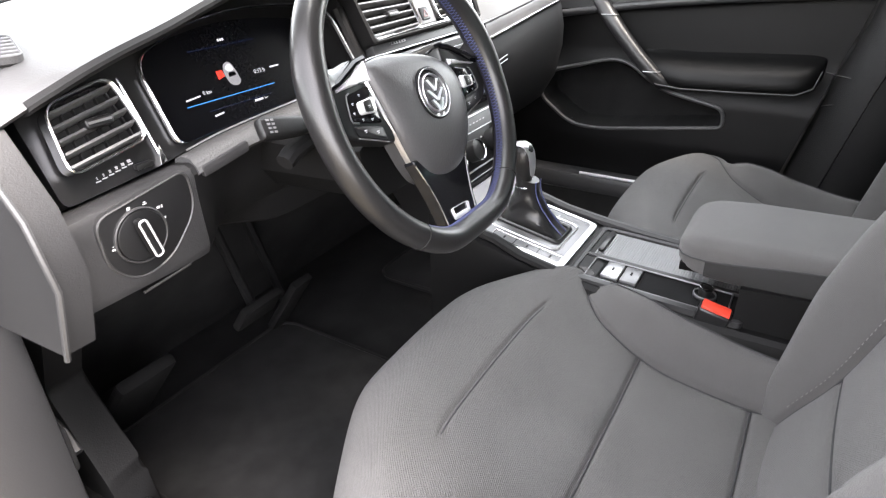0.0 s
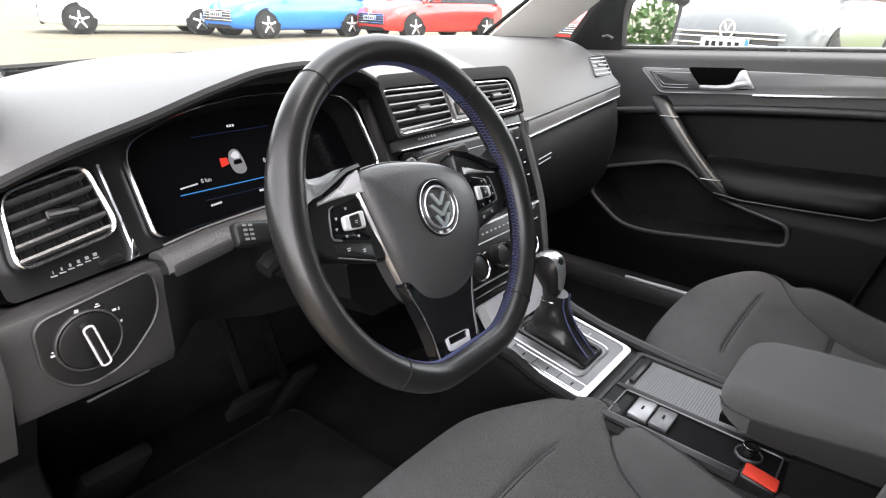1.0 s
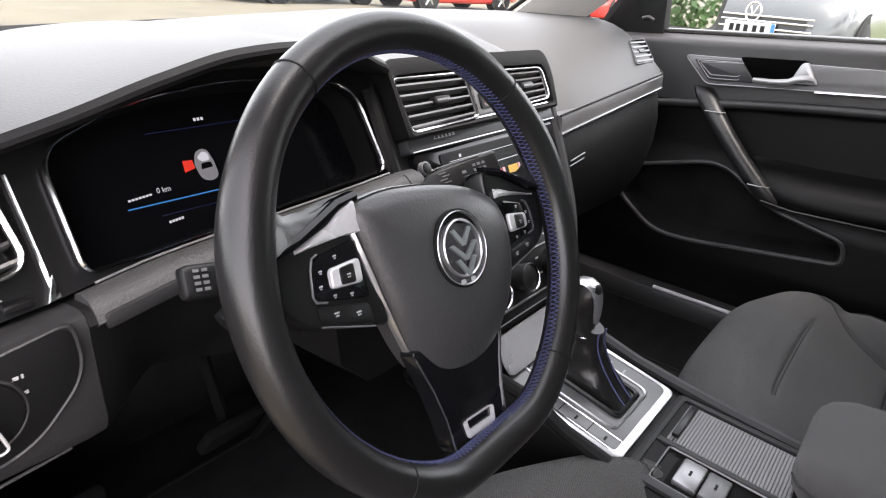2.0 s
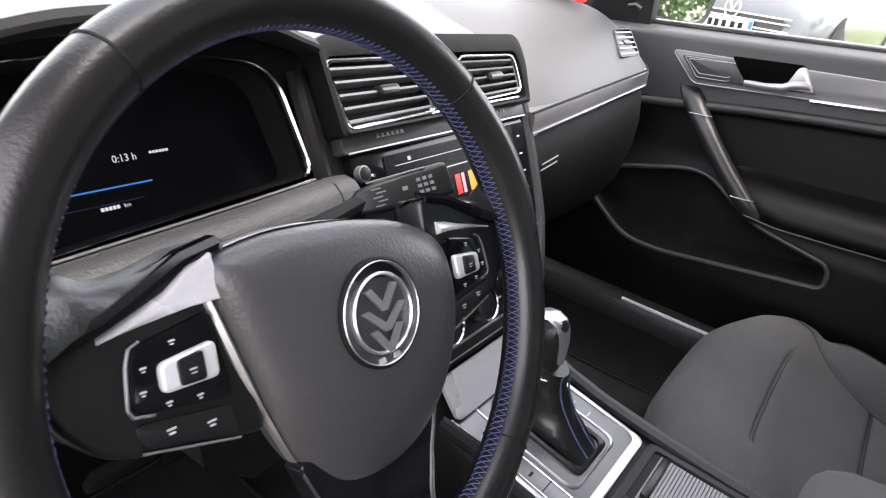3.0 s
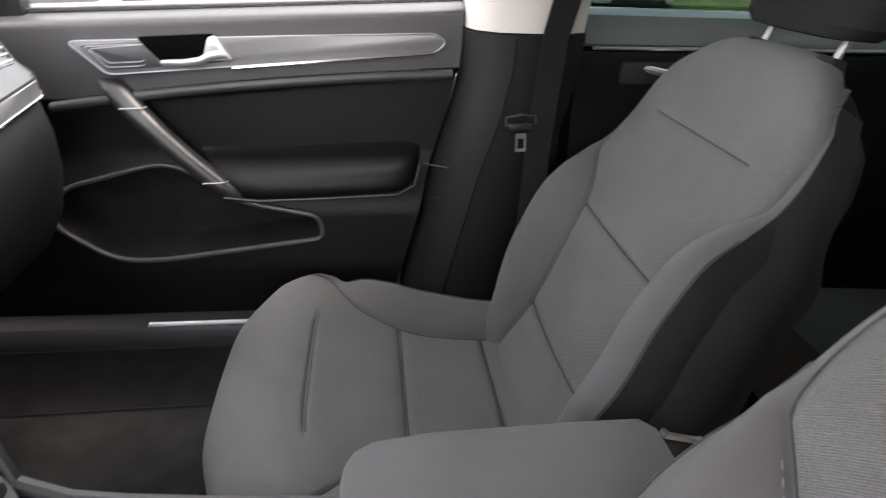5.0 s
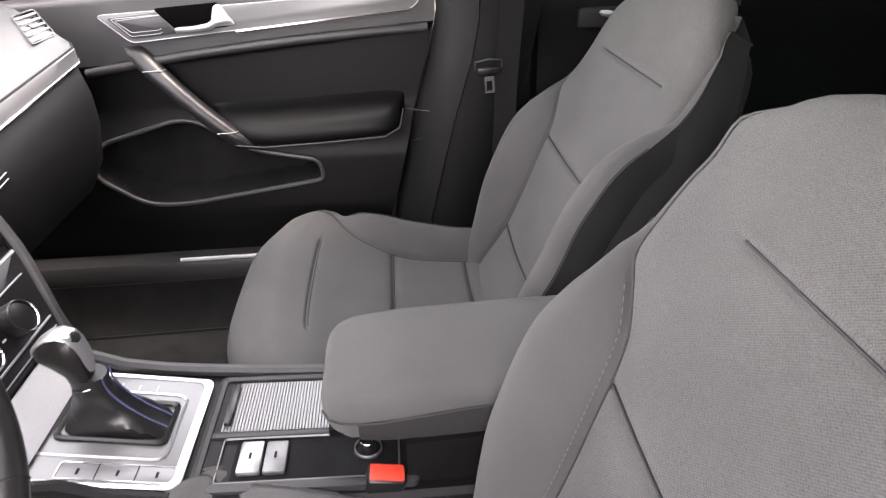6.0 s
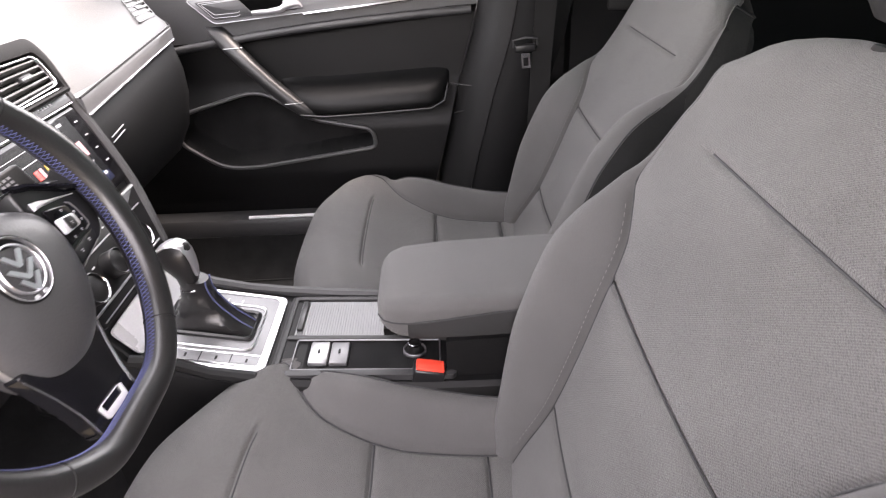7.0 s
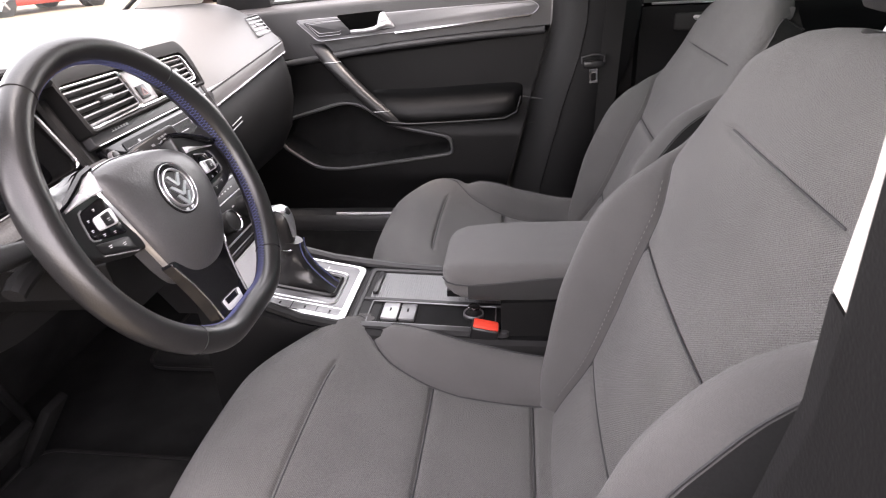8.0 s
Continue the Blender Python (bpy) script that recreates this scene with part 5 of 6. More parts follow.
for sx in (-1, 1):
    # upper spoke carrying the switches
    arm_o = [(sx * .066, .050), (sx * .104, .039), (sx * .147, .030), (sx * .149, -.002), (sx * .131, -.024), (sx * .064, -.040)]
    sp = part("switch_spoke", slab(rounded(arm_o, [.006, .02, .01, .012, .012, .006], 4), .020, WM, .004, 3, top=-.009), SATINBLACK, wheel, "black spoke with thumb switches", local=True)
    part("spoke_arch", loft([[(sx * x, w + dw, z + dz) for dw, dz in ((.006, .003), (-.001, .0022), (-.003, -.001), (-.002, -.004), (.006, -.005))] for x, z, w in ((.070, .0500, .010), (.088, .0465, .0085), (.106, .0385, .0065), (.124, .0305, .0050), (.146, .0245, .0040))]), GLOSS, sp, "gloss black upper edge of the spoke", local=True)
    part("spoke_shoulder", loft([[(sx * x, w, z) for w, z in ((w1 + .012, z1 - .006), (w1 + .002, z1), (w1 - .001, z1 - .003), ((w0 + w1) / 2 - .002, (z0 + z1) / 2), (w0 - .001, z0), (w0 + .008, z0))] for x, z0, z1, w0, w1 in [(x, z0, z1 - (.003 if sx > 0 else 0) * smooth_step(.145, .10, x), w0, w1) for x, z0, z1, w0, w1 in (
        (.066, .0490, .0515, .0110, .0190), (.074, .0495, .0520, .0100, .0190), (.090, .0462, .0505, .0085, .0180), (.108, .0380, .0460, .0065, .0160), (.124, .0305, .0450, .0045, .0130), (.136, .0265, .0520, .0020, .0080), (.1455, .0220, .0640, .0, .0010))]]), SHOULDER, sp, "satin grey shoulder running into the rim", local=True)
    rows_ = [(x, z0, z1 if sx < 0 else z0 + (z1 - z0) * .35) for x, z0, z1 in ((.076, .0250, .0465), (.087, .0253, .0410), (.098, .0245, .0335), (.112, .0232, .0282), (.126, .0212, .0232))]
    part("spoke_trim", loft([[(sx * x, w, z) for w, z in ((.0095, z1 + .001), (.0052, z1 - .0012), (.0045, (z0 + z1) / 2), (.0052, z0 + .001), (.0095, z0))] for x, z0, z1 in rows_]), TRIMSILVER, sp, "silver spoke edge", local=True)
    pod = part("switch_pod", slab(rounded([(sx * .081, .0225), (sx * .117, .0165), (sx * .121, -.0090), (sx * .078, -.0170)], [.004, .008, .008, .004], 4), .006, WM, .0018, top=-.0062), GLOSS, sp, local=True)
    part("pod_edge", tube([WM @ Vector((sx * u, v, -.0070)) for u, v in ((.112, .0185), (.1165, .0165), (.1190, .010), (.1215, -.006), (.1200, -.0095), (.112, -.0115))], .0008, 6), BRUSHED, pod, local=True)
    part("rocker", slab(rounded([(sx * .0830, .0105), (sx * .1080, .0080), (sx * .1085, -.0045), (sx * .0835, -.0055)], .0035, 4), .006, WM, .0018, 3, top=-.0028), TRIMSILVER, pod, "silver rocker switch", local=True)
    part("rocker_wheel", slab(rounded([(sx * .0900, .0085), (sx * .1015, .0072), (sx * .1018, -.0034), (sx * .0903, -.0040)], .002, 3), .005, WM, .001, top=-.0014), SATINBLACK, pod, local=True)
    print_bar(sx * .0958, .0022, .0030, .0008, -.0010, pod)
    print_bar(sx * .0958, .0005, .0022, .0006, -.0010, pod)
    for u, v in ((.100, .0150), (.1130, .0080), (.1150, -.0010), (.093, -.0105), (.106, -.0085)):
        print_bar(sx * u, v, .0026, .0009, -.0058, pod)
        print_bar(sx * u, v - .0014, .0014, .0007, -.0058, pod)
    low = part("lower_switch", slab(rounded([(sx * .079, -.0200), (sx * .121, -.0125), (sx * .119, -.0235), (sx * .078, -.0350)], .004, 3), .012, WM, .002, top=-.0072), SATINBLACK, sp, local=True)
    part("switch_edge", tube([WM @ Vector((sx * .078, -.0365, -.0085)), WM @ Vector((sx * .119, -.0250, -.0085))], .0007, 6), BRUSHED, low, local=True)
    for u, v in ((.090, -.0235), (.107, -.0195)):
        print_bar(sx * u, v, .0040, .0009, -.0068, low)
        print_bar(sx * u, v - .0018, .0026, .0009, -.0068, low)
# lower spoke: one gloss black blade with bright edges and a silver tab
low_o = rounded([(-.052, -.064), (.052, -.064), (.042, -.096), (.036, -.120), (.033, -.146), (.022, -.1515), (-.022, -.1515), (-.033, -.146), (-.036, -.120), (-.042, -.096)], [.004, .004, .03, .05, .006, .008, .008, .006, .05, .03], 4)
blade = part("lower_spoke", slab(low_o, .014, WM, .003, 3, top=-.0085), GLOSS, wheel, "gloss black lower spoke", local=True)
for sx in (-1, 1):
    part("spoke_line", tube([(sx * .0505, .0085, -.070), (sx * .0405, .0082, -.096), (sx * .0345, .0080, -.120), (sx * .0315, .0080, -.145)], .0009, 6), CHROME, blade, "thin bright line", local=True)
part("spoke_tab", band(rounded([(-.0185, -.1290), (.0185, -.1290), (.0165, -.1425), (-.0165, -.1425)], .003, 4), rounded([(-.0150, -.1285), (.0150, -.1285), (.0138, -.1365), (-.0138, -.1365)], .002, 4), .003, WM, -.0068, .0008), TRIMSILVER, blade, "silver tab", local=True)
part("hub", tube([(0, .020, -.005), (0, .06, -.005), (0, .11, -.005)], [.046, .044, .042], 20), SATINBLACK, wheel, local=True)

# the hub sits turned a little, with the wheels not quite straight
for ob in wheel.children:
    if not ob.name.startswith("rim"):
        ob.matrix_local = Matrix.Translation((.0065, 0, .003)) @ Matrix.Rotation(radians(4.5), 4, "Y")

# ---------------------------------------------------------------- seats
def arc(points):
    """A path through (y, z, ...) rows by their distance along it; returns its length and the smooth functions."""
    s = [0.0]
    for a, b in zip(points, points[1:]):
        s.append(s[-1] + math.hypot(b[0] - a[0], b[1] - a[1]))
    return s, [curve([(t, p[k]) for t, p in zip(s, points)]) for k in range(len(points[0]))]


def grooved(f, lu, lv, depth=.0075, width=.0050, extra=None, side=1):
    """f(u, v) with its four edges sunk into a seam; lu may be a function of v."""
    e = 1e-3

    def g(u, v):
        p = f(u, v)
        w = lu(v) if callable(lu) else lu
        d = min(v * lv, (1 - v) * lv)
        k = max(depth * math.exp(-(d / width) ** 2), .0030 * math.exp(-(min(u, 1 - u) * w / .0032) ** 2)) * smooth_step(.004, .05, w)
        if extra:
            k += extra(u, v)
        if k > 1e-5:
            n = (f(u + e, v) - f(u - e, v)).cross(f(u, v + e) - f(u, v - e))
            if n.length > 1e-12:
                p = p - n.normalized() * k * side
        return p
    return g


def seat(label, dx, dy, dz, recline, rise):
    base = Vector((dx, dy, dz))
    ob = thing("front_seat", label, "car seat", (dx, dy + .15, .27), group="front seats")
    #            y     z     half   seam   bolster
    CP = [(-.10, .490, .225, .160, .034), (-.05, .479, .245, .164, .045), (.05, .472, .266, .168, .048), (.15, .480, .277, .170, .054), (.20, .491, .280, .176, .055), (.26, .514, .283, .192, .040), (.295, .528, .284, .216, .025),
          (.325, .545, .284, .242, .011), (.36, .563, .283, .264, .002), (.41, .578, .278, .270, 0), (.452, .568, .272, .270, 0), (.481, .538, .266, .264, 0), (.492, .495, .262, .260, 0), (.482, .455, .259, .257, 0), (.462, .435, .254, .252, 0)]
    S, (cy, cz, cw, cs, ch) = arc(CP)
    dish = curve([(-.20, .004), (-.10, .004), (.05, .008), (.20, .013), (.26, .014), (.295, .012), (.325, .008), (.36, .003), (.40, 0), (.60, 0)])

    def cushion(x, s):
        y, z, w, q, h = cy(s), cz(s), cw(s), cs(s), ch(s)
        a = abs(x)
        z += dish(y) * smooth_step(.06, .25, a)
        y -= ((.18 if recline else .29) * (math.hypot(a - .125, .03) + a - .125) + .05 * smooth_step(.25, .30, a) ** 2) * smooth_step(.26, .46, y)
        z -= .004 * (x / .27) ** 2 * smooth_step(.30, .42, y)
        h *= smooth_step(.015, .095, w - q)
        k = smooth_step(.003, .030, w - q)
        z += (1 - k) * -.014 * smooth_step(.225, .285, a) ** 2
        if a > q:
            t = min(1, (a - q) / max(w - q, .004))
            z += h * (math.sin(math.pi / 2 * t / .5) if t < .5 else 1) - k * .045 * max(0, (t - .5) / .5) ** 2.2
        else:
            z += .006 * (1 - (x / max(q, .05)) ** 2)
        return base + Vector((x, y, z))

    def s_at(y):
        return min(range(len(S) * 40), key=lambda i: abs(cy(S[-1] * .75 * i / (len(S) * 40)) - y)) * S[-1] * .75 / (len(S) * 40)

    s1, s2, s3, send = s_at(.048), s_at(.201), s_at(.348), S[-1]

    def panel(name, a, b, extra=None, n=22, m=26, mat=CLOTH):
        f = grooved(lambda u, v: cushion((2 * u - 1) * cs(a + (b - a) * v), a + (b - a) * v), .34, abs(b - a), extra=extra)
        part(name, sheet(f, spread(m, .012), spread(n, .012 * .3 / max(.1, b - a)), .012), mat, ob)

    panel("rear_cushion_panel", 0, s1, n=8)
    panel("middle_cushion_panel", s1, s2, n=10)
    L3 = send - s2

    def front_line(u, v):
        x, s = (2 * u - 1) * cs(s2 + L3 * v), s2 + L3 * v
        return .0055 * math.exp(-((s - s3) / .0045) ** 2) * (1 - smooth_step(.143, .155, abs(x)))
    f = grooved(lambda u, v: cushion((2 * u - 1) * cs(s2 + L3 * v), s2 + L3 * v), .40, L3, extra=front_line)
    vs = sorted(set(spread(30, .008) + [(s3 - s2 + d) / L3 for d in (-.009, -.006, -.004, -.002, 0, .002, .004, .006, .009)]))
    part("front_cushion_panel", sheet(f, spread(34, .010), vs, .012), CLOTH, ob)
    s_end = S[-1]
    for a, b in ((s1, 1.0), (s2, 1.0)):
        part("seam", tube([cushion(cs(a) * k / 10 * b, a) - Vector((0, 0, .0045)) for k in range(-10, 11)], .0012, 6), DARKSTITCH, ob)
    part("seam", tube([cushion(.146 * k / 10, s3) - Vector((0, .001, .0040)) for k in range(-10, 11)], .0012, 6), DARKSTITCH, ob)
    for sx in (-1, 1):
        f = grooved(lambda u, v: cushion(sx * (cs(s_end * v) + (cw(s_end * v) - cs(s_end * v)) * u), s_end * v), lambda v: cw(s_end * v) - cs(s_end * v), s_end, side=sx)
        part("cushion_bolster", sheet(f, spread(14, .04), spread(36, .006), .010 * sx), CLOTH2, ob)

        def skirt(u, v):
            s = send * v
            p = cushion(sx * cw(s), s)
            low = p.z - .050
            return Vector((p.x + sx * .006 * math.sin(math.pi * u), p.y, p.z + (min(low, p.z - .004) - p.z) * u))
        part("cushion_side", sheet(skirt, [i / 8 for i in range(9)], [i / 40 for i in range(41)], .006 * -sx), CLOTH2, ob)
        part("seam", tube([cushion(sx * cs(s), s) - Vector((0, 0, .0022)) for s in [S[9] * i / 50 for i in range(51)]], .0013, 6), DARKSTITCH, ob)
        part("cushion_piping", tube([cushion(sx * (cs(s) + (cw(s) - cs(s)) * .60), s) + Vector((0, 0, .0011)) for s in [S[6] * i / 30 for i in range(31)]], .0012, 6), DARKSTITCH, ob)
        part("seat_valance", box((dx + sx * .250 - .014, dy - .16, dz + .27), (dx + sx * .250 + .014, dy + .36, dz + .475), .012, 3), DOORSKIN, ob, "black plastic seat valance")
        part("seat_rail", box((dx + sx * .20 - .02, dy - .20, .27), (dx + sx * .20 + .02, dy + .42, .30), .004), SATINBLACK, ob)
    part("seat_pan", slab(rounded([(dx - .235, dy - .15), (dx + .235, dy - .15), (dx + .235, dy + .36), (dx + .15, dy + .445), (dx - .15, dy + .445), (dx - .235, dy + .36)], .03, 4), .17, Matrix.Translation((0, 0, dz + .465)), .01), DOORSKIN, ob)
    part("rail_bolt", box((dx - .215, dy + .40, .285), (dx - .185, dy + .44, .32), .005), SATINBLACK, ob)

    # backrest
    #       y      z     half  seam  bolster
    BP = [(.030, .455, .190, .140, .012), (.005, .50, .222, .147, .036), (-.030, .56, .257, .152, .058), (-.060, .64, .278, .158, .068), (-.090, .73, .286, .168, .064), (-.113, .78, .285, .188, .048), (-.128, .812, .280, .224, .024), (-.139, .836, .274, .252, .009), (-.152, .862, .267, .258, .002),
          (-.173, .906, .255, .250, 0), (-.208, .985, .229, .225, 0), (-.224, 1.015, .200, .197, 0), (-.246, 1.034, .178, .176, 0), (-.268, 1.037, .158, .156, 0), (-.284, 1.022, .122, .120, 0)]
    BS, (by, bz, bw, bs, bh) = arc(BP)
    pivot = Vector((dx, dy + .0, dz + .47))
    slim, shift = (.97, .010) if recline else (1.035, .004)
    turn = Matrix.Translation(pivot) @ Matrix.Rotation(radians(recline), 4, "X") @ Matrix.Translation(-pivot)

    def normal(s):
        e = .004
        ty, tz = by(s + e) - by(s - e), bz(s + e) - bz(s - e)
        k = math.hypot(ty, tz) or 1
        return Vector((0, tz / k, -ty / k))

    # the bolster on the near side reaches further up
    seam_up = curve([(.40, .138), (.56, .152), (.64, .157), (.73, .162), (.78, .165), (.812, .171), (.836, .181), (.862, .199), (.906, .234), (.985, .225), (1.05, .168)])
    bolster_up = curve([(.40, .008), (.50, .036), (.56, .058), (.64, .070), (.73, .070), (.78, .064), (.812, .056), (.836, .045), (.862, .029), (.906, .008), (.95, 0), (1.10, 0)])

    def widen(x, z):
        """The shoulder on the side of the door is the fuller one."""
        if recline:
            return 1 - .18 * smooth_step(.66, .88, z) if x < 0 else 1 + .05 * smooth_step(.72, .86, z)
        return 1 + .05 * smooth_step(.78, .92, z) + .17 * smooth_step(.93, 1.02, z) if x > 0 else 1

    def back(x, s, deep=0.0):
        y, z, w, q, h = by(s), bz(s), bw(s), bs(s), bh(s)
        a = abs(x)
        if x < 0 and s < BS[10]:
            qn = min(seam_up(z), w - .004)
            a = a * qn / q if a <= q else qn + (a - q) * (w - qn) / max(w - q, .002)
            q, h = qn, max(0, bolster_up(z)) * (1 if recline else 1.3)
            x = -a
        off = .008 * (1 - (x / max(q, .05)) ** 2) if a <= q else 0
        k = smooth_step(.003, .040, w - q) if x > 0 else smooth_step(.010, .085, w - q)
        off -= (1 - k) * .014 * smooth_step(.80, 1.0, a / w) ** 2
        if a > q:
            t = min(1, (a - q) / max(w - q, .004))
            off += h * (math.sin(math.pi / 2 * t / .50) if t < .50 else 1) - k * (.060 * max(0, (t - .5) / .5) ** 2.2)
        z += rise * smooth_step(.90, 1.03, bz(s))
        z -= (.022 if recline else .012 if x > 0 else .050) * smooth_step(.35 if x < 0 and not recline else .45, 1.0, a / max(w, .1)) ** 2 * smooth_step(.95, 1.04, bz(s) + (0.1 if s > BS[12] else 0))
        p = base + Vector((x * slim * widen(x, bz(s)) + shift, y, z)) + normal(s) * off - normal(min(s, BS[9])) * deep
        return turn @ p

    def thick_at(s):
        return .100 - .062 * smooth_step(BS[6], BS[12], s)

    def bs_at(z):
        return min(range(600), key=lambda i: abs(bz(BS[12] * i / 600) - z)) * BS[12] / 600

    q0, q1, q2 = bs_at(.565), bs_at(.755 if recline else .742), bs_at(.928 if recline else .906)
    line = .150 if recline else .136
    qe = BS[-1]

    def bpanel(name, a, b, n, extra=None, more=()):
        f = grooved(lambda u, v: back((2 * u - 1) * bs(a + (b - a) * v), a + (b - a) * v), .33, b - a, extra=extra, side=-1)
        part(name, sheet(f, spread(28, .012), sorted(set(spread(n, .012 * .3 / max(.1, b - a)) + list(more))), -.012), CLOTH, ob)
    bpanel("lumbar_panel", 0, q0, 8)
    bpanel("lower_back_panel", q0, q1, 14)
    LB = qe - q1
    bpanel("upper_back_panel", q1, qe, 30, extra=lambda u, v: .006 * math.exp(-((q1 + LB * v - q2) / .005) ** 2) * (1 - smooth_step(line - .006, line + .006, abs((2 * u - 1) * bs(q1 + LB * v)))),
           more=[(q2 - q1 + d) / LB for d in (-.010, -.007, -.004, -.002, 0, .002, .004, .007, .010)])
    q3 = BS[12]
    for a, h in ((q0, 1), (q1, 1), (q2, 0)):
        half = bs(a) if h else line - .003
        part("seam", tube([back(half * k / 10, a, .0045) for k in range(-10, 11)], .0012, 6), DARKSTITCH, ob)
    for sx in (-1, 1):
        f = grooved(lambda u, v: back(sx * (bs(q3 * v) + (bw(q3 * v) - bs(q3 * v)) * u), q3 * v), lambda v: bw(q3 * v) - bs(q3 * v), q3, side=-sx)
        part("back_bolster", sheet(f, [.80 * u for u in spread(16, .03)], spread(40, .006), -.010 * sx), CLOTH2, ob)
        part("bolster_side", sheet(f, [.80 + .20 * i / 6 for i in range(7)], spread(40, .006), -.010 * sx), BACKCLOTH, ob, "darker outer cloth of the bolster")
        qt = BS[12]

        def side(u, v):
            s = qt * v
            p = back(sx * bw(s), s, thick_at(s) * u)
            return p + Vector((sx * .012 * math.sin(math.pi * min(1, u * 1.1)) * (1 - smooth_step(.55, .95, v)), 0, 0))
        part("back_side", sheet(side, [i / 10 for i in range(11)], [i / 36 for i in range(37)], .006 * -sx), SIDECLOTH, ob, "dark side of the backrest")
        part("seam", tube([back(sx * bs(s), s, .0022) for s in [BS[8] * i / 50 for i in range(51)]], .0013, 6), DARKSTITCH, ob)
        part("back_piping", tube([back(sx * (bs(s) + (bw(s) - bs(s)) * .79), s, -.0011) for s in [BS[1] + (BS[8] - BS[1]) * i / 40 for i in range(41)]], .0013, 6), DARKSTITCH, ob)
        dashes = []
        for k in range(46):
            a, b = (BS[1] + (BS[6] - BS[1]) * (k + f) / 46 for f in (.12, .62))
            dashes.append(tube([back(sx * (bs(s) + .004), s, -.0012) for s in (a, b)], .0005, 4))
        part("bolster_stitching", join(dashes), PALESTITCH, ob, "bolster stitching, paled for the light it catches")
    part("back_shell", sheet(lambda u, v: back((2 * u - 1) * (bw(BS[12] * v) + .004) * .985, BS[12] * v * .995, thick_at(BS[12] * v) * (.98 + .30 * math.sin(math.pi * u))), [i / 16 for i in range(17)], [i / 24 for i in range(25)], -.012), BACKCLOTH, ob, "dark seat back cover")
    # head restraint
    hr = part("head_restraint", loft([[turn @ (base + Vector((hx * math.copysign(abs(math.cos(a)) ** .6, math.cos(a)) + shift, -.285 - .35 * (h - 1.08) + hy * math.copysign(abs(math.sin(a)) ** .7, math.sin(a)), h + rise))) for a in [2 * math.pi * j / 28 for j in range(28)]]
              for h, hx, hy in ((1.063, .07, .022), (1.066, .105, .038), (1.08, .122, .047), (1.14, .130, .052), (1.20, .128, .050), (1.235, .115, .042), (1.248, .085, .025))]), BACKCLOTH, ob, "dark head restraint")
    for sx in (-1, 1):
        part("restraint_post", tube([turn @ (base + Vector((sx * .076 + shift, -.262, 1.01 + rise))), turn @ (base + Vector((sx * .076 + shift, -.287, 1.08 + rise)))], .0048, 10), HANDLE, hr)
        part("post_guide", tube([turn @ (base + Vector((sx * .076 + shift, -.266, 1.028 + rise))), turn @ (base + Vector((sx * .076 + shift, -.269, 1.043 + rise)))], [.021, .016], 16), RUBBER, hr)
    if recline < 3:
        part("side_tab", box((dx + .245, dy - .11, dz + .455), (dx + .268, dy - .045, dz + .50), .008, 3), BACKCLOTH, ob)
    return ob


seat("dark grey cloth driver's seat with side bolsters", -.350, 0, 0, 0.0, -.025)
seat("dark grey cloth passenger seat beside the door", .385, -.092, -.028, 4.0, .018)

# rear bench
bench = thing("rear_seat", "dark grey cloth rear bench seat", "rear seat", (0, -1.1, .27))
rows = []
for y, z0, z1 in ((-.62, .36, .46), (-.63, .30, .49), (-.70, .29, .505), (-1.0, .29, .49), (-1.12, .29, .48)):
    rows.append([(p.x, y, p.y) for p in rounded([(-.64, z0), (.64, z0), (.64, z1), (-.64, z1)], .03, 4)])
part("bench_cushion", loft(rows), CLOTH2, bench)
rows = []
for z, y0, y1 in ((.46, -1.14, -1.02), (.50, -1.18, -1.03), (.80, -1.28, -1.14), (1.00, -1.34, -1.22), (1.03, -1.33, -1.25)):
    rows.append([(p.x, p.y, z) for p in rounded([(-.63, y0), (.63, y0), (.63, y1), (-.63, y1)], .03, 4)])
part("bench_back", loft(rows), CLOTH2, bench)

# ---------------------------------------------------------------- passenger door
door = thing("door_1", "closed front passenger door with dark trim, armrest and map pocket", "car door", (.75, .35, .45), kind="structure")
rear_edge = curve([(.40, .126), (.44, .118), (.503, .105), (.60, .08), (.724, .048), (.85, .012), (.924, -.004), (1.03, -.008)])


def belt(y):
    return .984 + (.67 - y) * .054


def band_low(y):
    return .848 + (.67 - y) * .0955


PK = rounded([(.722, .690), (.738, .628), (.640, .556), (.560, .553), (.250, .596), (.256, .643), (.315, .654), (.410, .672), (.530, .738)], [.03, .05, .06, .05, .018, .022, .02, .03, .05], 5)


def inside(poly, y, z):
    """Signed distance to a polygon, positive inside."""
    best, odd = 9.0, False
    for i in range(len(poly)):
        a, b = poly[i - 1], poly[i]
        if (a.y > z) != (b.y > z) and y < (b.x - a.x) * (z - a.y) / (b.y - a.y) + a.x:
            odd = not odd
        d = b - a
        t = max(0, min(1, ((y - a.x) * d.x + (z - a.y) * d.y) / max(d.length_squared, 1e-9)))
        best = min(best, math.hypot(y - a.x - t * d.x, z - a.y - t * d.y))
    return best if odd else -best


def door_x(y, z):
    bl, bt = band_low(y), belt(y)
    x = .752
    x -= .020 * smooth_step(bl - .012, bl + .004, z)
    x += .05 * smooth_step(bt - .012, bt + .012, z) ** 1.5
    # swell of the lower door around the pocket
    sw_ = smooth_step(.76, .64, z) * .052
    x -= sw_
    x += .02 * smooth_step(.54, .44, z)
    d = inside(PK, y, z)
    x += (.085 * smooth_step(0.0, .012, d)) if d > 0 else 0
    return x


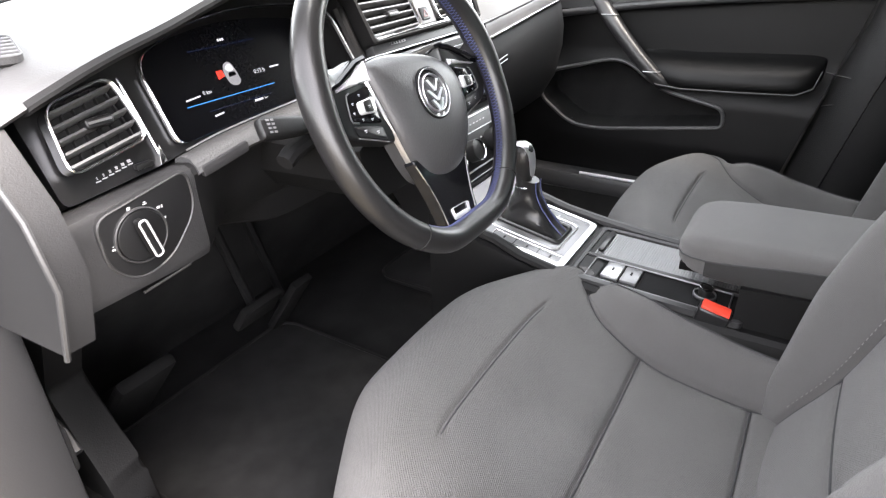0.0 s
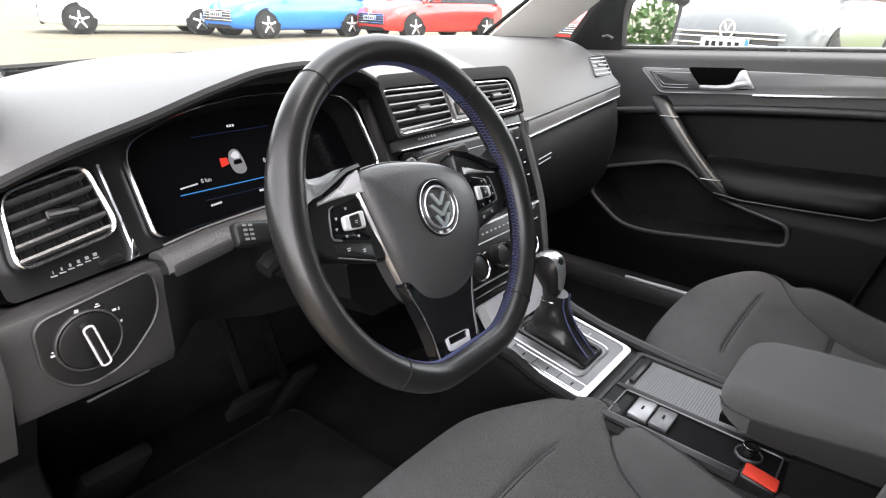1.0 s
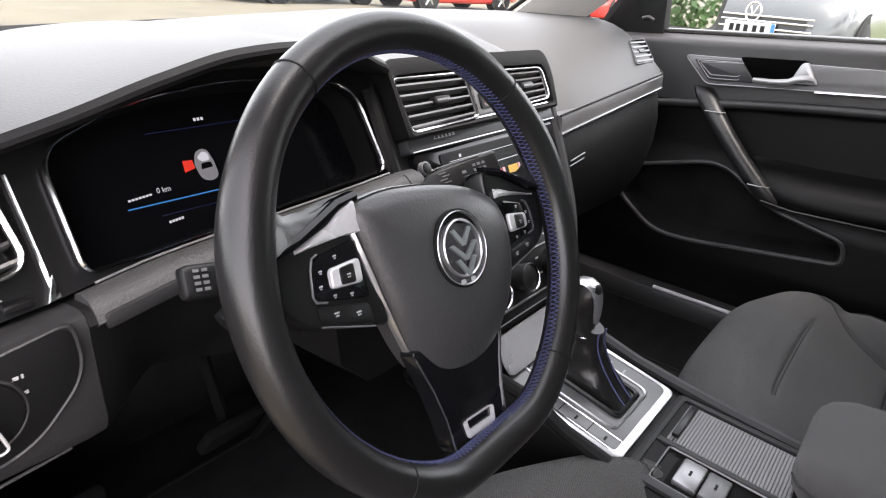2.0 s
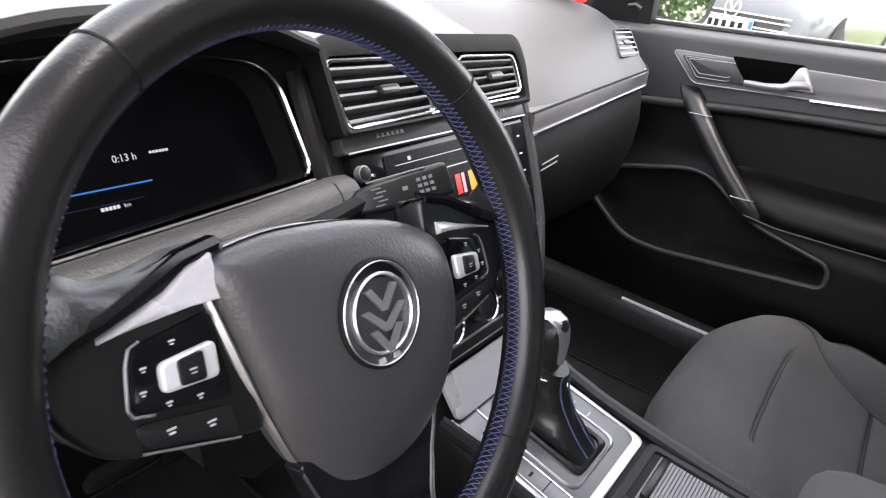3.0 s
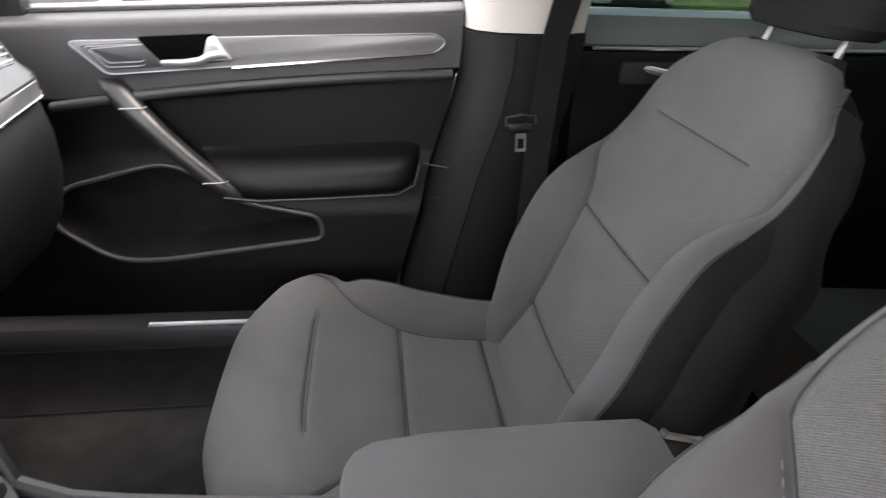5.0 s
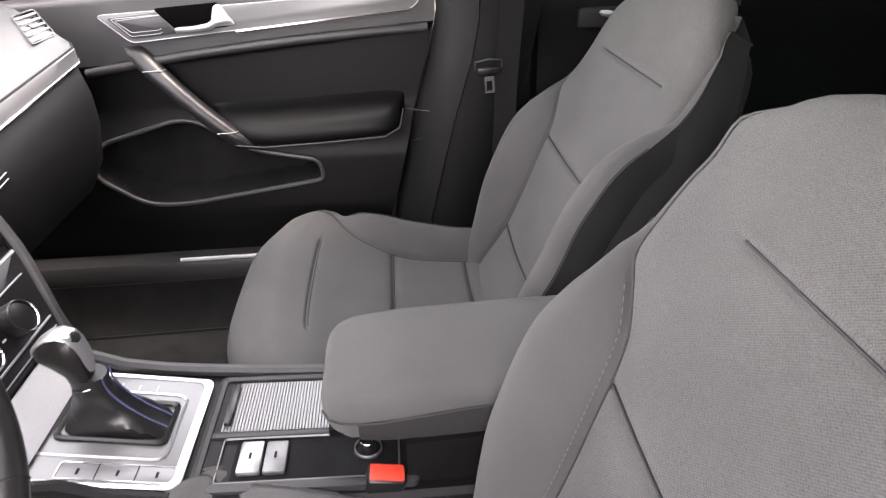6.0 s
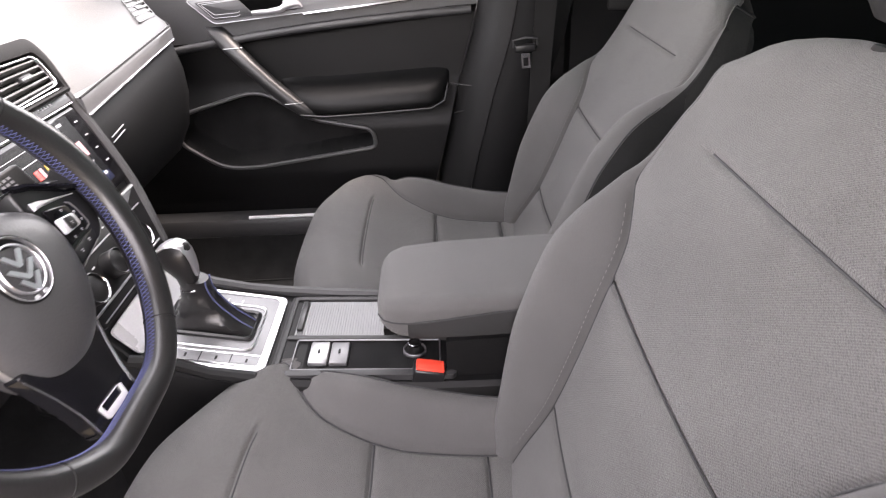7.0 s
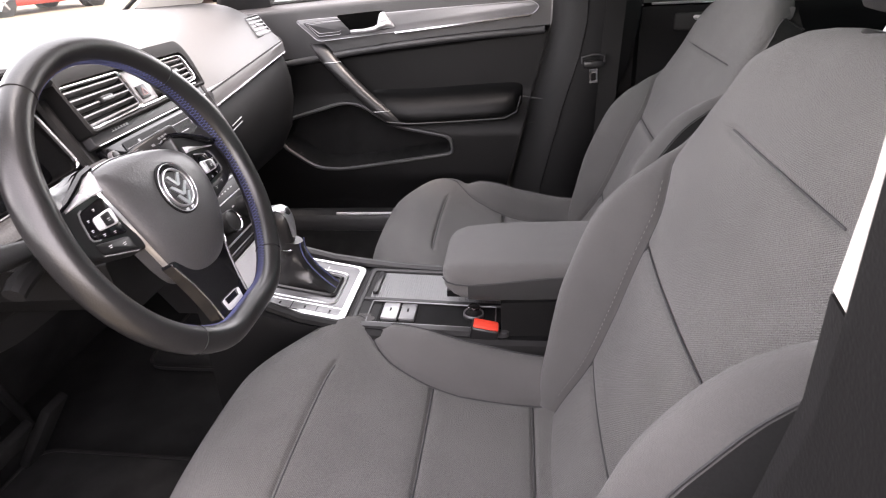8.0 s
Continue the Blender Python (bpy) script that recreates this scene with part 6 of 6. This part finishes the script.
rows_u, rows_v = 150, 120
bm = bmesh.new()
gridv = []
for i in range(rows_u + 1):
    col_v = []
    for j in range(rows_v + 1):
        v = j / rows_v
        z = .405 + (1.035 - .405) * v
        y0 = rear_edge(z)
        y = y0 + (.975 - y0) * i / rows_u
        z = .405 + (belt(y) + .012 - .405) * v
        col_v.append(bm.verts.new((door_x(y, z), y, z)))
    gridv.append(col_v)
pocket, topper = bmesh.new(), bmesh.new()
lining, capping = {}, {}


def capping_vert(v):
    if v not in capping:
        capping[v] = topper.verts.new(v.co)
    return capping[v]


def lining_vert(v):
    if v not in lining:
        lining[v] = pocket.verts.new(v.co)
    return lining[v]


for i in range(rows_u):
    for j in range(rows_v):
        quad = (gridv[i][j], gridv[i + 1][j], gridv[i + 1][j + 1], gridv[i][j + 1])
        mid = sum((v.co for v in quad), Vector((0, 0, 0))) / 4
        if inside(PK, mid.y, mid.z) > .001:
            pocket.faces.new([lining_vert(v) for v in quad])
        elif mid.z > band_low(mid.y) + .006:
            topper.faces.new([capping_vert(v) for v in quad])
        else:
            bm.faces.new(quad)
ext = bmesh.ops.extrude_face_region(bm, geom=list(bm.faces))
for v in [g for g in ext["geom"] if isinstance(g, bmesh.types.BMVert)]:
    v.co.x = .86
ext = bmesh.ops.extrude_face_region(topper, geom=list(topper.faces))
for v in [g for g in ext["geom"] if isinstance(g, bmesh.types.BMVert)]:
    v.co.x = .86
part("upper_card", topper, DOORTOP, door, "soft upper door trim, paled for window light", sharp=50)
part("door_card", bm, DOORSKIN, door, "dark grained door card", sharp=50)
ext = bmesh.ops.extrude_face_region(pocket, geom=list(pocket.faces))
for v in [g for g in ext["geom"] if isinstance(g, bmesh.types.BMVert)]:
    v.co.x += .004
part("map_pocket", pocket, CARPET, door, "black lined map pocket", sharp=50)
DM = Matrix(((0, 0, -1, .730), (1, 0, 0, 0), (0, 1, 0, 0), (0, 0, 0, 1)))


roll_z = curve([(.01, .907), (.158, .899), (.317, .887), (.474, .8715), (.59, .856), (.682, .8425), (.72, .836)])


def on_door(y, z, w):
    return Vector((.730 - w, y, z))


trim = rounded([(.652, .950), (.596, .897), (.300, .922), (.040, .944), (.022, .962), (.040, .976), (.300, .966)], [.012, .012, .02, .010, .010, .012, .02], 4)
part("decor_trim", slab(trim, .02, DM, .003, top=.010), BRUSHED, door, "grey satin decor trim")
part("trim_chrome", tube([on_door(y, .897 + (.594 - y) * .090 - .004, .011) for y in [.39 - .345 * i / 12 for i in range(13)]], .0028, 6), CHROME, door, "thin chrome strip")
part("trim_edge", tube([on_door(p.x, p.y, .0098) for p in trim], .0011, 6, True), HANDLE, door)
part("switch_plate", slab(rounded([(.632, .945), (.592, .905), (.498, .913), (.536, .953)], .006, 3), .006, DM, .002, top=.013), SLATE, door, "grey plate in front of the handle")
for k in (0, .007):
    part("plate_line", tube([on_door(p.x, p.y, .0135) for p in rounded([(.500 + k, .9500), (.624 - k, .9430 - k * .5), (.592 - k * .4, .9100 + k), (.535, .9135 + k)], .004, 3)], .0007, 6), HANDLE, door)
# a raised plate, no hollow: its black stands for the recess's shade
part("recess_shade", slab(rounded([(.540, .960), (.500, .915), (.400, .923), (.415, .968)], .008, 4), .004, DM, .001, top=.0150), DEEP, door, "black plate painting the shade of the handle recess")
hd = [(.505, .919, .012, .005), (.47, .920, .015, .006), (.44, .924, .017, .006), (.425, .932, .017, .007), (.408, .936, .015, .008), (.394, .931, .012, .006)]
part("door_handle", tube([on_door(y, z, w) for y, z, w, r in hd], [h[3] for h in hd], 10, r2=[.006, .006, .007, .008, .008, .005]), HANDLE, door, "satin silver door handle")
part("handle_fin", slab(rounded([(.438, .922), (.425, .962), (.414, .966), (.388, .926)], [.004, .008, .006, .004], 4), .008, DM, .003, top=.018), HANDLE, door)
# diagonal pull bar
def pull_ring(z, yc, hw, xf):
    return [(xf + .034, yc + hw - .004, z), (xf + .014, yc + hw, z), (xf + .004, yc + hw - .006, z), (xf, yc + hw - .018, z), (xf, yc - hw + .016, z), (xf + .003, yc - hw + .006, z), (xf + .010, yc - hw + .001, z), (xf + .020, yc - hw, z), (xf + .034, yc - hw + .004, z)]


pull = ((.890, .604, .022, .724), (.872, .588, .024, .708), (.848, .566, .024, .690), (.808, .528, .023, .678), (.767, .488, .023, .672), (.722, .441, .025, .667), (.700, .414, .026, .667), (.682, .400, .022, .676))
part("pull_bar", loft([pull_ring(*p) for p in pull]), GLOSSGRIP, door, "dark diagonal pull handle", sharp=60)
for y, z, x in ((.566, .848, .690), (.441, .722, .667)):
    part("pull_chrome", tube([(x - .0003, y + .012, z - .001), (x - .0003, y - .014, z), (x + .0025, y - .024, z), (x + .010, y - .0295, z)], .0010, 6), HANDLE, door, "small chrome accent")
# lighter plastic than the card, so the roll's highlight is in its colour
part("band_roll", loft([[(.7265 + .0090 * math.cos(a) - .003, y, z + .0095 * math.sin(a)) for a in [2 * math.pi * j / 12 for j in range(12)]] for y, z in [(.70 - .69 * i / 20, None) for i in range(21)] for z in [roll_z(y)]]), LOWER, door, "roll along the upper door, lightened for its highlight")
arm_rows = []
for y, z, k in ((.475, .716, .02), (.462, .706, .30), (.445, .699, .58), (.42, .693, .82), (.39, .690, .95), (.35, .688, 1), (.25, .692, 1), (.15, .697, 1), (.115, .699, .97), (.092, .702, .85), (.078, .706, .62), (.068, .712, .30), (.063, .718, .02)):
    arm_rows.append([(.754 - (.754 - x) * k, y, z + .024 + (dz - .024) * (.55 + .45 * k)) for x, dz in ((.756, -.004), (.700, -.004), (.677, -.001), (.669, .006), (.667, .016), (.669, .028), (.678, .040), (.694, .050), (.718, .058), (.742, .066), (.756, .078))])
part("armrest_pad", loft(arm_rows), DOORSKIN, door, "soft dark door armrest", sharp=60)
part("armrest_edge", tube([(.666, .42, .694), (.662, .36, .689), (.662, .24, .693), (.664, .11, .699), (.670, .078, .715), (.69, .068, .75)], .0018, 6), LOWER, door)
# the lip's pale colour replaces the bright line of light along it
part("pocket_lip", tube([(door_x(p.x, p.y) - .002, p.x, p.y) for p in PK], .0050, 8, True), LIP, door, "rounded lip of the door pocket")
g = solo("window_3", sheet(lambda u, v: Vector((.775 - .13 * v, -.01 + .80 * u, .97 + .43 * v)), [0, .5, 1], [0, .5, 1], .004), GLASS, "clear side window of the passenger door", "window", kind="structure")
g.visible_shadow = False
part("window_seal", tube([(.772, -.01, 1.026), (.772, .35, 1.007), (.772, .80, .985)], .006, 8), RUBBER, door)
part("mirror_sail", slab(rounded([Vector(p) for p in ((.722, .968), (.885, .965), (.868, 1.015), (.806, 1.10), (.705, 1.25), (.615, 1.385), (.580, 1.385), (.690, 1.19), (.732, 1.09))], [.004, .004, .02, .05, .05, .01, .01, .05, .03], 4), .030, Matrix(((0, 0, -1, .758), (1, 0, 0, 0), (0, 1, 0, 0), (0, 0, 0, 1))), .003), VISOR, door, "black mirror sail and window post")
part("sail_catch", tube([(.752, .775, 1.012), (.750, .760, 1.016), (.752, .748, 1.010)], .004, 8), LIP, door)

mir = thing("door_mirror", "black door mirror with clear mirror glass", "mirror", (.96, .78, 1.02))
MM = pose(.985, .75, 1.05, 90, 0, -29)
mo = rounded([(-.10, -.060), (.085, -.070), (.105, .055), (-.07, .070)], [.03, .04, .03, .03], 5)
part("mirror_housing", loft([[(p.x * s, p.y * s, w) for p in mo] for s, w in ((.94, .006), (1.05, .008), (1.10, -.01), (1.02, -.05), (.75, -.09), (.4, -.105))], m=MM), SATINBLACK, mir)
part("mirror_glass", slab([p * .90 for p in mo], .003, MM, top=.0095), MIRROR, mir, "mirror glass")
part("mirror_foot", tube([(.80, .85, .985), (.88, .82, .99), (.92, .80, 1.0)], .022, 8), SATINBLACK, mir)

part("door_skin", box((.865, -.02, .30), (.885, 1.0, .985), .01), PAINT, door, "grey painted outer door skin")
solo("body_side", box((.80, -1.55, .28), (.86, -.02, .985), .01), RUBBER, "dark body side behind the pillar trim", "body side", kind="structure")
solo("front_wing", box((.70, .985, .28), (.88, 2.2, .90), .03), PAINT, "grey painted front wing", "wing", kind="structure")

# the driver's door, swung wide open
DO = pose(-.83, .93, 0, 0, 0, -66)
odoor = thing("door_4", "open driver's door with dark inner trim", "car door", m=DO, kind="structure")
part("open_skin", box((-.09, -1.08, .30), (-.05, .0, .985), .012), PAINT, odoor, local=True)
part("open_card", box((-.05, -1.05, .34), (.02, -.03, .98), .02, 3), DOORSKIN, odoor, local=True)
part("open_armrest", box((.015, -.75, .68), (.07, -.30, .74), .018, 3), DOORSKIN, odoor, local=True)
for a, b in (((0, -.02, .98), (.06, -.42, 1.40)), ((.06, -.42, 1.40), (.06, -.98, 1.40)), ((.06, -.98, 1.40), (0, -1.06, .98))):
    part("window_frame", tube([Vector(a) + Vector((-.05, 0, 0)), Vector(b) + Vector((-.05, 0, 0))], .022, 8), SATINBLACK, odoor, local=True)
g = part("open_pane", sheet(lambda u, v: Vector((-.05 + .05 * v, -.03 - .40 * v - (1.02 - .48 * v) * u, .97 + .42 * v)), [0, .5, 1], [0, .5, 1], .004), GLASS, odoor, local=True)
g.visible_shadow = False

# sill and kick trims
solo("sill_right", loft([[(x, y, z) for x, z in ((.648, .385), (.648, .39), (.650, .418), (.657, .428), (.70, .434), (.72, .385))] for y in (.98, .80, .3, -.3)]), LOWER, "dark plastic door sill trim", "sill", kind="structure")
solo("carpet_side", loft([[(x, y, z) for x, z in ((.560, .268), (.590, .275), (.618, .292), (.636, .325), (.645, .386), (.70, .386), (.70, .268))] for y in (.98, .80, .3, -.3)]), CARPET, "black carpet turned up against the sill", "carpet", kind="structure")
solo("sill_strip", tube([(.662, .590, .4315), (.662, .4, .4325), (.662, .15, .4335)], .0048, 8), TRIMSILVER, "bright metal sill strip", "trim", kind="structure")
solo("sill_left", loft([[(x, y, z) for x, z in ((-.62, .27), (-.63, .37), (-.645, .395), (-.68, .402), (-.74, .402), (-.76, .27))] for y in (.95, .3, -.35)]), DOORSKIN, "dark plastic door sill trim", "sill", kind="structure")
solo("kick_panel", slab(rounded([(.73, .700), (.80, .560), (.728, .436), (.70, .36), (.70, .28), (1.10, .28), (1.10, .75), (.80, .75)], .012, 3), .05, Matrix(((0, 0, 1, -.628), (1, 0, 0, 0), (0, 1, 0, 0), (0, 0, 0, 1))), .006), DOORSKIN, "dark kick panel beside the footwell", "panel", kind="structure")
solo("door_jamb", box((-.80, .72, .28), (-.702, .95, .94), .01), LOWER, "dark door jamb beside the footwell", "door jamb", kind="structure")
lev = thing("bonnet_release", "black bonnet release lever on the kick panel", "lever", (-.69, .80, .51))
part("lever_base", box((-.712, .745, .47), (-.690, .83, .54), .006), LOWER, lev)
part("lever_grip", tube([(-.688, .808, .528), (-.680, .785, .505), (-.684, .758, .486)], .007, 8), LOWER, lev)

# ---------------------------------------------------------------- pillars and belts
for sx, nm in ((1, "right"), (-1, "left")):
    y0 = -.012 if sx > 0 else -.046
    def ring_at(z, lean, deep):
        return [(sx * (.735 - lean), y0, z), (sx * (.700 - lean), y0 - (.012 if sx > 0 else .005), z), (sx * (.672 - lean), y0 - .05, z), (sx * (.668 - lean), y0 - .16, z), (sx * (.70 - lean), y0 - .205, z), (sx * (.78 - lean), y0 - .21, z), (sx * (.78 - lean), y0, z)]
    rows = [[Vector(p) + Vector((0, o, 0)) for p in ring_at(z, lean, 0)] for z, lean, o in ((.40, -.0, .115), (.50, .0, .105), (.72, 0, .052), (.85, .0, .014), (.93, 0, 0), (.984 if sx > 0 else .982, .004 * (sx > 0), 0))]
    lower = solo("pillar_lower_" + nm, loft(rows), VISOR, "dark lower trim of the centre pillar", "pillar", kind="structure", sharp=40)
    upper = ((.986, -.001, 0), (1.10, .03, 0), (1.25, .075, 0), (1.41, .12, 0)) if sx > 0 else ((.984, -.001, 0), (1.03, .0, -.004), (1.12, .012, -.012), (1.25, .05, -.030), (1.41, .11, -.05))
    rows = [[Vector(p) + Vector((0, o, 0)) for p in ring_at(z, lean, 0)] for z, lean, o in upper]
    solo("pillar_upper_" + nm, loft(rows), PILLARGREY, "pale grey upper trim of the centre pillar", "pillar", kind="structure", sharp=40)
solo("seal_left", tube([(-.740, -.050, 1.40), (-.750, -.052, 1.10), (-.752, -.052, .95), (-.746, .01, .72), (-.746, .06, .45), (-.745, .14, .405), (-.745, .5, .403), (-.745, .9, .403)], .011, 10), RUBBER, "black rubber door seal", "seal", kind="structure")
solo("outer_post_left", loft([[(-.80, y, z), (-.739, y - .010, z), (-.739, y - .20, z), (-.80, y - .20, z)] for y, z in ((.075, .40), (.03, .70), (-.026, .95), (-.026, 1.41))]), DOORSKIN, "dark door post of the car body", "door post", kind="structure")

front = lambda z, o, lean: [(.7345 - lean, -.009 + o, z), (.6985 - lean, -.021 + o, z), (.6690 - lean, -.060 + o, z), (.6655 - lean, -.088 + o, z), (.6690 - lean, -.090 + o, z), (.674 - lean, -.060 + o, z), (.702 - lean, -.026 + o, z), (.737 - lean, -.014 + o, z)]
solo("pillar_trim_right", loft([front(z, o, lean) for z, o, lean in ((.42, .114, 0), (.50, .105, 0), (.72, .052, 0), (.85, .014, 0), (.93, 0, 0), (.982, 0, .004))]), PILLARFRONT, "grained grey front trim of the centre pillar", "pillar trim", kind="structure", sharp=50)
solo("pull_recess_edge", tube([(.700, .062, .748), (.696, .040, .744), (.690, .012, .741), (.684, -.006, .737), (.681, -.006, .722), (.683, .004, .702), (.690, .022, .684), (.700, .054, .674)], .0013, 6), LOWER, "dark edge of the armrest line on the pillar trim", "trim", kind="structure")
belt_r = thing("seat_belt", "black seat belt hanging on the centre pillar with a metal tongue", "seat belt", (.655, -.15, .5))
part("webbing", loft([[(x, y - .023, z), (x - .002, y - .023, z), (x - .002, y + .023, z), (x, y + .023, z)] for x, y, z in ((.535, -.165, 1.30), (.60, -.160, 1.10), (.655, -.152, .98), (.660, -.145, .82), (.658, -.14, .60), (.655, -.14, .42))]), WEBBING, belt_r)
TM = Matrix(((0, 0, -1, .648), (1, 0, 0, -.108), (0, 1, 0, .805), (0, 0, 0, 1))) @ Matrix.Rotation(radians(-4), 4, "Z")
part("tongue", band(rounded([(-.010, -.018), (.010, -.018), (.010, .016), (-.010, .016)], .002, 3), rounded([(-.0055, -.012), (.0055, -.012), (.0055, .006), (-.0055, .006)], .001, 3), .003, TM, .001), CHROME, belt_r, "bright metal belt tongue")
part("tongue_grip", box((-.024, .018, -.006), (.024, .036, .004), .005, 3, m=TM), SATINBLACK, belt_r)
part("belt_hook", tube([TM @ Vector(p) for p in ((-.026, .030, .0), (-.027, .046, .002), (.0, .050, .003), (.027, .046, .002), (.026, .030, 0))], .0025, 8), LOWER, belt_r)

# rear door
rdoor = thing("door_2", "closed rear passenger door with dark trim and tinted window", "car door", (.74, -.6, .45), kind="structure")
part("rear_card", loft([[(x, y, z) for x, z in ((.80, .42), (.72, .44), (.715, .60), (.73, .75), (.745, .90), (.733, .925), (.733, .950), (.76, .956), (.80, .956))] for y in (-.225, -.6, -1.15)]), DOORSKIN, rdoor)
part("rear_top", loft([[(x, y, z) for x, z in ((.80, .958), (.735, .958), (.727, .964), (.727, .990), (.738, 1.012), (.765, 1.020), (.80, 1.020))] for y in (-.228, -.6, -1.14)]), REARTOP, rdoor, "soft top of the rear door, paled for window light")
part("rear_trim_strip", tube([(.724, -.245, .957), (.724, -.6, .960), (.724, -1.1, .963)], .0035, 6), SILVER, rdoor, "silver trim strip")
part("rear_handle", tube([(.720, -.34, .925), (.705, -.38, .918), (.705, -.41, .922), (.72, -.43, .93)], .007, 8), SILVER, rdoor)
part("rear_recess", box((.712, -.45, .893), (.728, -.30, .935), .01), RUBBER, rdoor)
g = solo("window_4", sheet(lambda u, v: Vector((.785 - .13 * v, -.22 - .95 * u, 1.012 + .393 * v)), [0, .5, 1], [0, .5, 1], .004), TINT, "green-tinted rear side window", "window", kind="structure")
ldoor = thing("door_3", "closed rear door on the driver's side", "car door", (-.74, -.6, .45), kind="structure")
part("rear_card", loft([[(-x, y, z) for x, z in ((.80, .42), (.72, .44), (.715, .60), (.73, .75), (.745, .90), (.728, .925), (.728, .965), (.745, .985), (.80, .99))] for y in (-.245, -.6, -1.15)]), DOORSKIN, ldoor)
g = solo("window_5", sheet(lambda u, v: Vector((-.775 + .13 * v, -.24 - .95 * u, .975 + .43 * v)), [0, .5, 1], [0, .5, 1], .004), TINT, "green-tinted rear side window", "window", kind="structure")
for sx in (-1, 1):
    solo("rear_pillar", loft([[(sx * .80, -1.15, z), (sx * (.72 - k), -1.15, z), (sx * (.66 - k), -1.52, z), (sx * .80, -1.52, z)] for z, k in ((.3, 0), (.98, 0), (1.42, .08))]), LOWER, "dark rear quarter trim", "pillar", kind="structure")

# ---------------------------------------------------------------- footwells
for nm, pts in (("driver", [(-.60, .42), (-.14, .42), (-.13, .98), (-.58, .98)]), ("passenger", [(.13, .30), (.60, .30), (.585, .92), (.135, .92)])):
    edge = rounded([Vector(p) for p in pts], .05, 6)
    mat_ = solo("floor_mat", slab(rounded([Vector(p) for p in pts], .05, 6), .01, Matrix.Translation((0, 0, .281)), .004), MAT, "black carpet floor mat in the footwell", "floor mat", group="floor mats")
    part("mat_binding", tube([(p.x, p.y, .282) for p in edge], .0035, 6, True), WEBBING, mat_, "stitched black binding")
for nm, x, y, z, w, h in (("accelerator_pedal", -.20, .88, .40, .05, .16), ("brake_pedal", -.31, .84, .46, .09, .06)):
    p = thing(nm, "black rubber-faced pedal in the footwell", "pedal", (x, y, z))
    PM = pose(x, y, z, 35, 0, 0)
    part("pedal_pad", box((-w / 2, -.012, -h / 2), (w / 2, .006, h / 2), .006, 2, m=PM), PEDAL, p)
    part("pedal_arm", tube([(x, y + .01, z), (x, y + .08, z + .16), (x, y + .10, z + .30)], .009, 8), PEDAL, p)
rest = thing("foot_rest", "black plastic foot rest in the footwell", "foot rest", (-.53, .95, .3))
part("rest_pad", box((-.05, -.015, -.12), (.05, .01, .12), .01, 2, m=pose(-.53, .92, .38, 40, 0, 0)), PEDAL, rest)
